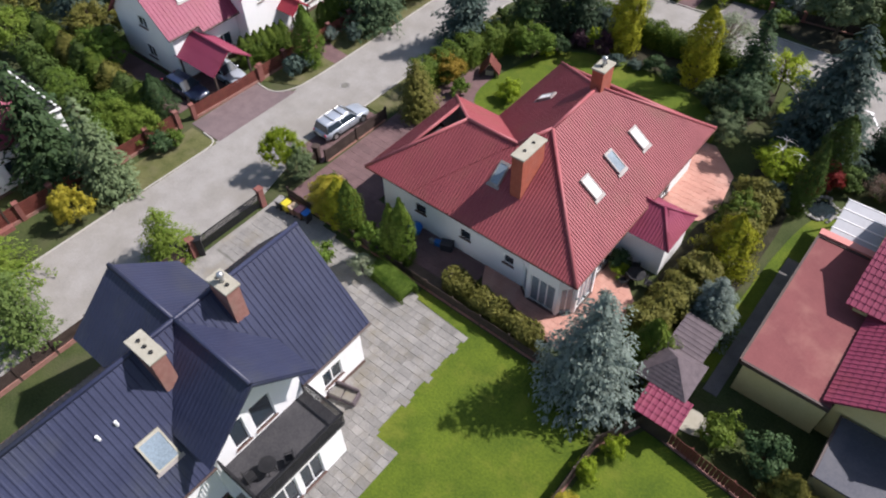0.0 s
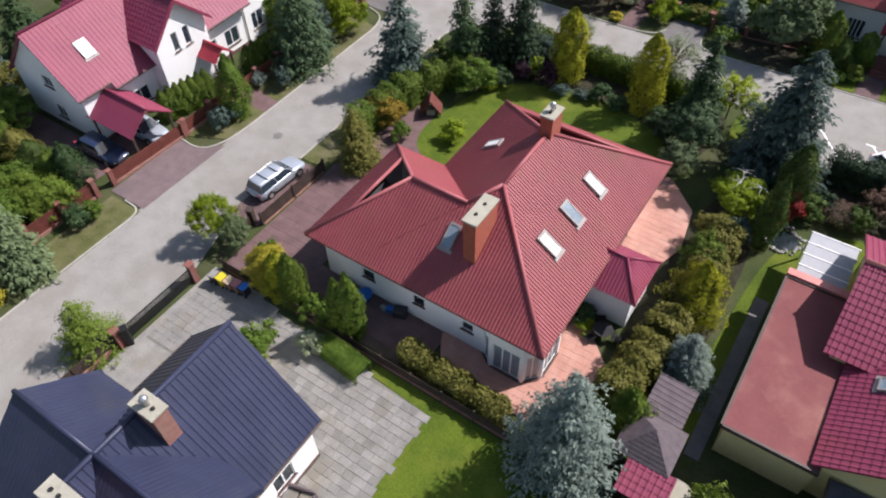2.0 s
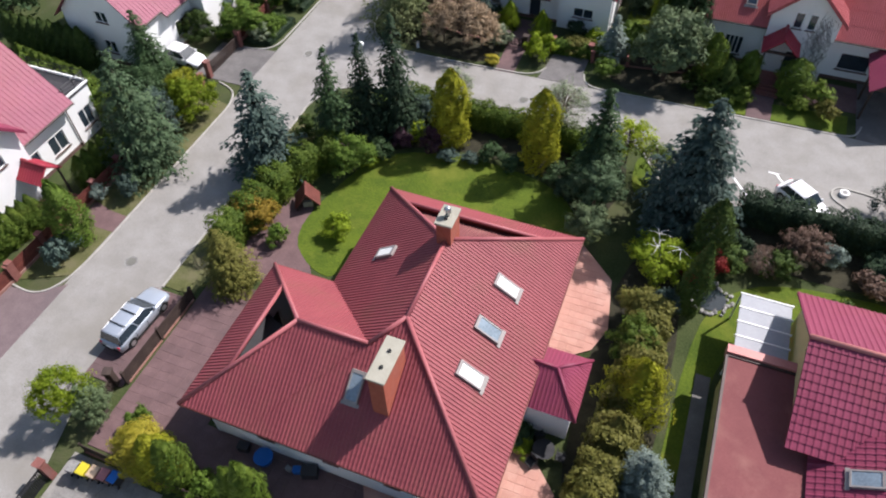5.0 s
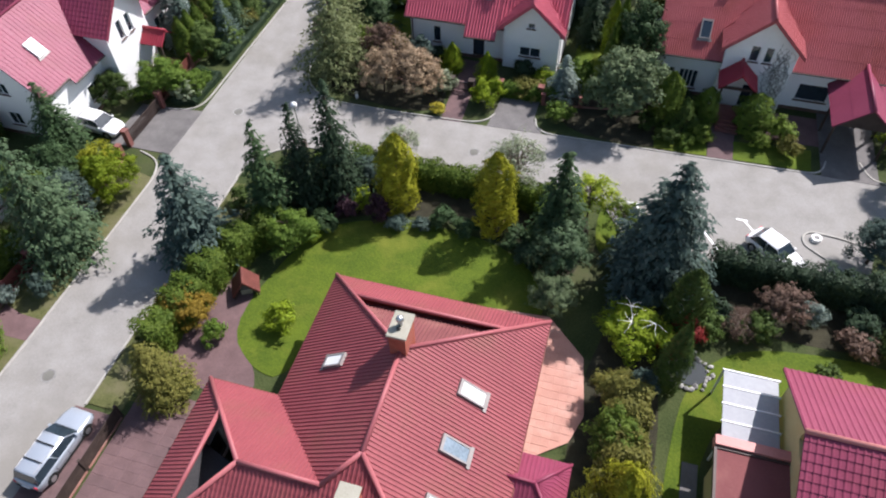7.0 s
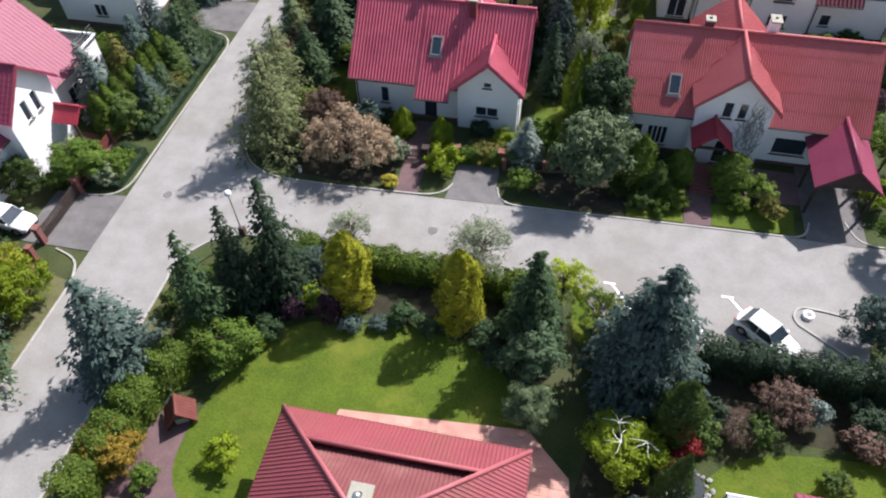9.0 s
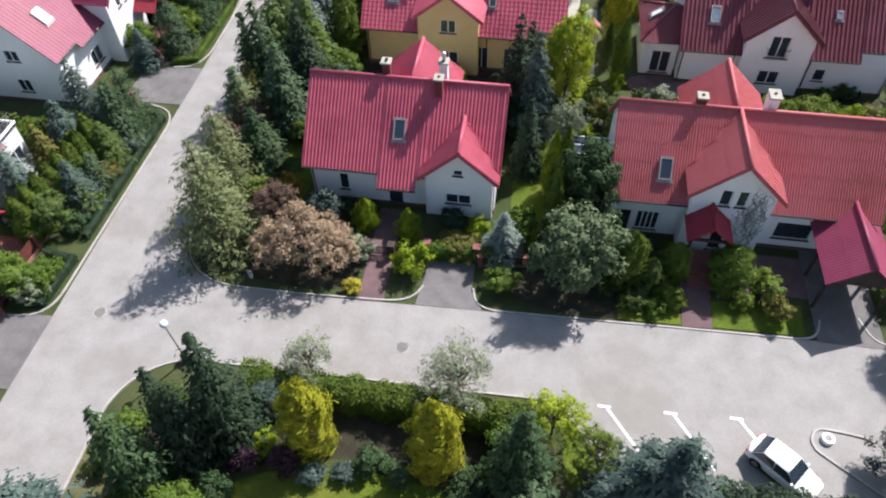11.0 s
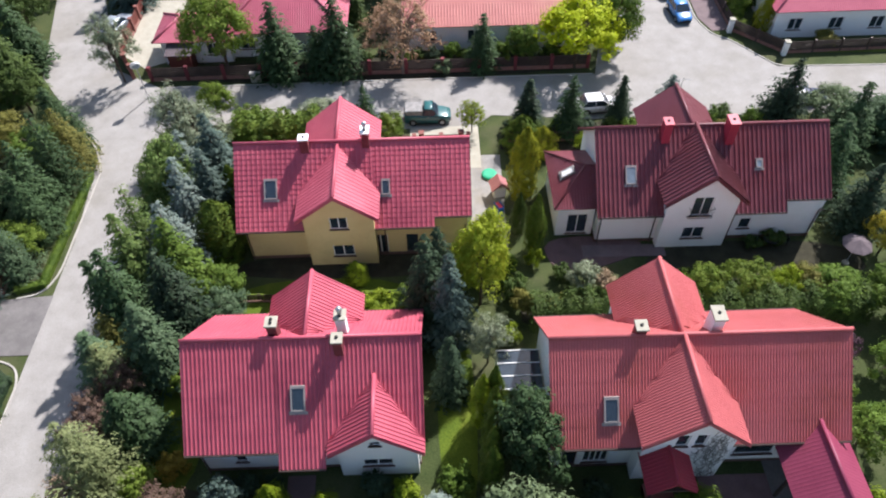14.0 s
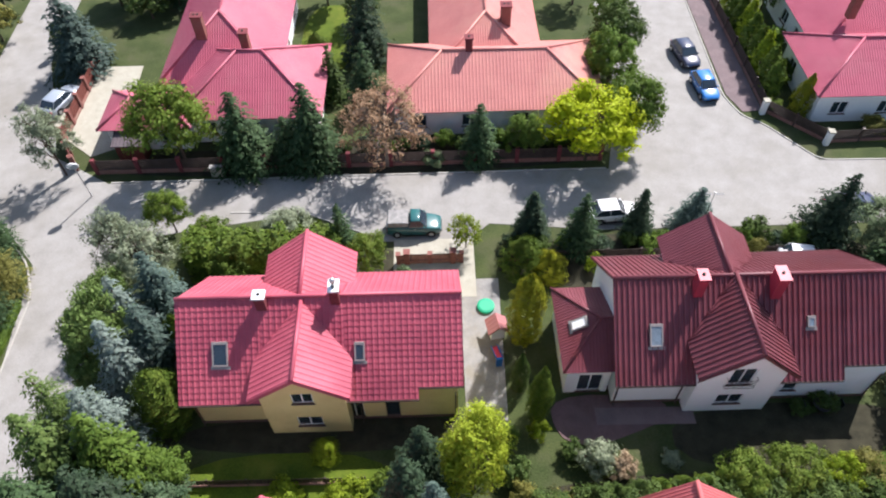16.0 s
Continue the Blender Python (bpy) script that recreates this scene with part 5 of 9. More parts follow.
# small hipped porch roof on the east side
shed = empty("garden_shed", pose(0, 0, 0), "small white garden room with a red hipped metal roof", "shed")
sx0, sx1, sy0, sy1, sz, st_ = -10.3, -7.0, 30.2, 34.2, 2.75, 4.2
for poly in ([(sx0, sy0, sz), (sx1, sy0, sz), (-8.6, 32.2, st_), (sx0, 32.2, st_)], [(sx1, sy0, sz), (sx1, sy1, sz), (-8.6, 32.2, st_)], [(sx1, sy1, sz), (sx0, sy1, sz), (sx0, 32.2, st_), (-8.6, 32.2, st_)]):
    slope(poly, M["west_red"], shed, **FINE)
for a, b in (((sx0, 32.2, st_), (-8.6, 32.2, st_)), ((-8.6, 32.2, st_), (sx1, sy0, sz)), ((-8.6, 32.2, st_), (sx1, sy1, sz))):
    ridge(a, b, M["west_red"], shed, 0.09)
for p, q in (((sx0, sy0 + 0.3), (sx1 - 0.3, sy0 + 0.3)), ((sx1 - 0.3, sy0 + 0.3), (sx1 - 0.3, sy1 - 0.3)), ((sx1 - 0.3, sy1 - 0.3), (sx0, sy1 - 0.3))):
    wall("shed_wall", p, q, 0, sz + 0.1, M["white"], shed, (), None, 0.2)

# neighbour to the east: felt-roofed extension and tiled roofs
he = empty("house", pose(0, 0, 0), "yellow rendered house with red tiled roofs and a felted flat extension", "house")
box("flat_roof", -0.25, 4.6, 25.4, 36.9, 2.95, 3.12, M["felt"], he, "faded red felt flat roof")
for q in ((-0.32, -0.18, 25.4, 36.9), (-0.18, 4.6, 25.33, 25.47), (-0.18, 4.6, 36.83, 36.97)):
    box("roof_edge", *q, 2.9, 3.2, M["frame_dark"], he)
for p, q in (((0, 25.7), (4.6, 25.7)), ((0, 36.6), (0, 25.7)), ((4.6, 36.6), (0, 36.6))):
    wall("extension_wall", p, q, 0, 2.95, M["cream"], he)
box("parapet", -0.3, 4.2, 36.98, 37.5, 2.7, 3.35, M["salmon"], he)
TB = TILE | {"wave": 0.33, "row": 0.42, "amp": 0.034, "step": 0.034}
gz, ge = 6.6, 4.0
slope([(2.8, 31.9, ge), (18, 31.9, ge), (18, 36.9, gz), (2.8, 36.9, gz)], M["west_red"], he, **TB)
slope([(18, 41.9, ge), (2.8, 41.9, ge), (2.8, 36.9, gz), (18, 36.9, gz)], M["west_red"], he, **TB)
ridge((2.8, 36.9, gz + 0.03), (18, 36.9, gz + 0.03), M["salmon"], he, 0.14)
wall("gable_wall", (3.3, 41.3), (3.3, 32.5), 0, 4.15, M["cream"], he, [(3.6, 5.2, 4.4, 5.6)], (4.4, gz - 0.15))
wall("side_wall", (17.4, 41.3), (3.3, 41.3), 0, 4.2, M["cream"], he, [(2, 3.4, 1, 2.4), (8, 9.6, 1, 2.4)])
wall("side_wall", (3.3, 32.5), (10, 32.5), 0, 4.2, M["cream"], he)
slope([(4.1, 33.4, 3.3), (4.1, 25.6, 3.3), (9.0, 25.6, 6.55), (9.0, 33.4, 6.55)], M["west_red"], he, **TB)
slope([(13.9, 25.6, 3.3), (13.9, 33.4, 3.3), (9.0, 33.4, 6.55), (9.0, 25.6, 6.55)], M["west_red"], he, **TB)
ridge((9.0, 25.6, 6.58), (9.0, 36.8, 6.58), M["west_red"], he)
for p, q, ap in (((4.7, 26.1), (13.3, 26.1), (4.3, 6.4)), ((13.3, 26.1), (13.3, 33), None), ((17.4, 33), (17.4, 41.3), (3.9, 6.4)), ((4.7, 33), (4.7, 26.1), None)):
    wall("outer_wall", p, q, 0, 3.5, M["cream"], he, (), ap)
skylight((6.25, 31.1, 3.3 + 2.15 * 0.663 + 0.06), 0.663, he, 0.9, 1.5, "glass_sky", "frame_grey", (1, 0))
box("lean_to_roof", 5.3, 10.6, 21.8, 25.9, 2.42, 2.56, M["slate_felt"], he, "dark blue-grey felt lean-to roof", 0.02)
box("lean_to_edge", 5.2, 5.3, 21.8, 25.9, 2.32, 2.6, M["frame_dark"], he)
for p, q in (((5.5, 26.0), (5.5, 22.1)), ((5.5, 22.1), (10.4, 22.1)), ((10.4, 22.1), (10.4, 26.0))):
    wall("lean_to_wall", p, q, 0, 2.4, M["cream"], he)
con = empty("conservatory", pose(0, 0, 0), "garden canopy roofed with grey translucent panels", "conservatory")
for k in range(4):
    box("roof_panel", 0.15, 3.0, 37.75 + k * 1.05, 38.72 + k * 1.05, 2.62, 2.66, M["polycarbonate"], con)
for k in range(5):
    box("rafter", 0.1, 3.1, 37.66 + k * 1.05, 37.74 + k * 1.05, 2.55, 2.7, M["frame_white"], con)
for y in (37.7, 41.9):
    box("post", 0.12, 0.22, y - 0.05, y + 0.05, 0, 2.55, M["frame_white"], con)
ga = empty("gazebo", pose(-2.9, 23.0, 0), "wooden gazebo with a brown shingle pyramid roof", "gazebo")
for q in ([(-1.5, -1.4), (1.5, -1.4)], [(1.5, -1.4), (1.5, 1.4)], [(1.5, 1.4), (-1.5, 1.4)], [(-1.5, 1.4), (-1.5, -1.4)]):
    slope([(*q[0], 2.4), (*q[1], 2.4), (0, 0, 3.7)], M["shingle"], ga, 0.5, 0.25, 0.004, 0.012)
for x in (-1.25, 1.25):
    for y in (-1.15, 1.15):
        box("post", x - 0.06, x + 0.06, y - 0.06, y + 0.06, 0, 2.5, M["wood_dark"], ga)
box("back_panel", -1.25, -1.2, -1.15, 1.15, 0, 2.3, M["wood_dark"], ga)
so = empty("store_roof", pose(-2.2, 20.8, 0), "low store with a crimson pressed-tile roof", "shed")
slope([(-1.3, -0.9, 1.9), (1.2, -0.9, 1.9), (1.2, 1.0, 2.4), (-1.3, 1.0, 2.4)], M["west_red"], so, **TILE)
box("store_body", -1.1, 1.0, -0.6, 0.9, 0, 1.85, M["wood_dark"], so)
s2 = empty("store_roof", pose(-3.0, 25.6, 0), "low garden store with a dull purple-brown tiled roof", "shed")
slope([(-1.0, -1.2, 2.3), (1.2, -1.2, 2.1), (1.2, 1.6, 2.1), (-1.0, 1.6, 2.3)], M["shingle"], s2, **TILE)
box("store_body", -0.9, 1.0, -1.0, 1.4, 0, 1.95, M["wood_dark"], s2)


# bungalows beyond the far road
def hip(parent, x0, x1, y0, y1, ez, s, mat, kw, wmat="white", wins=3):
    """A hipped roof over a rectangle with four walls and windows."""
    w, d = x1 - x0, y1 - y0
    h = min(w, d) / 2
    z = ez + s * h
    cxa, cya = (x0 + x1) / 2, (y0 + y1) / 2
    if w >= d:
        a, b = (x0 + h, cya, z), (x1 - h, cya, z)
        polys = ([(x0, y0, ez), (x1, y0, ez), b, a], [(x1, y0, ez), (x1, y1, ez), b], [(x1, y1, ez), (x0, y1, ez), a, b], [(x0, y1, ez), (x0, y0, ez), a])
        hips = ((a, b), (a, (x0, y0, ez)), (a, (x0, y1, ez)), (b, (x1, y0, ez)), (b, (x1, y1, ez)))
    else:
        a, b = (cxa, y0 + h, z), (cxa, y1 - h, z)
        polys = ([(x0, y0, ez), (x1, y0, ez), a], [(x1, y0, ez), (x1, y1, ez), b, a], [(x1, y1, ez), (x0, y1, ez), b], [(x0, y1, ez), (x0, y0, ez), a, b])
        hips = ((a, b), (a, (x0, y0, ez)), (a, (x1, y0, ez)), (b, (x0, y1, ez)), (b, (x1, y1, ez)))
    for p in polys:
        slope(p, M[mat], parent, **kw)
    for p, q in hips:
        ridge(Vector(p) + Vector((0, 0, 0.03)), Vector(q) + Vector((0, 0, 0.03)), M[mat], parent, 0.11)
    i = 0.6
    for p, q in (((x0 + i, y0 + i), (x1 - i, y0 + i)), ((x1 - i, y0 + i), (x1 - i, y1 - i)), ((x1 - i, y1 - i), (x0 + i, y1 - i)), ((x0 + i, y1 - i), (x0 + i, y0 + i))):
        L_ = math.dist(p, q)
        n = max(1, min(wins, int(L_ / 3)))
        ops = [(L_ * (k + 0.5) / n - 0.7, L_ * (k + 0.5) / n + 0.7, 0.9, 2.2) for k in range(n)]
        ob, m = wall("outer_wall", p, q, 0, ez + s * i - 0.12, M[wmat], parent, ops)
        for o in ops:
            window(m, *o, parent, 2)


g1 = empty("house", pose(0, 0, 0), "white bungalow with a bright pink-red hipped metal roof", "house")
hip(g1, -33.5, -20.8, 114.0, 124.5, 3.0, 0.62, "rose", FINE)
hip(g1, -36.0, -25.0, 119.0, 136.0, 3.05, 0.7, "rose", FINE)
hip(g1, -40.0, -32.0, 113.2, 118.6, 2.8, 0.5, "rose", FINE)
chimney(-27.6, 120.4, 4.6, 7.3, g1, 0.7, 0.7, "brick", 1, False, "brick_dark")
chimney(-32.0, 122.6, 5.0, 7.6, g1, 0.9, 0.7, "brick", 2, False, "brick_dark")
g2 = empty("house", pose(0, 0, 0), "bungalow with a faded salmon-pink hipped metal roof", "house")
hip(g2, -15.4, 3.8, 114.2, 124.2, 3.0, 0.55, "salmon", FINE | {"wave": 0.3}, "white", 4)
hip(g2, -11.5, -1.0, 119.0, 140.0, 3.05, 0.62, "salmon", FINE, "white", 4)
chimney(-8.0, 119.3, 5.0, 6.9, g2, 0.6, 0.6, "brick_dark", 1, False, "brick_dark")
chimney(-4.4, 124.0, 5.0, 7.0, g2, 0.9, 0.8, "brick", 2, False, "brick_dark")
g3 = empty("house", pose(0, 0, 0), "white bungalow with a pink-red hipped metal roof", "house")
hip(g3, 22.0, 40.0, 114.5, 124.0, 3.3, 0.55, "rose", FINE, "white", 4)
hip(g3, 24.0, 38.0, 120.5, 135.0, 3.35, 0.6, "rose", FINE, "white", 4)
chimney(27, 123, 5.5, 8, g3, 0.7, 0.7, "brick", 1)
# roofs further off
for x, y, sx, sy, mt in ((-66, 118, 12, 10, "pink"), (-30, 152, 13, 11, "brick_red_roof"), (-4, 158, 13, 11, "pink"), (30, 150, 13, 12, "red")):
    g = empty("house", pose(0, 0, 0), "distant white house with a red hipped roof", "house")
    hip(g, x - sx / 2, x + sx / 2, y - sy / 2, y + sy / 2, 3.2, 0.7, mt, dict(wave=0.6, row=0.8, amp=0.03, step=0.02), "white", 2)


# ---- plants ----
RNG = np.random.default_rng(7)


def needles_mesh(name, C, A, B, mat):
    """Many narrow sprays, each one pointed blade: broad at the base C - A, drawn out to the tip C + A."""
    n = len(C)
    V = np.stack([C - A - B, C - A + B, C + A], 1).reshape(-1, 3)
    me = bpy.data.meshes.new(name)
    me.vertices.add(len(V))
    me.vertices.foreach_set("co", V.ravel().astype(np.float32))
    me.loops.add(3 * n)
    me.loops.foreach_set("vertex_index", np.arange(3 * n, dtype=np.int32))
    me.polygons.add(n)
    me.polygons.foreach_set("loop_start", (np.arange(n) * 3).astype(np.int32))
    me.update()
    me.materials.append(mat)
    return me


def unit(v):
    return v / (np.linalg.norm(v, axis=-1, keepdims=True) + 1e-9)


def conifer_crown(h, r, mat, n=1500, leaf=0.30, droop=0.35, base=0.06, power=0.85, ragged=0.25, tiers=0.44, pad=0.23):
    """Whorls of boughs, each bough a row of flat pads of sprays that sweep out and down, with open gaps between the whorls."""
    nw = max(8, int(h * (1 - base) / tiers))
    boughs = []
    for w in range(nw):
        f = (w + 0.5) / nw
        z0 = h * (base + (1 - base) * f)
        L0 = r * max(1 - z0 / h, 0.02) ** power + 0.05
        nb = max(4, round(5 + 5 * L0 / r))
        turn = RNG.uniform(0, 6.28)
        for k in range(nb):
            boughs.append((z0 + RNG.normal(0, tiers * 0.16), turn + 6.283 * (k + RNG.normal(0, 0.16)) / nb, L0 * float(np.clip(1 + RNG.normal(0, ragged), 0.5, 1.35))))
    pads = []
    for z, az, L in boughs:
        m = max(1, int(round(L / (pad * 1.7))))
        for q in range(m):
            t = (q + 0.75) / (m + 0.15)
            for sd_ in ((0,) if m < 3 or q == m - 1 else (-1, 1)):
                off = sd_ * L * 0.26 * math.sin(math.pi * min(t, 0.85))
                pads.append((z, az, L, t, off))
    per = max(7, int(n / len(pads)))
    C, A, B = [], [], []
    for z, az, L, t, off in pads:
        d = np.array([math.cos(az), math.sin(az), 0])
        sv = np.array([-d[1], d[0], 0])
        ctr = d * (t * L) + sv * off
        ctr[2] = z + L * (0.22 * t - droop * t * t) - abs(off) * 0.25 + RNG.normal(0, 0.05)
        size = pad * (0.5 + 0.65 * min(1.0, L / (0.45 * r))) * RNG.uniform(0.8, 1.2)
        u, v = RNG.normal(0, 0.55, (2, per)).clip(-1, 1)
        fall = u * u + v * v
        P = ctr + d * (u * size * 1.25)[:, None] + sv * (v * size)[:, None]
        P[:, 2] += size * (0.30 - 0.5 * fall)
        nrm = unit(np.array([0, 0, 1.0]) + d * (0.35 + 0.7 * u)[:, None] + sv * (0.7 * v)[:, None] + RNG.normal(0, 0.22, (per, 3)))
        a = d + sv * (v * 1.1 + np.sign(off) * 0.35)[:, None] + RNG.normal(0, 0.35, (per, 3))
        a = unit(a - nrm * (a * nrm).sum(1)[:, None])
        b = unit(np.cross(nrm, a))
        sz = leaf * RNG.uniform(0.7, 1.25, per)[:, None]
        C.append(P), A.append(a * sz), B.append(b * sz * 0.58)
    C, A, B = map(np.concatenate, (C, A, B))
    return needles_mesh("crown", C, A, B, mat)


def faced(C, N_, size, n, noise=0.55, slim=0.6, up=0.0):
    """Blades that face outwards along N_, turned at random."""
    nn = unit(unit(N_) + RNG.normal(0, noise, (n, 3)))
    a = unit(np.cross(nn, RNG.normal(0, 1, (n, 3)) + np.array([0, 0, up])))
    if up:
        a = unit(np.cross(nn, np.cross(np.array([0, 0, 1.0]) + RNG.normal(0, 0.35, (n, 3)), nn)))
        a = unit(np.cross(a, nn))
    b = unit(np.cross(nn, a))
    s = size * RNG.uniform(0.65, 1.4, n)[:, None]
    return C, a * s, b * s * slim


def column_crown(h, r, mat, n=1100, leaf=0.2, top=0.75, lumps=0.12):
    """A dense upright crown of flat fans (thuja, yew): widest low down, drawn in to a point."""
    t = RNG.uniform(0.0, 1, n) ** 0.85
    prof = np.where(t < 0.35, 0.78 + 0.22 * np.sin(t / 0.35 * math.pi / 2), np.clip(1 - (np.clip(t - 0.35, 0, 1) / 0.65) ** (1 + top), 0.03, 1))
    az = RNG.uniform(0, 2 * math.pi, n)
    lump = 1 + lumps * np.sin(az * 3 + t * 9) + lumps * np.sin(az * 7 - t * 17 + 1.3)
    rad = r * prof * lump * RNG.uniform(0.72, 1.05, n)
    C = np.stack([np.cos(az) * rad, np.sin(az) * rad, 0.05 + t * (h - 0.1)], 1)
    out = np.stack([np.cos(az), np.sin(az), np.zeros(n)], 1)
    return needles_mesh("crown", *faced(C, out + np.array([0, 0, 1]) * (0.15 + 0.5 * t)[:, None], leaf, n, 0.26, 0.27, 1.0), mat)


def broad_crown(h, r, mat, n=1600, leaf=0.16, base=0.25, clumps=34, flat=1.0, hollow=0.55, spread=0.26, needles=False):
    """Leaf clumps round a domed crown with gaps between them."""
    c = unit(RNG.normal(0, 1, (clumps, 3)))
    c[:, 2] = np.abs(c[:, 2]) * 1.2 - 0.35
    az = np.arctan2(c[:, 1], c[:, 0])
    ph = RNG.uniform(0, 6.28, 3)
    c *= RNG.uniform(hollow, 1.0, clumps)[:, None] * (1 + 0.10 * np.sin(2 * az + ph[0]) + 0.09 * np.sin(3 * az + ph[1] + 2 * c[:, 2]) + 0.06 * np.sin(5 * az + ph[2]))[:, None]
    hh = h * (1 - base) / 2
    cz = h * base + hh * 0.85
    c = c * [r * 0.86, r * 0.86, hh * flat * 0.95] + [0, 0, cz]
    m = n // clumps
    dirs = unit(RNG.normal(0, 1, (clumps * m, 3)) + [0, 0, 0.35])
    rad = r * spread * 1.35 * RNG.uniform(0.35, 1.25, clumps * m)[:, None] * np.repeat(RNG.uniform(0.6, 1.35, clumps), m)[:, None]
    C = np.repeat(c, m, 0) + dirs * rad * [1, 1, 0.85]
    C[:, 2] = np.clip(C[:, 2], h * base * 0.5 + 0.05, h)
    n = len(C)
    mid = np.array([0, 0, cz * 0.8])
    nn = unit(dirs + 0.5 * unit(C - mid) + RNG.normal(0, 0.30 if needles else 0.34, (n, 3)))
    a = RNG.normal(0, 1, (n, 3)) + (dirs * 0.8 + [0, 0, 0.5] if needles else 0)
    a = unit(a - nn * (a * nn).sum(1)[:, None])
    b = unit(np.cross(nn, a))
    s = leaf * RNG.uniform(0.65, 1.35, n)[:, None]
    return needles_mesh("crown", C, a * s, b * s * (0.5 if needles else 0.62), mat), c


def limbs_mesh(h, r, targets, trunk=0.12, top=0.6, n=14):
    bm = bmesh.new()
    add_tube(bm, (0, 0, -0.05), (0, 0, h * top), trunk, trunk * 0.45, 7)
    for k in range(min(n, len(targets))):
        t = targets[k]
        z = h * (0.18 + 0.5 * (k / n))
        mid = Vector((t[0] * 0.5, t[1] * 0.5, (z + t[2]) / 2 + 0.08 * h))
        add_tube(bm, (0, 0, min(z, h * top)), mid, trunk * 0.4, trunk * 0.25, 5)
        add_tube(bm, mid, Vector(t), trunk * 0.25, trunk * 0.08, 4)
    me = bpy.data.meshes.new("trunk")
    bm.to_mesh(me)
    bm.free()
    return me


STOCK = {}


def plant_meshes(kind, leaf, variant):
    """Trunk and crown of unit plants (1 m of crown radius or so), shared between plants of a kind."""
    key = (kind, leaf, variant)
    if key in STOCK:
        return STOCK[key]
    mat = LEAF[leaf]
    if kind == "spruce":
        crown = conifer_crown(8, 2.4, mat, 7200, 0.145, 0.30, 0.03, 0.78, 0.14, 0.52, 0.30)
        tr = limbs_mesh(8, 2, [], 0.14, 0.9)
    elif kind == "big_spruce":
        crown = conifer_crown(10, 3.6, mat, 16000, 0.165, 0.24, 0.03, 0.76, 0.15, 0.58, 0.36)
        tr = limbs_mesh(10, 2, [], 0.18, 0.88)
    elif kind == "slim_spruce":
        crown = conifer_crown(8, 1.7, mat, 6400, 0.14, 0.36, 0.03, 0.74, 0.13, 0.48, 0.27)
        tr = limbs_mesh(8, 2, [], 0.12, 0.92)
    elif kind == "fat_spruce":
        crown = conifer_crown(8, 3.6, mat, 14500, 0.125, 0.24, 0.03, 0.66, 0.16, 0.56, 0.33)
        tr = limbs_mesh(8, 2, [], 0.18, 0.85)
    elif kind == "thuja":
        crown = column_crown(4, 0.9, mat, 4200, 0.11)
        tr = limbs_mesh(4, 1, [], 0.07, 0.7)
    elif kind == "blunt":
        crown = column_crown(4, 0.9, mat, 4800, 0.11, 2.4, 0.15)
        tr = limbs_mesh(4, 1, [], 0.07, 0.7)
    elif kind == "cone":
        crown = column_crown(4, 1.5, mat, 5000, 0.125, 0.35, 0.16)
        tr = limbs_mesh(4, 1, [], 0.08, 0.7)
    elif kind == "pine":
        crown, c = broad_crown(7, 2.8, mat, 9000, 0.12, 0.03, 120, 1.0, 0.45, 0.13, True)
        tr = limbs_mesh(7, 2.8, c, 0.16, 0.75, 20)
    elif kind == "tree":
        crown, c = broad_crown(6, 2.4, mat, 7800, 0.09, 0.16, 130, 1.0, 0.62, 0.125)
        tr = limbs_mesh(6, 2.4, c, 0.11, 0.6, 24)
    elif kind == "sparse":
        crown, c = broad_crown(6, 2.4, mat, 4600, 0.075, 0.14, 120, 1.0, 0.5, 0.10)
        tr = limbs_mesh(6, 2.4, c, 0.09, 0.6, 50)
    elif kind == "bare":
        crown, c = broad_crown(6, 2.4, mat, 4400, 0.06, 0.16, 150, 1.0, 0.6, 0.10)
        tr = limbs_mesh(6, 2.4, c, 0.10, 0.4, 90)
    elif kind == "larch":
        crown = conifer_crown(8, 2.8, mat, 8000, 0.105, 0.5, 0.03, 0.6, 0.34, 0.5, 0.25)
        tr = limbs_mesh(8, 2, [], 0.14, 0.92)
    elif kind == "shrub":
        crown, c = broad_crown(3.6, 2.2, mat, 6600, 0.082, 0.02, 110, 1.1, 0.55, 0.12)
        tr = limbs_mesh(3.6, 2.2, c, 0.06, 0.5, 12)
    else:   # bush
        crown, c = broad_crown(1.8, 1.0, mat, 2300, 0.072, 0.02, 40, 1.1, 0.35, 0.17)
        tr = limbs_mesh(1.8, 1, c, 0.04, 0.5, 10)
    tr.materials.append(M["bark_grey"] if kind == "bare" else M["bark"])
    if variant == 2:      # far plants keep every third spray, enlarged
        co = np.empty(len(crown.vertices) * 3, np.float32)
        crown.vertices.foreach_get("co", co)
        q = co.reshape(-1, 3, 3)[::7].astype(float)
        crown = needles_mesh("crown", q.mean(1), (2 * q[:, 2] - q[:, 0] - q[:, 1]) * 0.55, (q[:, 1] - q[:, 0]) * 1.15, mat)
    STOCK[key] = (tr, crown)
    return STOCK[key]


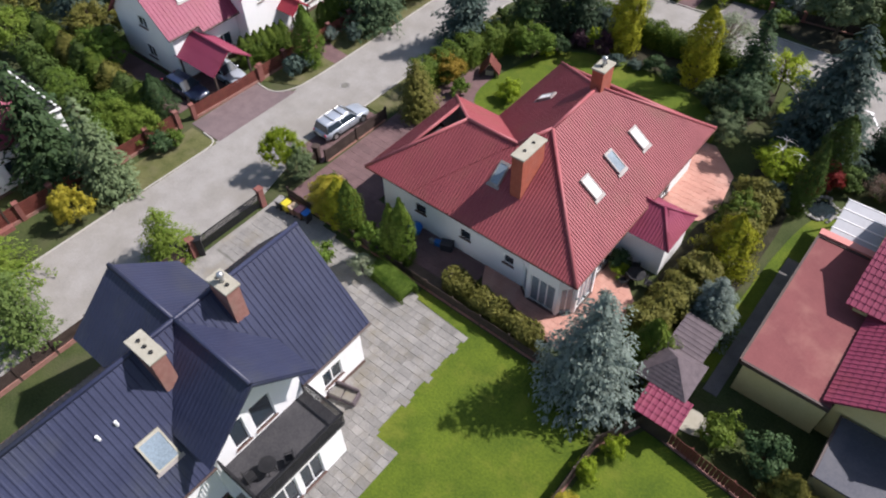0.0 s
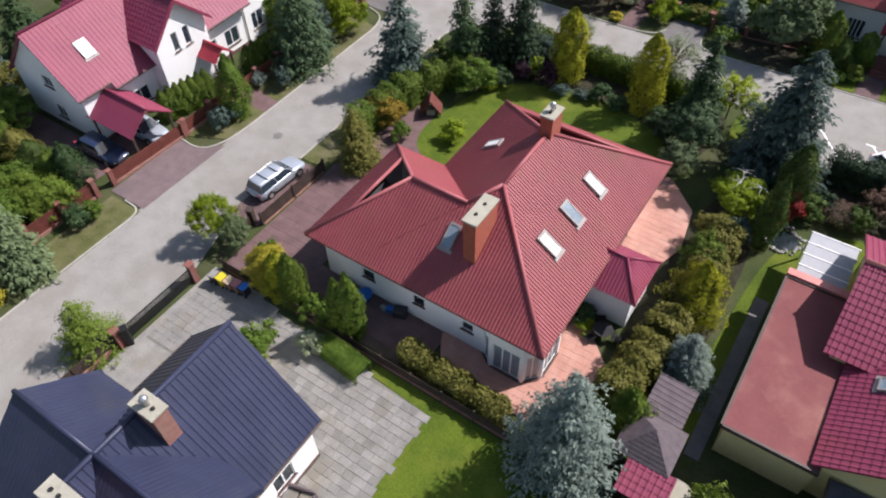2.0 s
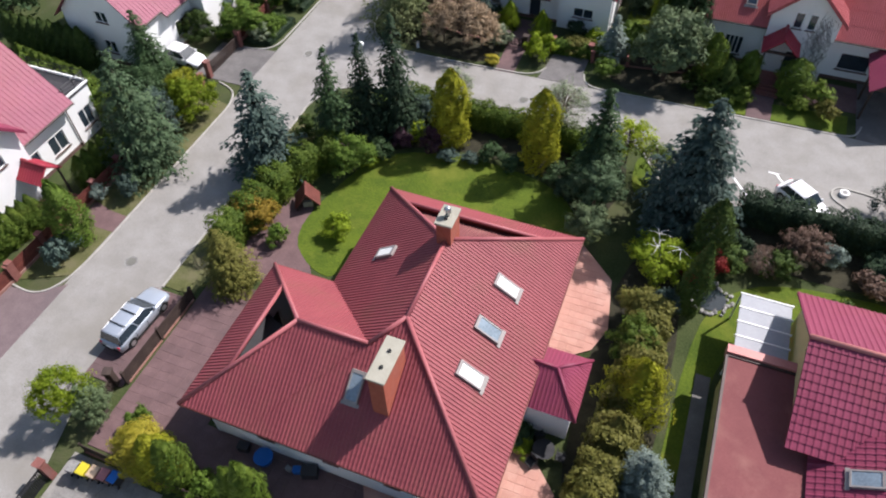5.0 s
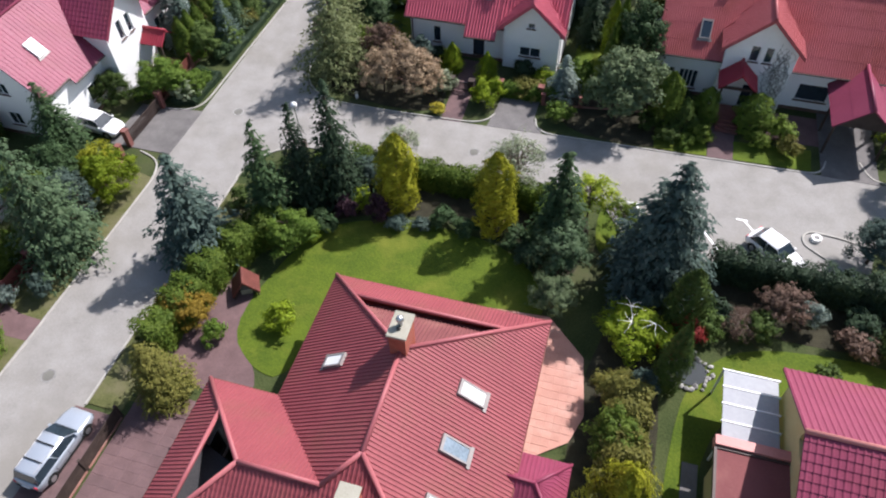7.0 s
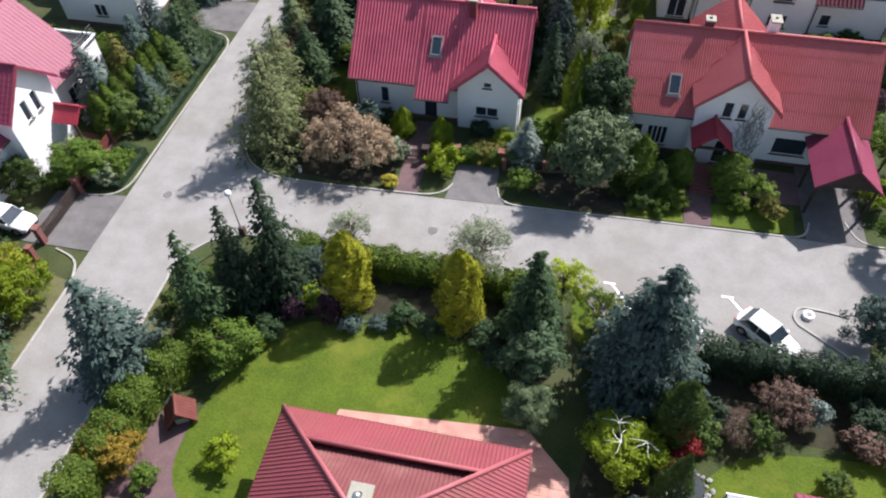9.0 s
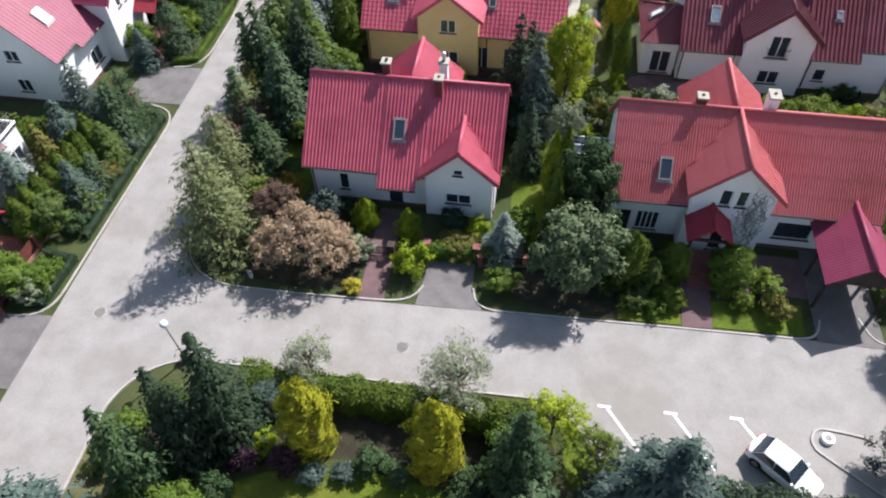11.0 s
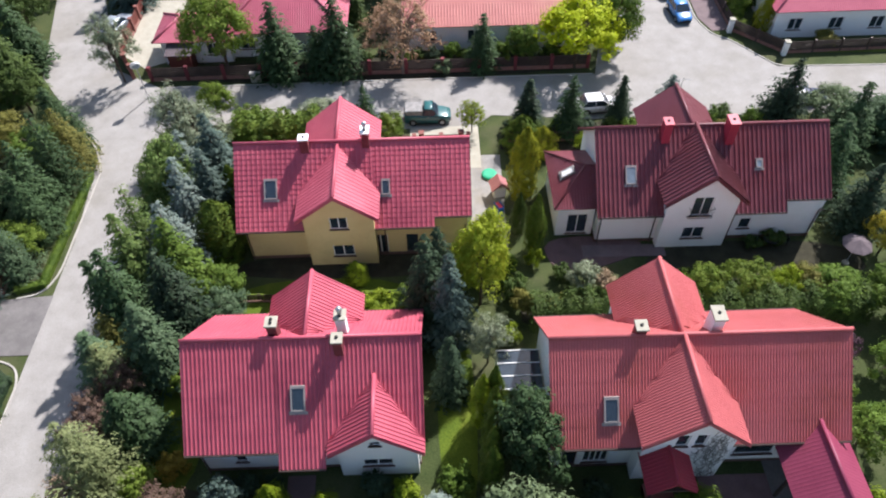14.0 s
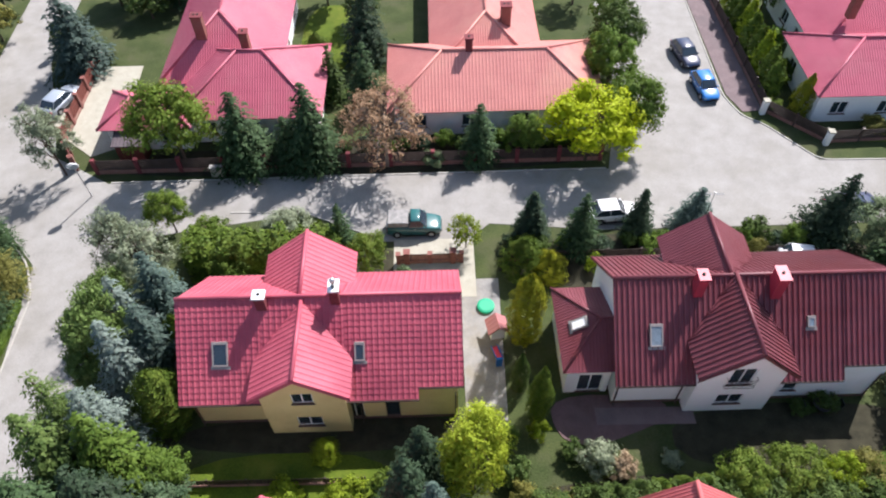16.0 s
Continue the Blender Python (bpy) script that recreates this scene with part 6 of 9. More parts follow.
SIZE = {"spruce": (8, 2.4), "big_spruce": (10, 3.6), "slim_spruce": (8, 1.7), "fat_spruce": (8, 3.6), "thuja": (4, 0.9), "blunt": (4, 0.9), "cone": (4, 1.5), "pine": (7, 2.9), "tree": (6, 2.6), "sparse": (6, 2.6), "bare": (6, 2.6), "larch": (8, 2.8), "bush": (1.8, 1.15), "shrub": (3.6, 2.4)}
KIND_NAME = {"spruce": ("spruce_tree", "tree"), "big_spruce": ("spruce_tree", "tree"), "slim_spruce": ("spruce_tree", "tree"), "fat_spruce": ("spruce_tree", "tree"), "thuja": ("thuja", "shrub"), "blunt": ("thuja", "shrub"), "cone": ("conifer", "tree"), "pine": ("pine_tree", "tree"), "tree": ("tree", "tree"), "sparse": ("tree", "tree"), "bare": ("tree", "tree"), "larch": ("larch_tree", "tree"), "bush": ("bush", "shrub"), "shrub": ("bush", "shrub")}
COLOUR = {"spruce": "dark green", "dark_spruce": "very dark green", "blue": "silver-blue", "blue_green": "blue-green", "pine": "mid-green", "grey_pine": "grey-green", "thuja": "green", "gold": "golden-green", "yellow": "bright yellow", "lime": "yellow-green", "bright_lime": "vivid yellow-green", "leaf": "green", "fresh": "fresh green", "olive": "olive-brown", "pale": "pale grey-green", "larch": "soft green", "soft": "pale olive-green", "blossom": "beige-pink", "brown": "brown", "twig": "light brown", "leaf_dark": "deep green", "red": "crimson", "plum": "dark plum", "amber": "amber", "spring": "light spring-green"}
FORM = {"spruce": "spruce with sweeping boughs", "big_spruce": "tall broad spruce with tiered boughs", "slim_spruce": "slim drooping spruce", "fat_spruce": "broad dense spruce", "thuja": "columnar thuja", "blunt": "blunt-topped columnar thuja", "cone": "broad conical conifer", "pine": "rounded loose-clumped pine", "tree": "leafy domed tree", "sparse": "thin-leaved tree", "bare": "open twiggy tree in early leaf", "larch": "feathery long-boughed larch", "bush": "rounded garden bush", "shrub": "large spreading garden bush"}


def plant(kind, leaf, x, y, h, r, where="in the garden bed", group="", far=False):
    kind = "shrub" if kind == "bush" and r >= 1.9 else kind
    tr, crown = plant_meshes(kind, leaf, 2 if far else random.randrange(2))
    h0, r0 = SIZE[kind]
    name, cat = KIND_NAME[kind]
    ob = empty(name, Matrix.LocRotScale((x, y, 0), Euler((0, 0, random.uniform(0, 6.28))), (r / r0, r / r0, h / h0)), f"{COLOUR[leaf]} {FORM[kind]} {where}", cat, group)
    for nm, me in (("trunk", tr), ("crown", crown)):
        o = new(nm, me)
        o.parent = ob
    return ob


def hedge(pts, w, h, leaf, label, leafsize=0.15, dens=150, box_cut=False):
    """A run of dense shrubs along a polyline: uneven leaf shell over a darker inner mass of the same leaves."""
    C, A, B = [], [], []
    V, F = [], []
    for (xa, ya_), (xb, yb2) in zip(pts, pts[1:]):
        L_ = math.dist((xa, ya_), (xb, yb2))
        d = np.array([xb - xa, yb2 - ya_, 0]) / L_
        sdv = np.array([-d[1], d[0], 0])
        n = int(dens * L_ * 2.0)
        t, q = RNG.uniform(-0.3, L_ + 0.3, n), RNG.uniform(0, 1, n)
        per = q * (2 * h + w)
        u = np.where(per < h, -w / 2, np.where(per < h + w, per - h - w / 2, w / 2))
        z = np.where(per < h, per, np.where(per < h + w, h, 2 * h + w - per))
        if not box_cut:
            wob = 1 + 0.09 * np.sin(t * 2.1 + 0.7) + 0.09 * np.sin(t * 4.7 + 2)
            z = z * wob * (1 - 0.12 * (np.abs(u) / (w / 2)) ** 3)
            u = u * (0.92 + 0.14 * np.sin(t * 3.3))
        C.append(np.array([xa, ya_, 0.05]) + d * t[:, None] + sdv * u[:, None] + np.array([0, 0, 1]) * z[:, None] + RNG.normal(0, 0.03 if box_cut else 0.08, (n, 3)))
        outn = sdv * (u / (w / 2))[:, None] + np.array([0, 0, 1]) * (0.25 + 0.9 * (z > h * 0.85))[:, None]
        _, a, b = faced(None, outn, leafsize * 0.66, n, 0.2 if box_cut else 0.36)
        A.append(a), B.append(b)
        k = len(V)
        wi, hi = (w * 0.48, h * 0.97) if box_cut else (w * 0.36, h * 0.82)
        for tt in (0.1, L_ - 0.1):
            for uu, zz in ((-wi, 0), (-wi, hi * 0.9), (-wi * 0.5, hi), (wi * 0.5, hi), (wi, hi * 0.9), (wi, 0)):
                p = np.array([xa, ya_, 0]) + d * tt + sdv * uu
                V.append((p[0], p[1], zz))
        F += [(k + j, k + j + 1, k + 7 + j, k + 6 + j) for j in range(5)] + [tuple(range(k + 5, k - 1, -1)), tuple(range(k + 6, k + 12))]
    mat = LEAF[leaf]
    root = empty("hedge", pose(0, 0, 0), label, "hedge")
    ob = new("foliage", needles_mesh("foliage", *map(np.concatenate, (C, A, B)), mat))
    ob.parent = root
    mesh_object("inner_growth", V, F, mat, root)
    return root


# west side of the road
for args in (("spruce", "grey_pine", -42.5, 12.9, 8.6, 2.3, "beside the brick fence"), ("spruce", "spruce", -47.2, 11.2, 10.4, 3.5), ("bush", "yellow", -41.7, 9.3, 3.6, 1.9, "by the kerb"),
             ("larch", "larch", -35.2, 1.9, 9.0, 2.6, "outside the fence"), ("larch", "fresh", -33.9, 11.6, 4.6, 2.1, "on the verge by the gate"), ("tree", "lime", -33.9, 22.2, 4.7, 1.9, "at the kerb"), ("shrub", "grey_pine", -32.6, 22.5, 3.4, 1.5, "at the kerb"),
             ("thuja", "leaf", -42.6, 33.0, 5.8, 1.3, "by the entrance"), ("fat_spruce", "pine", -42.5, 41.2, 10.2, 3.2, "on the verge"), ("pine", "blue_green", -44.0, 44.6, 5.0, 2.2, "behind the verge"), ("bush", "lime", -42.7, 47.2, 4.2, 2.7, "by the driveway"), ("bush", "gold", -44.6, 48.6, 3.4, 2.0, "by the driveway"),
             ("bush", "blue_green", -42.6, 30.9, 2.4, 1.4, "on the verge"), ("bush", "blue_green", -42.3, 32.0, 2.2, 1.2, "on the verge"), ("bush", "blue_green", -41.8, 37.8, 2.3, 1.2, "on the verge"), ("bush", "blue", -43.8, 36.6, 1.6, 1.0, "on the verge"),
             ("bush", "leaf", -47.2, 14.8, 3.4, 2.6), ("bush", "fresh", -46.6, 17.4, 3.0, 2.4), ("bush", "leaf", -49.4, 17.2, 3.2, 2.4), ("bush", "spruce", -43.4, 17.6, 1.9, 1.4), ("bush", "leaf", -43.0, 18.9, 1.6, 1.2),
             ("pine", "leaf", -56, 21.5, 5.0, 2.6), ("pine", "olive", -60, 23, 5.0, 3.0), ("spruce", "spruce", -64, 29, 8, 2.8), ("tree", "leaf", -66, 36, 6, 3), ("pine", "leaf", -54, 16.5, 4, 2.4),
             ("pine", "leaf", -45.2, 58.6, 4.0, 2.6, "by the driveway"), ("bush", "pale", -43.4, 58.9, 2.4, 1.7, "by the driveway"), ("bush", "leaf", -43.0, 60.6, 1.6, 1.4), ("bush", "leaf", -46.4, 57.6, 1.6, 1.2),
             ("spruce", "blue", -48.0, 66.6, 6.4, 2.2, "beside the white house"), ("spruce", "blue_green", -46.4, 71.6, 6.0, 2.0), ("spruce", "spruce", -44.4, 75.0, 5.2, 1.9), ("spruce", "blue_green", -43.6, 67.0, 4.6, 1.7), ("pine", "larch", -44.6, 64.6, 4.0, 2.0), ("thuja", "thuja", -45.0, 70.2, 4.2, 1.2), ("thuja", "thuja", -44.9, 72.2, 4.4, 1.2), ("thuja", "thuja", -45.0, 68.2, 4.0, 1.2), ("thuja", "olive", -45.1, 66.4, 3.8, 1.1), ("larch", "spruce", -43.4, 74.2, 6.0, 1.9), ("pine", "olive", -43.0, 69.8, 2.2, 1.4), ("pine", "blue_green", -43.0, 72.6, 2.2, 1.4), ("bush", "leaf", -43.0, 67.0, 1.8, 1.3), ("bush", "spruce", -42.9, 64.8, 1.5, 1.2),
             ("tree", "fresh", -44.2, 88.6, 4.0, 2.0), ("spruce", "blue_green", -46.2, 84.0, 4.0, 1.5), ("pine", "leaf", -47.6, 86.2, 3.4, 1.8), ("larch", "spruce", -44.0, 96.2, 8.0, 2.4), ("spruce", "spruce", -47.8, 93.0, 8.5, 2.6), ("pine", "leaf", -46.4, 98.5, 5, 2.8), ("pine", "olive", -49.5, 100.5, 5, 2.6), ("spruce", "dark_spruce", -53, 98, 9, 3.0), ("spruce", "spruce", -57, 103, 10, 3.0), ("tree", "leaf", -61, 110, 7, 3.5), ("tree", "leaf", -60, 120, 7, 3.5), ("pine", "pine", -58.5, 106, 6, 3.2),
             ("sparse", "pale", -42.9, 110.8, 8.4, 2.9, "at the road junction"), ("spruce", "spruce", -53.2, 114.0, 8.0, 2.8), ("tree", "leaf_dark", -54.8, 119.4, 7.0, 3.2), ("spruce", "leaf_dark", -52.6, 109.4, 8.0, 2.8), ("tree", "leaf", -57.6, 114.6, 7.0, 3.4), ("pine", "leaf_dark", -50.6, 106.4, 6.0, 2.6), ("spruce", "blue_green", -45.6, 126, 9, 3.2)):
    plant(*args)
# rows of clipped columns between the white houses
for k in range(9):
    plant("thuja", "thuja", -59.4 + 0.95 * k, 47.0 - 0.13 * k, 3.4, 0.85, "in a row between the houses", "row of thujas between the houses")
for k in range(9):
    plant("thuja", "leaf_dark", -63.4 + 1.0 * k, 50.0, 4.0, 0.95, "in a row between the houses", "row of thujas between the houses")
for k in range(8):
    plant("thuja", "thuja", -45.5 + 0.16 * k, 63.3 + 1.15 * k, 4.6, 0.95, "in a row along the garden", "row of thujas along the lane garden")
for k in range(8):
    plant("thuja", ("leaf_dark", "thuja", "olive")[k % 3], -62.6 + 2.05 * k, 19.7 + 0.1 * (k % 2), 4.2 - 0.15 * k, 1.35, "in an uneven row by the white house", "round-topped cypresses by the white house")
for args in (("spruce", "blue_green", -62.4, 23.4, 8.0, 2.8), ("tree", "fresh", -65.0, 18.0, 5.0, 3.0), ("tree", "olive", -68.0, 21.5, 6.0, 3.2), ("bush", "fresh", -45.8, 17.8, 3.2, 2.2), ("bush", "fresh", -47.7, 16.9, 3.4, 2.2), ("cone", "spruce", -46.9, 20.4, 4.2, 1.4), ("larch", "fresh", -40.6, 3.0, 6.4, 2.8, "by the brick fence"),
             ("spruce", "spruce", -48.8, 50.2, 6.8, 2.2), ("spruce", "dark_spruce", -55.2, 53.6, 6.4, 2.0), ("bush", "leaf_dark", -48.4, 56.6, 3.4, 2.2), ("spruce", "blue_green", -46.5, 65.4, 6.4, 1.7), ("bush", "leaf", -42.9, 59.6, 2.2, 1.9), ("pine", "spruce", -46.6, 46.6, 5.0, 2.2)):
    plant(*args)
# taller conifers in the gardens west of the lane
for k, (x, y, h, r, lf) in enumerate(((-43.4, 66.8, 3.2, 1.4, "larch"), (-43.3, 69.0, 3.6, 1.5, "pine"), (-43.3, 71.4, 4.4, 1.7, "larch"), (-43.6, 73.8, 5.8, 1.9, "pine"), (-43.8, 76.2, 5.8, 1.9, "spruce"), (-46.6, 75.0, 7.0, 2.1, "blue_green"), (-46.9, 69.4, 5.4, 1.7, "olive"),
                                      (-44.4, 86.6, 5.6, 2.0, "pine"), (-44.0, 90.6, 6.8, 2.2, "spruce"), (-44.8, 93.4, 7.6, 2.2, "spruce"), (-43.8, 98.8, 6.4, 2.3, "olive"), (-45.8, 102.2, 6.0, 2.4, "spruce"))):
    plant(("spruce", "larch", "fat_spruce")[k % 3], lf, x, y, h, r, "by the lane kerb")
# round the large red-roofed house
for args in (("fat_spruce", "blue", -6.5, 20.2, 9.4, 3.3, "beside the lawn"), ("spruce", "spruce", -29.8, 47.5, 9.4, 2.0), ("spruce", "dark_spruce", -28.4, 49.8, 9.3, 1.8), ("spruce", "dark_spruce", -26.4, 51.3, 10.4, 2.2),
             ("spruce", "blue_green", -33.6, 43.8, 9.0, 3.0, "at the kerb"), ("blunt", "gold", -21.9, 51.2, 7.0, 1.4), ("blunt", "gold", -14.9, 51.0, 7.2, 1.35), ("bare", "pale", -23.2, 55.4, 4.4, 2.1, "by the kerb"), ("bare", "pale", -14.4, 55.2, 5.4, 3.0, "by the kerb"),
             ("slim_spruce", "spruce", -10.5, 50.3, 8.8, 2.0), ("pine", "pine", -10.0, 48.4, 5.2, 2.3), ("pine", "grey_pine", -9.8, 45.4, 3.4, 1.8), ("sparse", "spring", -8.8, 53.6, 5.0, 2.2), ("sparse", "fresh", -6.6, 52.2, 4.2, 2.0), ("big_spruce", "blue_green", -3.9, 48.9, 10.8, 3.9, "by the car park"),
             ("blunt", "leaf_dark", -2.1, 45.6, 6.2, 1.15), ("thuja", "leaf_dark", -2.5, 41.6, 6.6, 0.9), ("bush", "red", -1.7, 44.7, 2.8, 1.5), ("bush", "red", -2.4, 43.9, 2.2, 1.2), ("bush", "leaf_dark", -0.6, 45.8, 2.4, 1.6), ("bush", "dark_spruce", 0.2, 47.2, 1.8, 1.5), ("bush", "dark_spruce", 8.4, 48.4, 2.0, 1.7), ("bush", "leaf_dark", 6.4, 44.4, 1.4, 1.2),
             ("bush", "leaf_dark", 2.6, 46.6, 2.2, 1.6), ("bush", "brown", 8.2, 46.8, 1.8, 1.6), ("sparse", "brown", 3.9, 48.2, 3.2, 2.2), ("bush", "blue", 5.6, 48.3, 2.2, 1.3), ("bare", "brown", 1.4, 46.6, 1.9, 1.7),
             ("cone", "gold", -4.3, 33.6, 5.2, 1.9), ("pine", "thuja", -5.0, 36.8, 4.2, 1.9), ("pine", "olive", -5.4, 39.8, 3.4, 1.6), ("cone", "olive", -4.8, 31.0, 3.6, 1.5), ("cone", "olive", -5.4, 26.6, 3.4, 1.4), ("cone", "thuja", -4.6, 24.0, 4.6, 1.5), ("fat_spruce", "blue", -3.1, 28.8, 4.6, 2.1), ("pine", "blue_green", -4.0, 40.4, 3.2, 1.2),
             ("bush", "plum", -25.4, 49.8, 1.8, 1.4), ("bush", "lime", -24.4, 50.6, 1.8, 1.2), ("bush", "lime", -26.8, 46.6, 1.4, 0.9), ("bush", "plum", -22.9, 49.7, 2.8, 1.3), ("bush", "blue_green", -21.5, 49.4, 1.2, 1.2), ("bush", "blue_green", -19.8, 49.8, 1.0, 1.0), ("bush", "spruce", -18.3, 50.6, 1.6, 1.4), ("bush", "spruce", -16.6, 50.2, 1.3, 1.2), ("bush", "spruce", -13.2, 50.0, 1.5, 1.5), ("bush", "dark_spruce", -12.2, 48.8, 1.8, 1.4), ("pine", "leaf", -27.8, 45.8, 3.6, 2.2), ("bush", "spruce", -26.4, 47.8, 1.8, 1.3), ("pine", "blue_green", -24.9, 53.0, 3.0, 1.6), ("bush", "leaf", -11.4, 52.8, 2.4, 1.8),
             ("bush", "lime", -25.8, 39.6, 1.9, 1.5, "on the lawn"), ("bush", "amber", -31.8, 38.6, 3.0, 2.3), ("bush", "leaf_dark", -32.9, 48.6, 1.8, 1.4), ("bush", "leaf", -32.4, 50.8, 1.6, 1.4), ("bush", "leaf_dark", -30.8, 52.6, 1.7, 1.5), ("bush", "leaf", -28.6, 53.8, 1.6, 1.4), ("fat_spruce", "olive", -30.4, 33.4, 5.4, 2.0, "beside the drive"), ("bush", "leaf", -29.4, 37.6, 1.8, 1.1),
             ("thuja", "thuja", -21.9, 20.9, 5.2, 0.8), ("thuja", "thuja", -21.1, 21.1, 6.0, 0.9), ("blunt", "yellow", -28.1, 21.3, 3.5, 1.35), ("thuja", "gold", -26.9, 21.1, 4.2, 1.2), ("thuja", "thuja", -25.8, 21.0, 4.8, 1.0), ("bush", "leaf", -29.6, 22.8, 1.8, 1.2), ("bush", "leaf", -24.2, 20.9, 1.8, 1.2), ("bush", "leaf", -22.9, 20.7, 1.6, 1.1),
             ("bush", "pale", -22.6, 18.6, 2.0, 1.2, "by the slab terrace"), ("bush", "leaf", -25.2, 16.9, 2.6, 1.8, "by the slab terrace"), ("bush", "fresh", -24.3, 15.9, 1.6, 1.0, "by the slab terrace"), ("bush", "lime", -9.4, 29.0, 1.0, 0.9), ("bush", "spruce", -9.9, 29.6, 1.4, 1.2),
             ("bush", "fresh", 0.8, 21.9, 2.8, 1.6), ("bush", "spruce", 3.2, 22.4, 2.6, 1.8), ("cone", "olive", 4.9, 20.9, 3.0, 1.2), ("cone", "olive", 6.5, 20.6, 3.0, 1.2), ("cone", "thuja", 8.2, 20.4, 2.8, 1.2), ("bush", "lime", -3.8, 16.0, 1.5, 1.0), ("bush", "yellow", -3.6, 13.6, 1.4, 1.1), ("bush", "lime", -3.2, 18.0, 1.6, 0.9), ("bush", "leaf", -4.6, 22.9, 2.0, 1.2)):
    plant(*args)
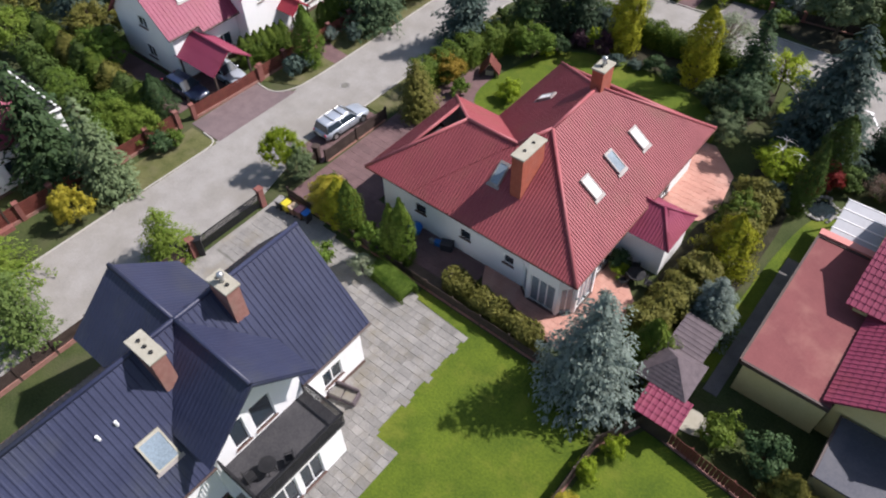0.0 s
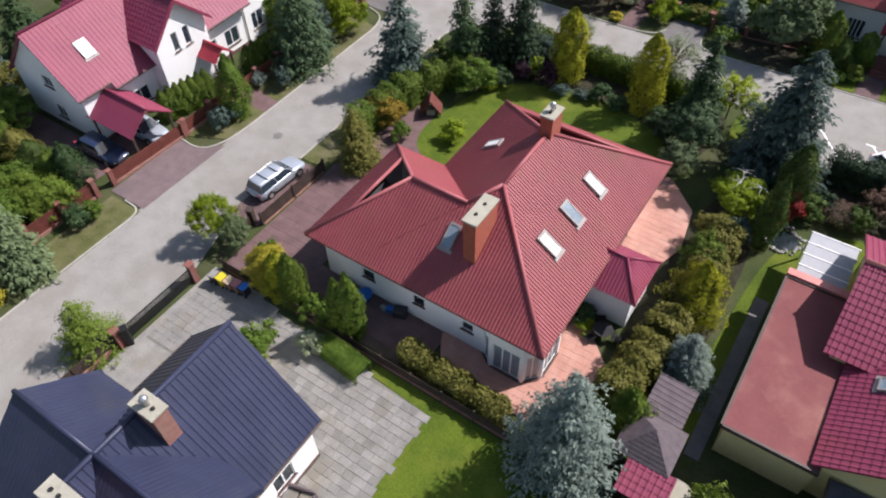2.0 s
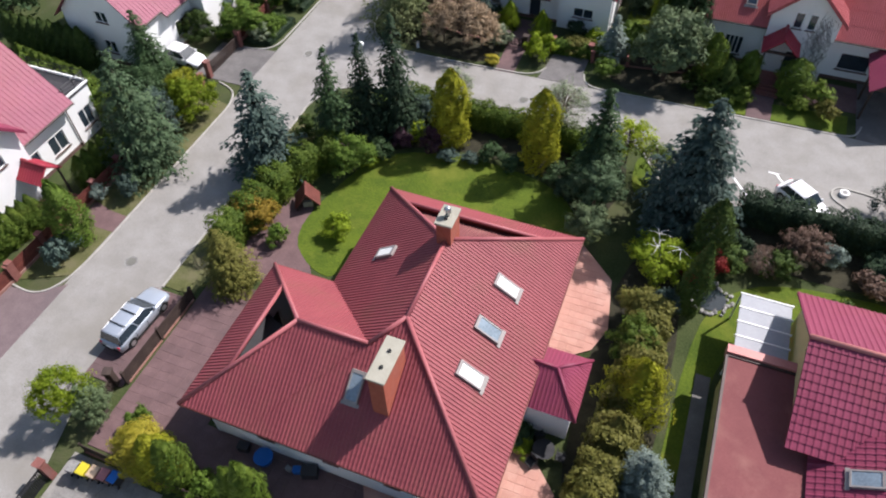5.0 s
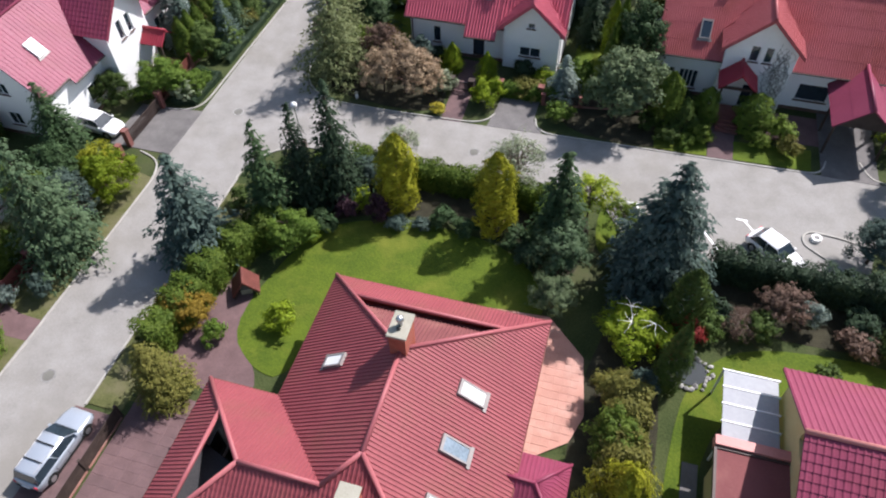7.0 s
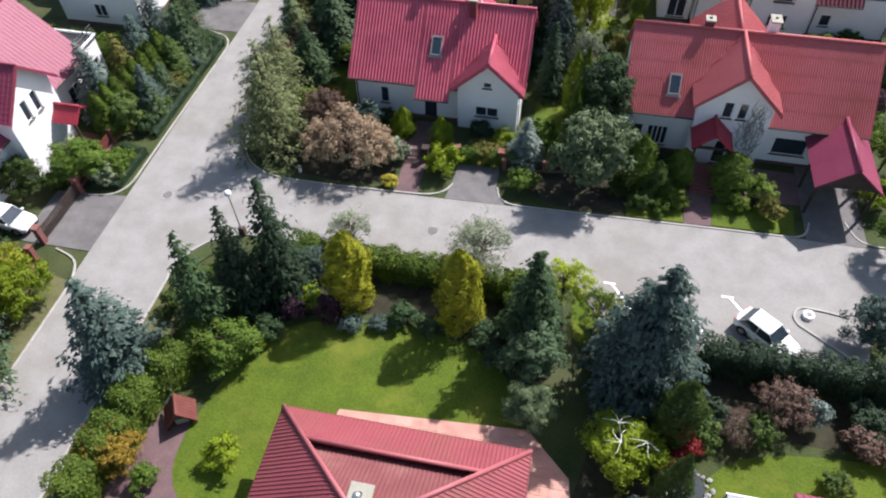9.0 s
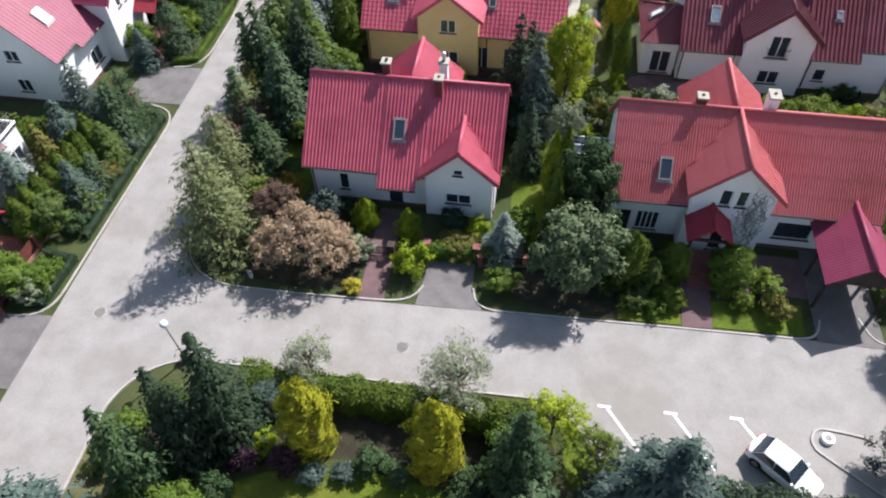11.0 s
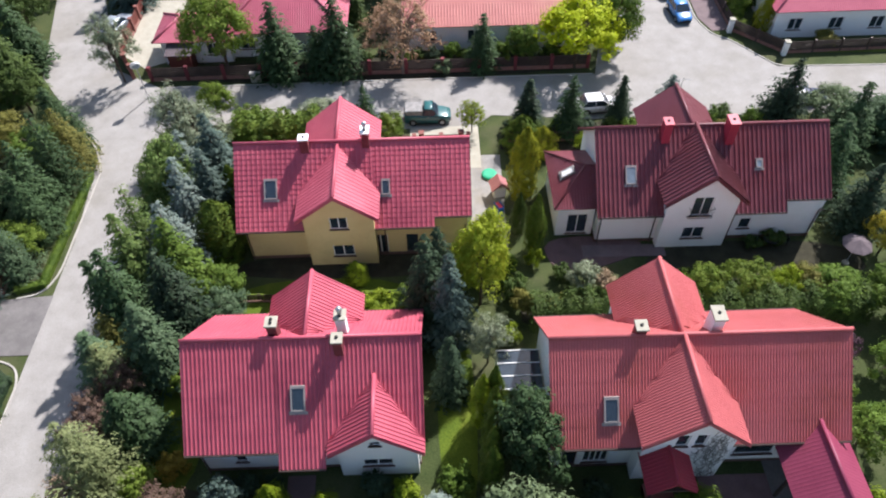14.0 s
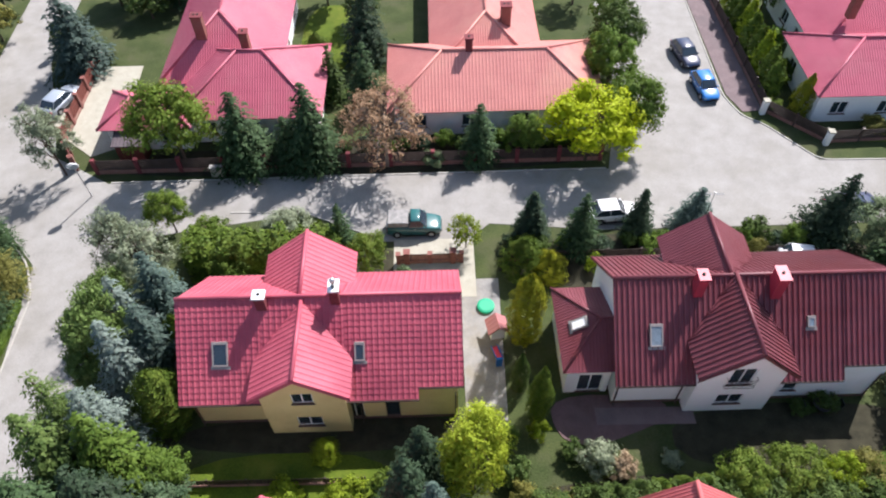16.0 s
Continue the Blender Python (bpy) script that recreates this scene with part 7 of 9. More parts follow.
# corner garden
for args in (("larch", "soft", -32.0, 64.8, 9.6, 3.3, "at the road corner"), ("larch", "soft", -32.8, 69.4, 8.6, 2.6), ("sparse", "blossom", -34.4, 68.4, 4.0, 1.8), ("sparse", "brown", -33.0, 75.6, 5.0, 2.0), ("sparse", "brown", -28.6, 66.6, 5.2, 2.4), ("sparse", "blossom", -25.6, 64.0, 5.6, 3.5, "at the road corner"), ("sparse", "blossom", -27.4, 63.8, 4.6, 2.4, "at the road corner"), ("sparse", "blossom", -24.0, 64.3, 4.2, 2.3, "at the road corner"), ("bush", "blue_green", -25.6, 68.2, 3.0, 1.8), ("bush", "pale", -22.6, 64.8, 2.4, 1.5),
             ("spruce", "spruce", -31.6, 72.6, 6.0, 2.3), ("spruce", "pine", -31.0, 77.4, 8.2, 2.5), ("spruce", "dark_spruce", -30.2, 80.8, 9.0, 2.6), ("spruce", "spruce", -33.4, 80.4, 9.6, 2.5), ("pine", "pine", -27.6, 81.6, 4.0, 2.3), ("larch", "larch", -33.2, 85.8, 9.8, 2.5), ("fat_spruce", "blue", -31.2, 85.4, 8.6, 2.7), ("spruce", "blue_green", -29.8, 91.4, 8.0, 2.4), ("blunt", "thuja", -28.6, 87.6, 6.4, 1.5), ("tree", "larch", -33.0, 91.8, 9.4, 2.7), ("spruce", "blue_green", -30.2, 95.4, 8.0, 2.5), ("sparse", "pale", -32.2, 98.6, 7.0, 3.4), ("pine", "thuja", -26.6, 98.8, 4.0, 2.4), ("tree", "fresh", -32.0, 104.0, 5.2, 2.0), ("spruce", "larch", -33.4, 83.6, 9.6, 2.6), ("larch", "olive", -34.2, 78.6, 5.6, 1.9), ("sparse", "brown", -34.2, 73.0, 4.6, 2.4), ("larch", "soft", -33.6, 76.0, 6.0, 2.2), ("spruce", "leaf", -30.6, 84.0, 8.4, 2.6), ("tree", "larch", -33.9, 95.4, 6.8, 2.1), ("tree", "larch", -33.8, 90.4, 6.0, 2.0), ("sparse", "pale", -34.0, 99.4, 8.6, 2.8), ("spruce", "blue", -31.2, 89.8, 8.6, 2.3), ("spruce", "blue", -31.8, 93.4, 8.0, 2.2), ("cone", "thuja", -28.4, 92.4, 5.4, 1.5), ("pine", "thuja", -28.6, 102.0, 3.8, 2.2), ("pine", "leaf", -28.4, 83.2, 4.4, 2.4), ("bush", "fresh", -29.6, 76.4, 2.6, 1.6), ("bush", "amber", -29.0, 70.4, 2.0, 1.4), ("bush", "fresh", -31.0, 69.2, 2.6, 1.6),
             ("cone", "lime", -22.6, 68.0, 2.9, 0.95, "beside the path"), ("cone", "lime", -19.4, 67.4, 2.9, 0.95, "beside the path"), ("bush", "lime", -18.6, 64.4, 2.6, 1.7, "by the driveway"), ("bush", "yellow", -22.3, 62.2, 1.0, 0.9, "on the kerb"), ("bush", "dark_spruce", -24.2, 69.0, 1.7, 1.3, "by the wall"), ("bush", "dark_spruce", -22.6, 69.2, 1.5, 0.9, "by the wall"), ("bush", "dark_spruce", -16.6, 68.8, 1.7, 1.3, "by the wall"), ("bush", "olive", -15.9, 66.4, 1.6, 1.9), ("bush", "lime", -14.6, 68.2, 1.5, 1.3), ("spruce", "blue", -12.8, 66.6, 4.2, 1.6), ("bush", "leaf", -11.6, 68.4, 3.0, 1.7), ("bush", "leaf", -12.6, 63.8, 1.8, 1.5),
             ("pine", "spruce", -7.2, 70.4, 8.6, 3.1), ("pine", "grey_pine", -8.0, 64.8, 7.8, 3.6, "by the kerb"), ("blunt", "thuja", -4.6, 65.4, 5.0, 1.1), ("cone", "leaf_dark", -3.2, 65.0, 3.2, 1.2), ("blunt", "thuja", -1.6, 66.0, 3.7, 0.95), ("blunt", "thuja", 2.0, 66.2, 3.6, 1.35), ("bush", "fresh", 4.2, 65.6, 2.2, 1.7), ("bush", "fresh", 2.6, 64.5, 1.6, 1.2), ("bush", "olive", 4.8, 63.9, 1.9, 1.4), ("bush", "fresh", -1.8, 64.0, 1.7, 1.3), ("bush", "dark_spruce", -3.4, 67.8, 2.0, 1.3), ("bush", "lime", 12.4, 66.2, 2.4, 1.8), ("bush", "leaf_dark", -4.0, 63.6, 1.4, 1.3), ("bush", "leaf_dark", -5.6, 64.8, 1.6, 1.4), ("bush", "leaf", -2.6, 63.2, 1.2, 1.0), ("tree", "leaf", 13.0, 62.0, 4.6, 2.6), ("tree", "leaf", 13.4, 70.6, 4.5, 2.2), ("bush", "leaf", 12.6, 74.0, 3.0, 1.8),
             ("spruce", "dark_spruce", -13.2, 80.6, 10.0, 2.2), ("spruce", "blue_green", -11.7, 79.4, 9.6, 2.0), ("tree", "spring", -9.4, 82.4, 10.6, 2.6, "behind the hedge"), ("larch", "spring", -9.0, 85.0, 6.4, 2.2), ("spruce", "dark_spruce", -12.4, 83.0, 8.0, 2.0), ("sparse", "pale", -9.2, 77.4, 6.0, 2.2), ("thuja", "lime", -9.9, 73.0, 6.0, 0.8), ("thuja", "thuja", -9.0, 72.0, 5.2, 0.7), ("slim_spruce", "dark_spruce", -11.9, 75.0, 7.0, 1.3), ("bush", "lime", -7.4, 79.4, 1.4, 1.0), ("cone", "lime", -18.5, 84.9, 2.4, 0.9), ("bush", "lime", -17.0, 82.2, 1.8, 1.7), ("bush", "thuja", -14.8, 82.4, 2.2, 1.6), ("bush", "lime", -21.0, 82.4, 1.6, 1.5), ("bush", "leaf", -9.0, 87.2, 1.9, 0.7),
             ("blunt", "gold", -5.3, 93.3, 7.4, 1.15, "beside the yard"), ("thuja", "thuja", -5.0, 87.4, 6.2, 0.8), ("thuja", "leaf_dark", -6.0, 89.4, 4.4, 0.6), ("bush", "lime", -5.1, 85.9, 1.9, 0.9), ("bush", "pale", -1.6, 84.0, 2.4, 1.7), ("bush", "blossom", -0.2, 83.2, 2.0, 1.2), ("bush", "olive", -4.4, 81.0, 2.6, 1.5), ("bush", "leaf_dark", -6.8, 83.2, 2.2, 1.4), ("bush", "leaf", -7.2, 85.6, 1.6, 1.1), ("bush", "olive", -6.4, 81.6, 2.4, 1.4), ("bush", "leaf_dark", -3.2, 84.6, 1.6, 1.1), ("shrub", "fresh", 6.6, 82.2, 3.9, 2.4), ("shrub", "fresh", 9.6, 82.4, 3.9, 2.6), ("shrub", "lime", 12.4, 82.2, 3.4, 1.9), ("pine", "olive", 14.0, 82.2, 3.6, 2.0), ("tree", "leaf", 15.4, 81.4, 4.0, 2.6), ("thuja", "leaf_dark", -2.6, 81.2, 3.2, 0.9), ("thuja", "leaf_dark", -1.2, 81.4, 3.0, 0.8), ("thuja", "leaf_dark", 0.2, 81.5, 3.2, 0.8), ("thuja", "thuja", 1.5, 81.6, 3.0, 0.8), ("thuja", "thuja", 2.8, 81.6, 3.2, 0.9), ("thuja", "thuja", 4.1, 81.7, 3.0, 0.9), ("bush", "pale", 3.0, 84.0, 1.0, 0.9), ("bush", "leaf_dark", 13.6, 87.4, 1.5, 1.3), ("bush", "leaf_dark", 12.0, 87.0, 1.2, 1.0), ("sparse", "plum", 14.4, 77.0, 3.0, 1.8), ("spruce", "spruce", 19.4, 93.6, 7.5, 2.6), ("spruce", "dark_spruce", 20.0, 88.6, 7.0, 2.4), ("tree", "yellow", 21.4, 86.0, 4.5, 2.2), ("pine", "leaf", 19.5, 80.2, 5, 2.8), ("pine", "leaf", 18.0, 75.0, 5, 2.8), ("spruce", "spruce", 20.5, 69.5, 8, 2.8), ("pine", "blue_green", 9.6, 54.4, 4.6, 2.2, "beside the car park"), ("pine", "pine", 13.6, 53.2, 4.4, 2.6, "beside the car park"), ("spruce", "blue_green", 17.0, 51.4, 5.6, 2.7)):
    plant(*args)
for k in range(5):
    plant("thuja", "thuja", -9.6 + 0.12 * k, 68.6 + 1.25 * k, 6.0 - 0.2 * (k % 2), 0.72, "in a row between the houses", "thujas in a row between two houses")
for args in (("slim_spruce", "spruce", -34.6, 80.6, 8.4, 1.7), ("slim_spruce", "pine", -34.4, 76.6, 6.4, 1.8)):
    plant(*args, "leaning over the lane kerb")
# along the far road
for args in (("tree", "fresh", -32.6, 111.4, 10.2, 4.1, "by the fence"), ("spruce", "spruce", -27.3, 111.4, 8.0, 2.9, "by the fence"), ("spruce", "spruce", -21.6, 111.6, 8.6, 2.8, "by the fence"), ("spruce", "spruce", -23.6, 111.4, 5.4, 1.9, "by the fence"), ("bare", "twig", -15.3, 110.9, 9.6, 5.0, "by the fence"), ("spruce", "spruce", -7.4, 111.6, 6.0, 2.0, "by the fence"), ("tree", "bright_lime", 1.7, 111.0, 8.2, 5.0, "at the corner of the square"), ("pine", "leaf", -3.4, 112.0, 5.0, 2.2, "by the fence"), ("bush", "grey_pine", -11.4, 110.9, 1.5, 1.3, "by the kerb"), ("pine", "leaf", 5.0, 119.6, 8.0, 3.1), ("pine", "thuja", 6.2, 114.6, 3.4, 1.7), ("spruce", "dark_spruce", -17.6, 126.0, 9.0, 2.8), ("spruce", "spruce", -17.4, 119.0, 7.0, 2.0),
             ("spruce", "spruce", -18.3, 100.8, 6.2, 1.5), ("tree", "fresh", -16.4, 99.4, 4.6, 2.0), ("tree", "pale", -22.6, 102.6, 3.6, 2.4, "by the kerb"), ("bush", "grey_pine", -13.8, 98.6, 1.6, 1.0), ("sparse", "lime", -9.0, 101.6, 4.0, 1.8, "with weeping branches"), ("slim_spruce", "dark_spruce", -3.9, 102.6, 5.0, 1.5), ("cone", "thuja", -4.8, 99.4, 3.6, 1.8), ("cone", "gold", -3.0, 98.6, 3.0, 1.4), ("spruce", "spruce", -0.4, 101.0, 6.4, 1.8), ("slim_spruce", "dark_spruce", 4.3, 102.4, 5.2, 1.3), ("spruce", "blue_green", 8.6, 102.6, 5.0, 1.9), ("bush", "leaf", 5.0, 100.8, 1.9, 1.2), ("bush", "lime", 0.6, 99.2, 1.6, 1.0), ("bush", "olive", 12.8, 100.0, 2.2, 1.2), ("spruce", "dark_spruce", 18.6, 101.4, 7.2, 2.5), ("bush", "leaf", 16.0, 101.0, 2.6, 1.4), ("tree", "grey_pine", 22.4, 100.6, 5, 3.0), ("pine", "pine", 26.5, 99.0, 5, 3.0),
             ("cone", "gold", 22.0, 116.4, 4.4, 1.1), ("bush", "fresh", 19.9, 116.9, 1.4, 1.0), ("cone", "thuja", -22.6, 126.5, 3, 1.5), ("pine", "olive", 27.5, 113.6, 2, 1.4)):
    plant(*args)
# shrubs behind the maroon-roofed house and by the car park
for k in range(11):
    plant("bush", ("dark_spruce", "leaf_dark", "leaf")[k % 3], -5.6 + 2.3 * k, 101.4 - 0.5 * (k % 2), 1.5 + 0.25 * (k % 3), 1.1 + 0.12 * (k % 4), "along the dark fence")
for args in (("pine", "leaf_dark", 10.4, 47.0, 2.6, 1.8), ("tree", "leaf", 5.6, 113.2, 8.0, 3.4, "behind the lime tree"), ("tree", "leaf_dark", 6.2, 124.0, 8.0, 3.4), ("bush", "leaf_dark", 13.4, 101.8, 2.4, 1.6), ("spruce", "spruce", 22.6, 97.6, 7.4, 2.6)):
    plant(*args)
for k in range(13):
    plant("bush", ("leaf_dark", "dark_spruce", "leaf")[k % 3], -19.0 + 1.7 * k, 112.6 + 0.3 * (k % 2), 1.7 + 0.3 * (k % 3), 1.0 + 0.15 * (k % 3), "inside the far fence")
for k in range(9):
    plant("thuja", ("thuja", "thuja", "lime")[k % 3], 20.1 + 0.1 * (k % 2), 118.9 + 1.75 * k, 4.0 + 0.3 * (k % 3), 0.95, "along the side street fence", "", True)
for kind, lf, x, y, h, r in (("bush", "leaf_dark", 22.6, 121.6, 2.2, 1.6), ("tree", "leaf_dark", 23.6, 132.6, 5.0, 2.4), ("bush", "leaf", 23.0, 127.0, 2.0, 1.5), ("pine", "leaf_dark", -41.0, 134.4, 4.6, 2.6), ("pine", "spruce", -45.0, 137.0, 6.0, 2.8), ("spruce", "dark_spruce", -38.6, 138.0, 8.0, 2.8), ("bush", "leaf_dark", -47.6, 127.6, 2.6, 1.4), ("thuja", "thuja", -48.6, 128.6, 3.4, 0.8),
                             ("tree", "olive", -55.8, 131.0, 5.0, 2.6), ("pine", "spruce", -57.0, 136.0, 6.0, 3.0), ("pine", "olive", -55.4, 126.6, 4.2, 2.2), ("tree", "leaf_dark", -56.4, 122.0, 5.0, 2.6), ("tree", "leaf_dark", -22.4, 136.0, 6.4, 3.0), ("pine", "leaf_dark", -18.6, 132.4, 5.0, 2.4), ("bush", "olive", -22.0, 124.0, 2.0, 1.3), ("spruce", "leaf_dark", -20.6, 120.4, 5.6, 1.7), ("tree", "leaf", 6.6, 128.6, 6.0, 2.4), ("tree", "leaf_dark", 4.0, 135.0, 6.0, 3.0)):
    plant(kind, lf, x, y, h, r, "in the far gardens", "", True)
# distance
for k in range(60):
    x, y = random.uniform(-75, 60), random.uniform(132, 185)
    if not (-58 < x < -48 or 7 < x < 15 or any(math.hypot(x - a, y - b) < 10 for a, b in ((-30, 152), (-4, 158), (30, 150), (-30, 128), (-6, 130), (31, 128)))):
        plant(random.choice(("spruce", "tree", "pine", "tree")), random.choice(("spruce", "leaf", "dark_spruce", "fresh", "blue_green")), x, y, random.uniform(5, 10), random.uniform(2, 3.4), "among distant gardens", "", True)
for k in range(34):
    x, y = random.uniform(-82, -59), random.uniform(-5, 118)
    plant(random.choice(("spruce", "tree", "pine")), random.choice(("spruce", "leaf", "dark_spruce", "olive")), x, y, random.uniform(4, 8), random.uniform(2, 3.2), "behind the white houses", "", True)
for k in range(26):
    x, y = random.uniform(22, 48), random.uniform(30, 100)
    if not 54 < y < 64:
        plant(random.choice(("spruce", "tree", "pine")), random.choice(("spruce", "leaf", "dark_spruce")), x, y, random.uniform(4, 8), random.uniform(2, 3.2), "in the neighbouring gardens", "", True)

# weeping tree with pale bark
wt_ = plant("tree", "lime", -4.7, 43.8, 3.6, 2.5, "with white drooping branches")
bm = bmesh.new()
for bx, by, a_ in ((0.3, 0.8, 0.4), (0.2, -0.9, 3.3), (-0.6, 0.2, 1.9)):
    stem = [Vector((bx * 0.2, by * 0.2, 3.0)), Vector((bx, by, 5.3))]
    add_tube(bm, stem[0], stem[1], 0.03, 0.025, 6)
    for k in range(4):
        p0, w_ = stem[1], a_ + (k - 1.5) * 0.9
        for q in range(3):
            p1 = p0 + Vector((math.cos(w_) * 0.3, math.sin(w_) * 0.3, 0.1 - 0.16 * q))
            add_tube(bm, p0, p1, 0.022 - 0.005 * q, 0.018 - 0.005 * q, 5)
            p0, w_ = p1, w_ + random.uniform(-0.5, 0.5)
part("branch", bm, M["bark_white"], wt_, "white drooping branches")

# hedges
hedge([(-17.2, 21.4), (-10.4, 20.9)], 1.3, 1.5, "olive", "dense olive-green clipped hedge along the garden wall", 0.16, 420)
hedge([(-21.8, 19.2), (-18.9, 18.9)], 1.3, 1.0, "leaf", "box-cut green low hedge", 0.055, 1500, True)
hedge([(-32.6, 35.8), (-31.8, 41.0), (-31.2, 43.6), (-29.6, 47.0)], 2.0, 2.6, "thuja", "tall loose green hedge along the road", 0.12, 700)
hedge([(-26.5, 54.3), (-9.5, 53.8)], 1.6, 2.0, "thuja", "green hedge between garden and road", 0.12, 560)
hedge([(-5.7, 24.8), (-5.0, 30.0), (-4.5, 35.5), (-4.6, 40.0)], 2.3, 2.7, "olive", "shaggy brownish-green conifer hedge", 0.16, 620)
hedge([(-16.2, 80.5), (-27.0, 80.3)], 1.3, 1.5, "lime", "yellow-green hedge between the gardens", 0.15, 320)
hedge([(-5.8, 80.6), (3.4, 81.0)], 1.8, 2.7, "leaf_dark", "dark green thuja hedge behind the orange-red roof", 0.12, 520)
hedge([(4.2, 81.0), (17.5, 80.8)], 2.4, 2.4, "leaf_dark", "uneven dark green hedge behind the orange-red roof", 0.14, 480)
hedge([(-29.2, 99.8), (-18.6, 100.0)], 2.6, 3.8, "thuja", "tall green conifer hedge behind the yellow house", 0.22, 380)
hedge([(-17.6, 65.8), (-12.8, 66.0)], 0.8, 1.1, "leaf", "low clipped hedge in front of the house", 0.12, 320)
hedge([(-0.4, 50.8), (9, 50.6), (20, 49.8)], 1.5, 2.6, "dark_spruce", "dark clipped conifer hedge by the car park", 0.12, 520)
hedge([(-42.1, 64.2), (-42.0, 77.0), (-43.6, 78.2)], 0.5, 0.55, "dark_spruce", "low dark box hedge along the kerb", 0.09, 260, True)
hedge([(-43.8, 57.9), (-42.2, 58.2), (-42.0, 61.8), (-43.8, 62.2)], 0.5, 0.55, "dark_spruce", "low dark box hedge round the front bed", 0.09, 260, True)
hedge([(-43.9, 84.9), (-42.3, 85.4), (-42.2, 97.0)], 0.5, 0.5, "leaf", "low green hedge along the kerb", 0.09, 260, True)
hedge([(-50.5, 15.8), (-62, 17.5)], 2.0, 2.6, "leaf_dark", "tall mixed hedge between the white houses", 0.22, 260)
hedge([(-46.2, 44.5), (-62, 45.5)], 2.2, 2.8, "thuja", "tall dark hedge between the white houses", 0.22, 260)
hedge([(-49, 72), (-62, 72.5)], 2.2, 2.8, "thuja", "tall thuja hedge between the white houses", 0.22, 260)
for k in range(7):
    plant("thuja", "thuja", -47.0 + 0.14 * k, 29.4 + 0.64 * k, 3.0, 0.75, "in a row by the entrance", "row of thujas by the entrance")
for k in range(5):
    plant("thuja", "thuja", -45.6 + 0.05 * k, 37.6 + 0.8 * k, 3.0, 0.8, "in a row below the windows", "row of thujas below the windows")


# ---- fences, gates, walls ----
def fence(label, pts, h, post="brick", board="wood_red", bay=2.8, base=0.25, boards=6, post_w=0.34, upright=False, category="fence"):
    """Posts with boarded bays between them on a low plinth. Every post and board is a part."""
    root = empty("fence", pose(0, 0, 0), label, category)
    shared = {}
    for (xa, ya_), (xb, yb2) in zip(pts, pts[1:]):
        L_ = math.dist((xa, ya_), (xb, yb2))
        n = max(1, round(L_ / bay))
        ang = math.degrees(math.atan2(yb2 - ya_, xb - xa))
        for k in range(n + 1):
            t = k / n
            if k == n and (xb, yb2) != pts[-1]:
                continue
            if "post" not in shared:
                bm = add_box(bmesh.new(), -post_w / 2, post_w / 2, -post_w / 2, post_w / 2, 0, h + 0.12)
                if post == "brick":
                    add_box(bm, -post_w / 2 - 0.04, post_w / 2 + 0.04, -post_w / 2 - 0.04, post_w / 2 + 0.04, h + 0.12, h + 0.2)
                o = part("post", bm, M[post], root)
                shared["post"] = o.data
            else:
                o = new("post", shared["post"])
                o.parent = root
            o.matrix_local = pose(xa + (xb - xa) * t, ya_ + (yb2 - ya_) * t, 0, 0, 0, ang)
        w = L_ / n - post_w
        for k in range(n):
            t = (k + 0.5) / n
            cx, cy = xa + (xb - xa) * t, ya_ + (yb2 - ya_) * t
            if base:
                key = ("base", round(w, 2))
                if key not in shared:
                    shared[key] = part("plinth", add_box(bmesh.new(), -w / 2, w / 2, -0.1, 0.1, 0, base), M["brick_brown"], root).data
                    o = root.children[-1] if root.children else None
                o = new("plinth", shared[key])
                o.parent = root
                o.matrix_local = pose(cx, cy, 0, 0, 0, ang)
            nb = boards if not upright else max(2, int(w / 0.22))
            for j in range(nb):
                key = ("board", round(w, 2))
                if key not in shared:
                    bh = (h - base) / boards
                    bm = bmesh.new()
                    if upright:
                        add_box(bm, -w / nb / 2 + 0.015, w / nb / 2 - 0.015, -0.012, 0.012, base + 0.04, h)
                    else:
                        add_box(bm, -w / 2, w / 2, -0.015, 0.015, 0.015, bh - 0.015)
                    me = bpy.data.meshes.new("board")
                    bm.to_mesh(me)
                    bm.free()
                    me.materials.append(M[board])
                    shared[key] = me
                o = new("board", shared[key])
                o.parent = root
                if upright:
                    off = -w / 2 + w * (j + 0.5) / nb
                    o.matrix_local = pose(cx, cy, 0, 0, 0, ang) @ pose(off, 0, random.uniform(-0.01, 0.01))
                else:
                    o.matrix_local = pose(cx, cy, base + (h - base) * j / nb, 0, 0, ang)
    return root


fence("red-brown plank fence with brick posts before the white house", [(-45.4, 2.0), (-44.8, 12), (-44.6, 20.3)], 1.5)
fence("red-brown plank fence with brick posts beside the driveway", [(-44.6, 21.8), (-44.3, 28.6)], 1.3, boards=5, bay=6.6)
fence("red-brown plank fence with brick posts behind the verge", [(-44.3, 28.8), (-44.1, 50.5)], 1.4)
fence("brown plank fence with brick posts along the lane", [(-45.0, 57.4), (-44.9, 78.6)], 1.3)
fence("brown plank fence with brick posts by the junction", [(-45.2, 84.6), (-45.4, 99.5)], 1.3)
fence("dark brown plank fence along the road", [(-32.9, -12), (-32.8, 11.9)], 1.3, "wood_dark", "wood_dark", 2.4, 0.35, 5, 0.14)
fence("low brown plank wall before the red-roofed house", [(-32.3, 24.8), (-32.2, 31.4)], 1.15, "wood_dark", "wood_dark", 3.3, 0.1, 5, 0.16)
fence("low brown board fence between the two gardens", [(-31.8, 20.45), (-25, 20.35), (-18.4, 20.2), (-9.6, 20.1)], 0.9, "wood_dark", "wood_dark", 2.3, 0.12, 4, 0.1)
fence("dark board fence between the lawns", [(-4.3, 4.0), (-4.2, 17.6), (-2.6, 20.8)], 1.3, "wood_dark", "wood_dark", 2.2, 0.1, 6, 0.1, True)
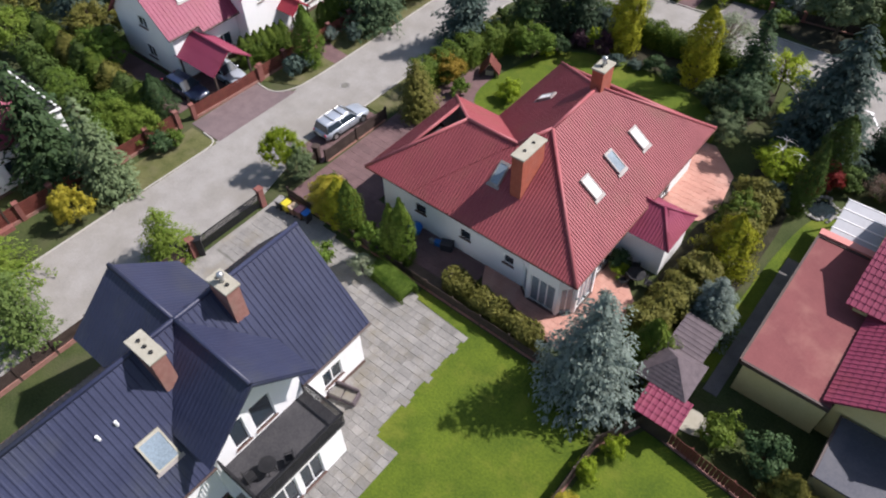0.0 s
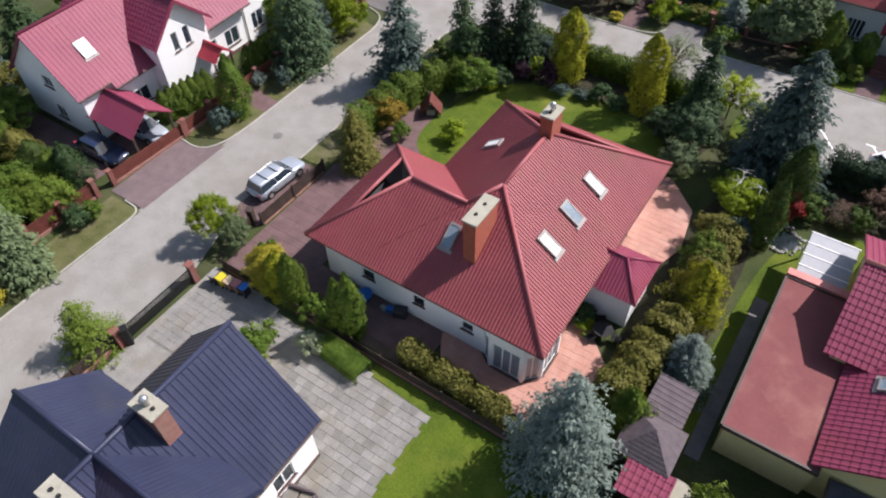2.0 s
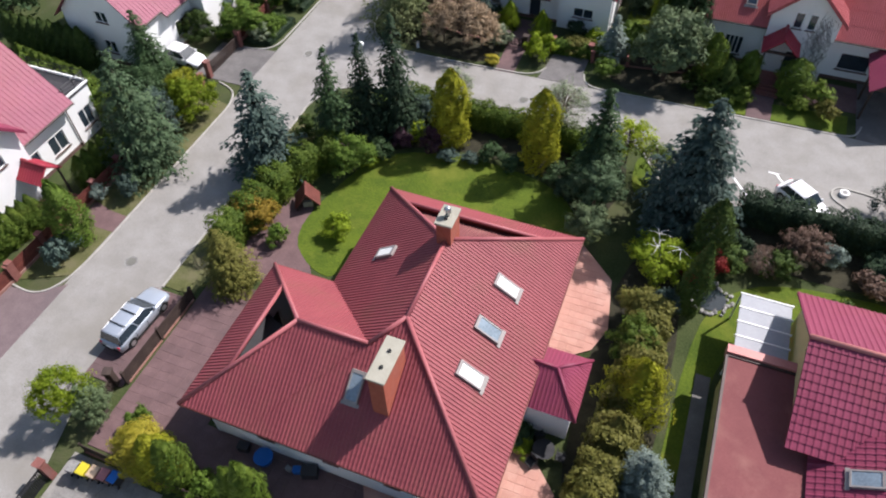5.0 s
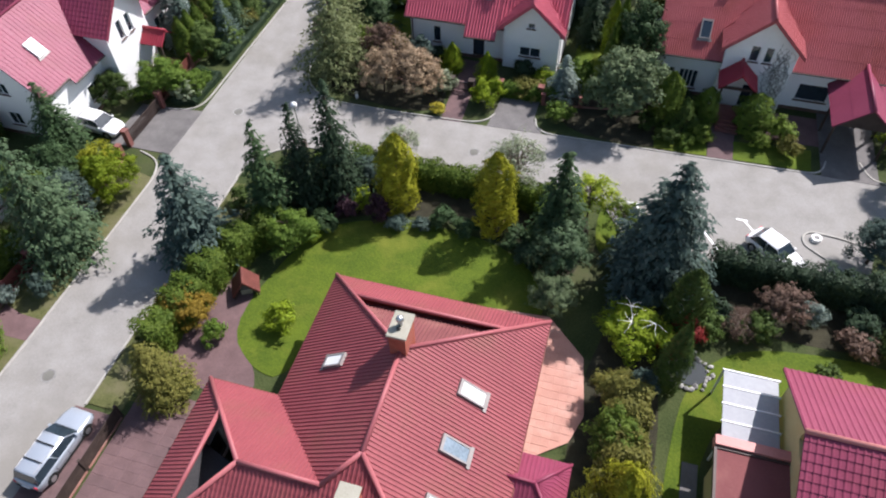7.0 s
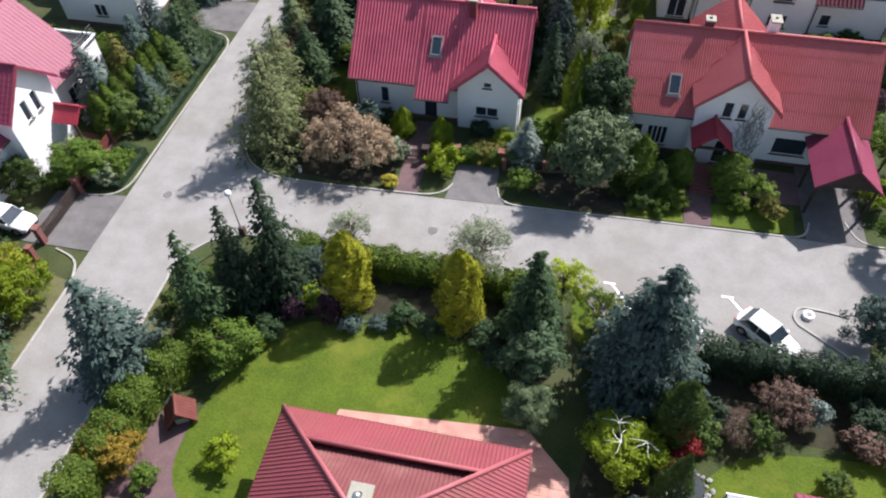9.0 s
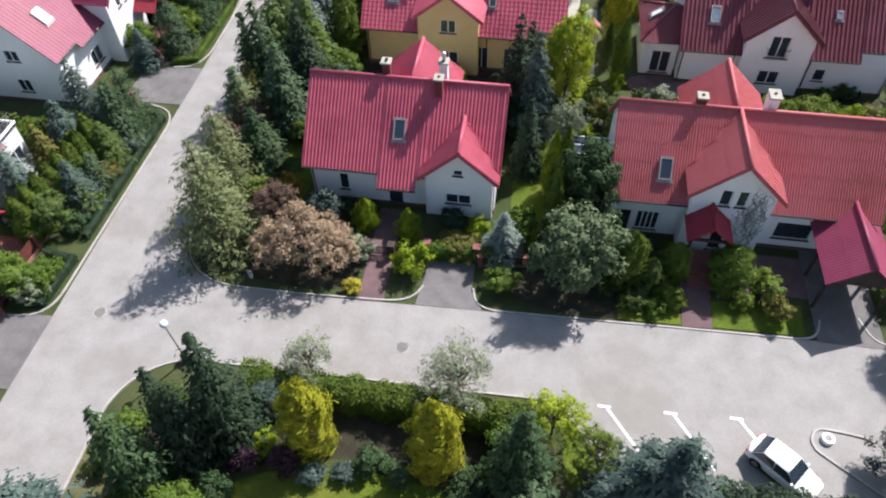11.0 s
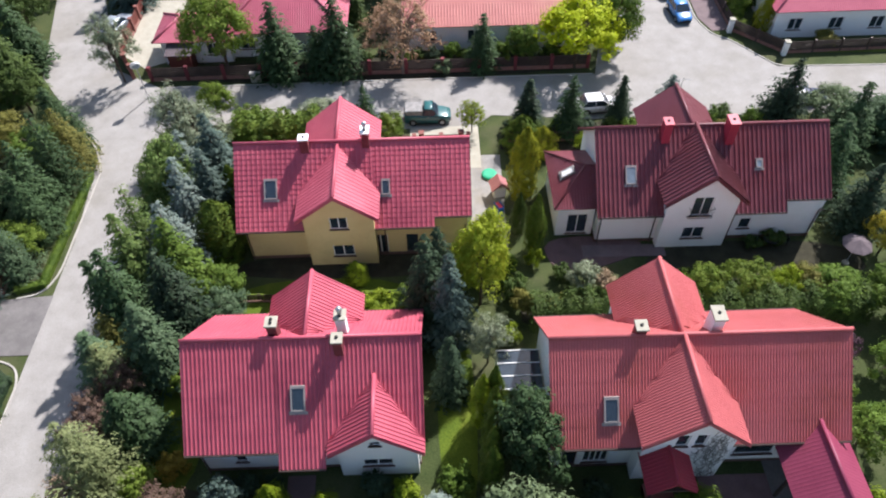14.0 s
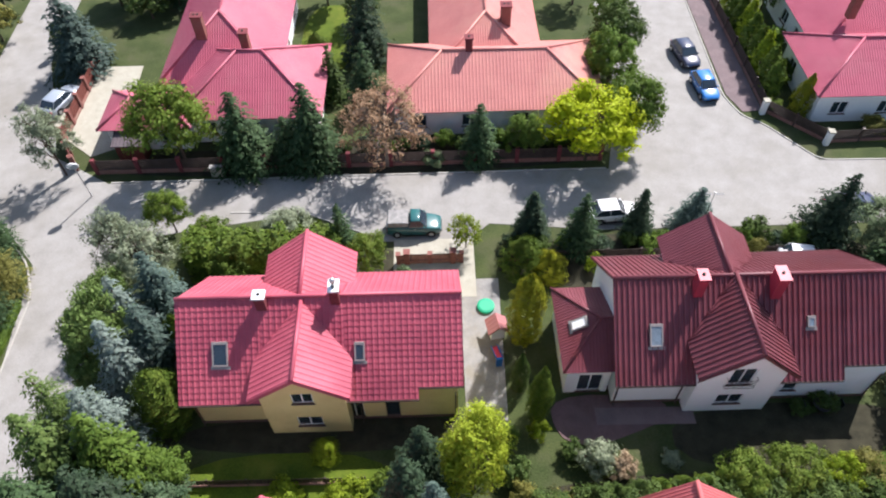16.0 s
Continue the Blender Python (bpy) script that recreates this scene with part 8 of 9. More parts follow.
fence("reddish brown board fence behind the lawn", [(-2.4, 20.4), (5.0, 19.6), (12, 19.2)], 1.2, "wood_red", "wood_red", 2.2, 0.1, 6, 0.1, True)
# dark board colour stands for the shadow side that faces south
fence("boarded fence with brick posts along the far road, shaded side coloured dark", [(-40.2, 110.9), (3.0, 111.0)], 1.5, "brick_dark", "wood_dark", 3.6, 0.4, 5)
fence("brick-posted fence beside the sunny forecourt", [(-42.2, 111.4), (-44.3, 115), (-44.3, 127)], 1.5, "brick", "wood_red", 2.4, 0.3, 5)
fence("dark fence with pale posts round the far bungalow", [(23.2, 112.4), (40, 112.8)], 1.3, "frame_dark", "wood_dark", 3, 0.3, 5, 0.2)
fence("dark fence with pale posts beside the side street", [(23.0, 112.6), (19.1, 116.7), (18.9, 136)], 1.3, "frame_dark", "wood_dark", 3, 0.3, 5, 0.2)
fence("brown picket fence in front of the corner house", [(-31, 66.5), (-26, 65.6), (-22.1, 65.6)], 0.9, "wood_dark", "wood_dark", 2, 0.1, 5, 0.1, True)
fence("low brown fence beside the garage drive", [(-14.2, 65.4), (-5.2, 66.6)], 0.9, "brick", "wood_dark", 3, 0.1, 5, 0.3, True)
fence("low brick-posted garden wall behind the yellow house", [(-14.2, 100.2), (-9.4, 100.2)], 1.0, "brick", "brick_brown", 2.3, 0.4, 3, 0.3)
fence("dark fence behind the maroon-roofed house", [(-6, 100.2), (17, 100.0)], 1.1, "wood_dark", "wood_dark", 2.6, 0.2, 5, 0.12, True)
fence("wooden fence between the gardens", [(-28.0, 83.3), (-16, 83.2)], 0.8, "wood_dark", "wood_dark", 2.4, 0.1, 4, 0.1, True)
for x, y, lab in ((23.0, 112.1, "white gate post by the side street"), (18.75, 116.4, "white gate post at the driveway")):
    pp = empty("gate_post", pose(x, y, 0), lab, "gate post")
    box("shaft", -0.22, 0.22, -0.22, 0.22, 0, 1.5, M["frame_white"], pp, "", 0.02)
    box("post_cap", -0.28, 0.28, -0.28, 0.28, 1.5, 1.6, M["cap"], pp)


def gate(m, w, h, label, mat="iron", post="brick", gap=0.11):
    """A leaf of upright bars between two rails, with posts."""
    root = empty("gate", m, label, "gate")
    bm = bmesh.new()
    for z in (0.15, h - 0.12):
        add_box(bm, -w / 2, w / 2, -0.025, 0.025, z, z + 0.07)
    for x in (-w / 2, w / 2 - 0.06):
        add_box(bm, x, x + 0.06, -0.025, 0.025, 0.1, h)
    part("gate_frame", bm, M[mat], root)
    n = int(w / gap)
    me = None
    for k in range(n):
        if me is None:
            o = part("bar", add_box(bmesh.new(), -0.035, 0.035, -0.012, 0.012, 0.2, h - 0.1), M[mat], root)
            me = o.data
        else:
            o = new("bar", me)
            o.parent = root
        o.matrix_local = pose(-w / 2 + w * (k + 0.5) / n, 0, 0)
    for x in (-w / 2 - 0.25, w / 2 + 0.25):
        bm = add_box(bmesh.new(), x - 0.2, x + 0.2, -0.2, 0.2, 0, h + 0.25)
        add_box(bm, x - 0.26, x + 0.26, -0.26, 0.26, h + 0.25, h + 0.34)
        part("gate_post", bm, M[post], root)
    return root


gate(pose(-32.6, 15.6, 0, 0, 0, 90), 5.6, 1.4, "long black sliding driveway gate with brick posts")
gate(pose(-32.7, 12.3, 0, 0, 0, 60), 1.0, 1.3, "small black garden gate standing ajar", "iron", "iron")
gate(pose(-32.6, 23.6, 0, 0, 0, 110), 1.4, 1.2, "dark wooden garden gate standing open", "wood_dark", "wood_dark")
gate(pose(-44.6, 54.6, 0, 0, 0, 90), 4.4, 1.3, "dark driveway gate with brick posts", "wood_dark")
gate(pose(-21.1, 65.4, 0), 1.2, 1.0, "small dark garden gate across the path", "iron", "wood_dark")
gate(pose(-16.2, 65.9, 0), 2.9, 1.1, "dark garage gate with a red post", "iron", "brick")
gate(pose(-11.8, 100.2, 0), 3.0, 1.1, "brown driveway gate behind the yellow house", "wood_dark", "brick")


# ---- cars ----
def loft(name, rings, mat, parent, caps=True):
    n = len(rings[0])
    V = [p for r in rings for p in r]
    F = []
    for i in range(len(rings) - 1):
        for j in range(n):
            F.append((i * n + j, i * n + (j + 1) % n, (i + 1) * n + (j + 1) % n, (i + 1) * n + j))
    if caps:
        F += [tuple(reversed(range(n))), tuple(range((len(rings) - 1) * n, len(rings) * n))]
    return mesh_object(name, V, F, mat, parent, True)


def car(m, paint, label, length=4.4, width=1.78, height=1.48, wagon=False, pickup=False):
    """A car pointing along local +x: lofted body, glazed cabin, wheels, lamps, mirrors."""
    root = empty("car", m, label, "car")
    L2, W2 = length / 2, width / 2
    belt = height * 0.62
    rings = []
    for x, zb, zt, wf in ((-1.0, 0.42, 0.72, 0.80), (-0.97, 0.30, belt - 0.04, 0.92), (-0.80, 0.24, belt, 0.98), (-0.3, 0.22, belt, 1.0), (0.25, 0.22, belt - 0.01, 1.0), (0.50, 0.23, belt - 0.05, 0.99), (0.80, 0.24, belt - 0.16, 0.95), (0.95, 0.28, belt - 0.26, 0.84), (1.0, 0.36, belt - 0.34, 0.72)):
        w = W2 * wf
        rings.append([(x * L2, -w * 0.92, zb), (x * L2, -w, zb + 0.14), (x * L2, -w, zt - 0.18), (x * L2, -w * 0.93, zt - 0.04), (x * L2, -w * 0.8, zt), (x * L2, w * 0.8, zt), (x * L2, w * 0.93, zt - 0.04), (x * L2, w, zt - 0.18), (x * L2, w, zb + 0.14), (x * L2, w * 0.92, zb)])
    loft("body", rings, M[paint], root)
    r0, r1, f0, f1 = (-0.93, -0.84, 0.16, 0.46) if wagon else (-0.86, -0.62, 0.14, 0.44)
    if pickup:
        r0, r1, f0, f1 = (-0.18, -0.12, 0.22, 0.46)
    wb, wt = W2 * 0.90, W2 * 0.74
    z0, z1 = belt - 0.03, height
    cab = [[(r0 * L2, -wb, z0), (r0 * L2, wb, z0), (f1 * L2, wb, z0), (f1 * L2, -wb, z0)], [(r1 * L2, -wt, z1 - 0.05), (r1 * L2, wt, z1 - 0.05), (f0 * L2, wt, z1 - 0.05), (f0 * L2, -wt, z1 - 0.05)], [((r1 + 0.05) * L2, -wt * 0.9, z1), ((r1 + 0.05) * L2, wt * 0.9, z1), ((f0 - 0.06) * L2, wt * 0.9, z1), ((f0 - 0.06) * L2, -wt * 0.9, z1)]]
    loft("cabin", cab, M[paint], root)

    def pane(nm, a, b, c, d):
        P = [Vector(p) for p in (a, b, c, d)]
        n = (P[1] - P[0]).cross(P[3] - P[0]).normalized()
        ctr = sum(P, Vector()) / 4
        if n.dot(ctr - Vector((0, 0, z0))) < 0:
            n = -n
        Q = [ctr + (p - ctr) * 0.95 for p in P]
        V = [p + n * 0.015 for p in Q] + [p - n * 0.02 for p in Q]
        mesh_object(nm, V, [(0, 1, 2, 3), (7, 6, 5, 4), (0, 4, 5, 1), (1, 5, 6, 2), (2, 6, 7, 3), (3, 7, 4, 0)], M["glass"], root)

    c0, c1 = cab[0], cab[1]
    pane("windscreen", c0[3], c0[2], c1[2], c1[3])
    pane("rear_window", c0[1], c0[0], c1[0], c1[1])
    for s in (0, 1):
        a, b, c, d = (c0[0], c0[3], c1[3], c1[0]) if s == 0 else (c0[1], c0[2], c1[2], c1[1])
        mid = lambda p, q, t: tuple(p[k] + (q[k] - p[k]) * t for k in range(3))
        pane("side_window", a, mid(a, b, 0.5), mid(d, c, 0.5), d)
        pane("side_window", mid(a, b, 0.5), b, c, mid(d, c, 0.5))
    for sx in (-0.62, 0.62):
        for sy in (-1, 1):
            bm = add_tube(bmesh.new(), (sx * L2, sy * (W2 - 0.2), 0.32), (sx * L2, sy * (W2 + 0.01), 0.32), 0.32, 0.32, 16)
            wh_ = part("wheel", bm, M["rubber"], root)
            bm = add_tube(bmesh.new(), (sx * L2, sy * (W2 - 0.05), 0.32), (sx * L2, sy * (W2 + 0.025), 0.32), 0.2, 0.19, 12)
            part("rim", bm, M["steel"], wh_)
    for sy in (-1, 1):
        box("headlight", L2 * 0.93, L2 * 0.985, sy * W2 * 0.62 - 0.16, sy * W2 * 0.62 + 0.16, belt - 0.42, belt - 0.3, M["glass_sky"], root, "", 0.02)
        box("tail_light", -L2 * 1.0, -L2 * 0.95, sy * W2 * 0.74 - 0.1, sy * W2 * 0.74 + 0.1, 0.62, 0.86, M["plastic_red"], root, "", 0.02)
        box("wing_mirror", L2 * 0.34, L2 * 0.4, sy * W2 * 0.98 - 0.08, sy * W2 * 0.98 + 0.08, belt, belt + 0.12, M[paint], root, "", 0.02)
        if wagon:
            part("roof_rail", add_tube(bmesh.new(), (r1 * L2 + 0.1, sy * wt * 0.86, z1 + 0.05), (f0 * L2 - 0.1, sy * wt * 0.86, z1 + 0.05), 0.02, n=6), M["steel"], root)
        part("sill", add_box(bmesh.new(), -L2 * 0.46, L2 * 0.46, sy * (W2 * 0.99) - 0.03, sy * (W2 * 0.99) + 0.03, 0.2, 0.27), M["rubber"], root, "dark sill")
        for sx in (-0.62, 0.62):
            bm = bmesh.new()
            rim_ = [[(sx * L2 + math.cos(a) * q, sy * (W2 + e), 0.32 + math.sin(a) * q) for q, e in ((0.33, -0.06), (0.335, 0.012), (0.385, 0.012), (0.40, -0.06))] for a in [math.pi * k / 10 for k in range(11)]]
            vs = [[bm.verts.new(p) for p in ring] for ring in rim_]
            for va, vb in zip(vs, vs[1:]):
                for k in range(3):
                    bm.faces.new((va[k], va[k + 1], vb[k + 1], vb[k]))
            part("wheel_arch", bm, M["rubber"], root)
        for x in (-0.16, 0.20) if not pickup else (0.1,):
            box("door_handle", x * L2 - 0.22, x * L2 - 0.06, sy * (W2 + 0.008) - 0.012, sy * (W2 + 0.008) + 0.012, belt - 0.17, belt - 0.14, M["steel"], root)
        for x in (-0.42, 0.0, 0.44) if not pickup else (-0.1, 0.44):
            box("door_gap", x * L2 - 0.008, x * L2 + 0.008, sy * W2 - 0.02, sy * W2 + 0.003, 0.32, belt - 0.18, M["rubber"], root)
    box("front_bumper", L2 * 0.95, L2 * 1.015, -W2 * 0.68, W2 * 0.68, 0.3, 0.46, M["rubber"], root, "dark lower front bumper", 0.02)
    box("grille", L2 * 0.96, L2 * 1.01, -W2 * 0.34, W2 * 0.34, 0.5, belt - 0.38, M["frame_dark"], root, "", 0.01)
    box("rear_bumper", -L2 * 1.02, -L2 * 0.96, -W2 * 0.76, W2 * 0.76, 0.4, 0.54, M["rubber"], root, "dark rear bumper strip", 0.02)
    box("number_plate", -L2 * 1.025, -L2 * 0.99, -0.26, 0.26, 0.58, 0.69, M["frame_white"], root)
    part("bonnet_gap", add_tube(bmesh.new(), (L2 * 0.47, -W2 * 0.78, belt - 0.038), (L2 * 0.47, W2 * 0.78, belt - 0.038), 0.012, n=5), M["rubber"], root)
    for y in (-0.3, 0.12):
        part("wiper", add_tube(bmesh.new(), (L2 * f1 + 0.02, y, belt + 0.01), (L2 * f1 - 0.12, y + 0.42, belt + 0.13), 0.012, n=5), M["rubber"], root)
    if wagon:
        for x in (-0.52, -0.10):
            part("roof_bar", add_box(bmesh.new(), x * L2 - 0.03, x * L2 + 0.03, -wt * 0.92, wt * 0.92, z1 + 0.05, z1 + 0.08), M["rubber"], root, "dark roof crossbar")
    if pickup:
        box("load_bed", -L2 * 0.95, -L2 * 0.2, -W2 * 0.86, W2 * 0.86, belt - 0.02, belt + 0.5, M["stone"], root, "grey canvas load cover", 0.06)
    return root


car(pose(-34.35, 28.6, 0.03, 0, 0, 87), "silver", "silver estate car parked at the roadside", 4.7, 1.82, 1.5, True)
car(pose(3.7, 53.4, 0.03, 0, 0, -40), "car_white", "white hatchback parked in the car park", 3.9, 1.7, 1.45)
car(pose(-47.9, 53.3, 0.05, 0, 0, -6), "car_white", "white hatchback parked on a driveway", 4.0, 1.7, 1.45)
car(pose(-48.0, 23.6, 0.05, 0, 0, 2), "navy", "dark navy car in front of the carport", 4.5, 1.8, 1.45)
car(pose(-47.2, 27.1, 0.0, 0, 0, 2), "silver", "silver-blue car under the carport", 4.3, 1.8, 1.45)
car(pose(13.7, 125.0, 0.03, 0, 0, -80), "navy", "dark blue car parked in the side street", 4.2, 1.75, 1.5)
car(pose(14.3, 119.9, 0.03, 0, 0, -84), "car_blue", "bright blue car parked in the side street", 4.0, 1.72, 1.5)
car(pose(-13.0, 103.6, 0.03, 0, 0, 0), "dark_teal", "dark teal pickup with a grey load cover", 4.3, 1.75, 1.75, False, True)
car(pose(2.9, 104.4, 0.03, 0, 0, 5), "car_white", "white car parked behind the conifers", 4.0, 1.7, 1.5)
car(pose(-46.2, 120.4, 0.03, 0, 0, 70), "silver", "silver car parked beside the forecourt", 4.4, 1.78, 1.46)
car(pose(22.1, 104.6, 0.03, 0, 0, 10), "navy", "dark car parked behind trees", 4.3, 1.78, 1.46)

# ---- street furniture ----
for x, y, lab in ((-38.0, 32.55, "round cast-iron manhole cover in the road"), (-18.2, 58.3, "round cast-iron manhole cover in the road"), (-38.2, 58.1, "round cast-iron manhole cover at the junction")):
    mh = empty("manhole_cover", pose(x, y, 0.03), lab, "manhole cover")
    bm = add_tube(bmesh.new(), (0, 0, 0.0), (0, 0, 0.014), 0.46, 0.46, 24)
    part("ring", bm, M["stone"], mh)
    bm = add_tube(bmesh.new(), (0, 0, 0.012), (0, 0, 0.022), 0.36, 0.36, 24)
    for k in range(5):
        add_box(bm, -0.28, 0.28, -0.24 + 0.12 * k - 0.015, -0.24 + 0.12 * k + 0.015, 0.022, 0.03)
    part("lid", bm, M["sand_joint"], mh)
lp = empty("street_lamp", pose(-31.2, 55.5, 0), "short street lamp with a white globe", "street lamp")
part("pole", add_tube(bmesh.new(), (0, 0, 0), (0.1, -0.3, 4.2), 0.06, 0.045, 10), M["steel"], lp)
bm = bmesh.new()
bmesh.ops.create_uvsphere(bm, u_segments=14, v_segments=9, radius=0.24, matrix=Matrix.Translation((0.1, -0.3, 4.4)))
part("globe", bm, M["frame_white"], lp, "", True)
box("fuse_box", -0.2, 0.25, -0.15, 0.15, 0, 0.75, M["frame_dark"], lp)
mi = empty("traffic_mirror", pose(-40.0, 108.2, 0), "round convex traffic mirror on a leaning pole", "traffic mirror")
part("pole", add_tube(bmesh.new(), (0, 0, 0), (0.3, -0.6, 4.0), 0.05, 0.05, 8), M["steel"], mi)
bm = add_tube(bmesh.new(), (0.32, -0.72, 4.15), (0.30, -0.64, 4.18), 0.45, 0.45, 24)
part("rim", bm, M["frame_white"], mi)
bm = add_tube(bmesh.new(), (0.325, -0.745, 4.145), (0.32, -0.715, 4.15), 0.34, 0.38, 24)
part("mirror_face", bm, M["glass_sky"], mi)
for xa, ya_, xb, yb2 in ((-5.7, 56.0, -3.6, 53.1), (-1.9, 56.1, 0.2, 53.0), (1.8, 56.3, 4.0, 53.2)):
    d = Vector((xb - xa, yb2 - ya_, 0)).normalized()
    q = Vector((-d.y, d.x, 0)) * 0.07
    a, b = Vector((xa, ya_, 0)), Vector((xb, yb2, 0))
    sheet("parking_line", [(a + q).to_tuple()[:2], (b + q).to_tuple()[:2], (b - q).to_tuple()[:2], (a - q).to_tuple()[:2]], 0.036, M["frame_white"], "white painted parking bay line on the road", "road marking", "structure", 0.004)
    sheet("parking_line", [(xa - 0.5, ya_ + 0.07), (xa + 0.25, ya_ + 0.07), (xa + 0.25, ya_ - 0.07), (xa - 0.5, ya_ - 0.07)], 0.037, M["frame_white"], "white painted parking bay end line", "road marking", "structure", 0.004)
kerb([(9.0, 56.0), (8.2, 56.2)] + arc(6.5, 55.5, 0.85, 90, 235, 10) + [(9.2, 52.5), (9.6, 51.9)], 0.16, 0.12)
isl = empty("well_ring", pose(6.5, 55.7, 0.03), "small white concrete ring in a kerbed island", "well ring")
part("ring", add_tube(bmesh.new(), (0, 0, 0), (0, 0, 0.25), 0.36, 0.34, 18), M["frame_white"], isl)
part("lid", add_tube(bmesh.new(), (0, 0, 0.25), (0, 0, 0.28), 0.2, 0.18, 14), M["stone"], isl)
mk = empty("marker_post", pose(-29.33, 62.31, 0), "small white marker post in the dark planting bed", "marker post")
box("post", -0.1, 0.1, -0.1, 0.1, 0, 0.55, M["frame_white"], mk, "", 0.015)
box("post_cap", -0.13, 0.13, -0.13, 0.13, 0.55, 0.6, M["cap"], mk)
cv = empty("drain_cover", pose(-34.05, 37.74, 0.055), "square pale concrete cover in the verge", "drain cover")
box("surround", -0.42, 0.42, -0.42, 0.42, 0, 0.03, M["kerb"], cv)
box("lid", -0.3, 0.3, -0.3, 0.3, 0.031, 0.05, M["stone"], cv, "", 0.008)
aer = empty("aerial", pose(9.3, 102.2, 0), "thin roof-height television aerial on a mast", "aerial")
part("mast", add_tube(bmesh.new(), (0, 0, 0), (0, 0, 4.9), 0.03, 0.025, 6), M["steel"], aer)
bm = add_tube(bmesh.new(), (-0.7, 0, 4.7), (0.7, 0, 4.7), 0.015, n=5)
for k in range(7):
    add_tube(bm, (-0.6 + 0.2 * k, -0.2, 4.7), (-0.6 + 0.2 * k, 0.2, 4.7), 0.008, n=4)
part("rods", bm, M["steel"], aer)


# ---- garden things ----
def wheelie_bin(x, y, lid, body_, rz, label):
    root = empty("wheelie_bin", pose(x, y, 0.05, 0, 0, rz) @ Matrix.Scale(0.86, 4), label, "bin", "row of bins by the gate")
    loft("bin_body", [[(-0.22, -0.25, 0.05), (0.22, -0.25, 0.05), (0.22, 0.25, 0.05), (-0.22, 0.25, 0.05)], [(-0.29, -0.33, 0.95), (0.29, -0.33, 0.95), (0.29, 0.36, 0.95), (-0.29, 0.36, 0.95)]], M[body_], root).data.polygons.foreach_set("use_smooth", [False] * 6)
    bm = add_box(bmesh.new(), -0.31, 0.31, -0.37, 0.40, 0.95, 1.04, 0.03)
    part("lid", bm, M[lid], root)
    for sx in (-0.24, 0.24):
        part("wheel", add_tube(bmesh.new(), (sx - 0.03, 0.28, 0.1), (sx + 0.03, 0.28, 0.1), 0.1, n=10), M["rubber"], root)
    part("grip", add_tube(bmesh.new(), (-0.2, 0.43, 0.98), (0.2, 0.43, 0.98), 0.02, n=6), M["bin_black"], root)


for x, y, lid, b2, lab in ((-31.35, 19.3, "stone", "bin_black", "grey-lidded wheelie bin beside the gate"), (-30.75, 19.38, "yellow", "yellow", "yellow wheelie bin beside the gate"), (-30.1, 19.46, "beige", "bin_brown", "beige-lidded wheelie bin by the low fence"), (-29.5, 19.54, "plastic_pink", "bin_brown", "reddish wheelie bin by the low fence"), (-28.9, 19.62, "blue", "bin_black", "blue-lidded wheelie bin by the low fence")):
    wheelie_bin(x, y, lid, b2, 180 + random.uniform(-8, 8), lab)
bb = empty("garden_heap", pose(-22.2, 23.5, 0.03), "blue plastic tub under the eaves", "tub")
part("tub", add_tube(bmesh.new(), (0, 0, 0), (0, 0, 0.55), 0.38, 0.5, 16), M["blue"], bb, "", True)
part("rim", add_tube(bmesh.new(), (0, 0, 0.53), (0, 0, 0.58), 0.53, 0.53, 16), M["blue"], bb)
for x, y, sz, mt, lab in ((-20.2, 23.6, 0.35, "blue", "small blue crate by the house wall"), (-19.5, 23.7, 0.6, "bin_black", "black compost box by the house wall"), (-20.7, 23.5, 0.25, "stone", "grey bucket by the house wall"), (-23.6, 23.7, 0.45, "bin_black", "dark storage box by the house wall")):
    c_ = empty("crate", pose(x, y, 0.03, 0, 0, random.uniform(-20, 20)), lab, "crate")
    box("crate_body", -sz * 0.7, sz * 0.7, -sz * 0.5, sz * 0.5, 0, sz, M[mt], c_, "", 0.03)
    box("lid", -sz * 0.74, sz * 0.74, -sz * 0.54, sz * 0.54, sz, sz + 0.05, M[mt], c_, "", 0.015)


def chair(m, mat, label, group=""):
    root = empty("garden_chair", m, label, "chair", group)
    box("seat", -0.25, 0.25, -0.25, 0.25, 0.42, 0.47, M[mat], root, "", 0.01)
    ob = box("backrest", -0.25, 0.25, 0.22, 0.27, 0.47, 0.95, M[mat], root, "", 0.01)
    for sx in (-0.22, 0.22):
        for sy in (-0.22, 0.22):
            part("leg", add_tube(bmesh.new(), (sx, sy, 0), (sx, sy, 0.43), 0.02, n=6), M[mat], root)
        part("armrest", add_tube(bmesh.new(), (sx * 1.1, -0.2, 0.66), (sx * 1.1, 0.24, 0.66), 0.02, n=6), M[mat], root)
    return root


def table(m, mat, label, r=0.45):
    root = empty("garden_table", m, label, "table")
    part("tabletop", add_tube(bmesh.new(), (0, 0, 0.7), (0, 0, 0.74), r, r, 20), M[mat], root)
    for a in (45, 135, 225, 315):
        part("leg", add_tube(bmesh.new(), (r * 0.75 * math.cos(radians(a)), r * 0.75 * math.sin(radians(a)), 0), (r * 0.3 * math.cos(radians(a)), r * 0.3 * math.sin(radians(a)), 0.7), 0.02, n=6), M[mat], root)
    return root


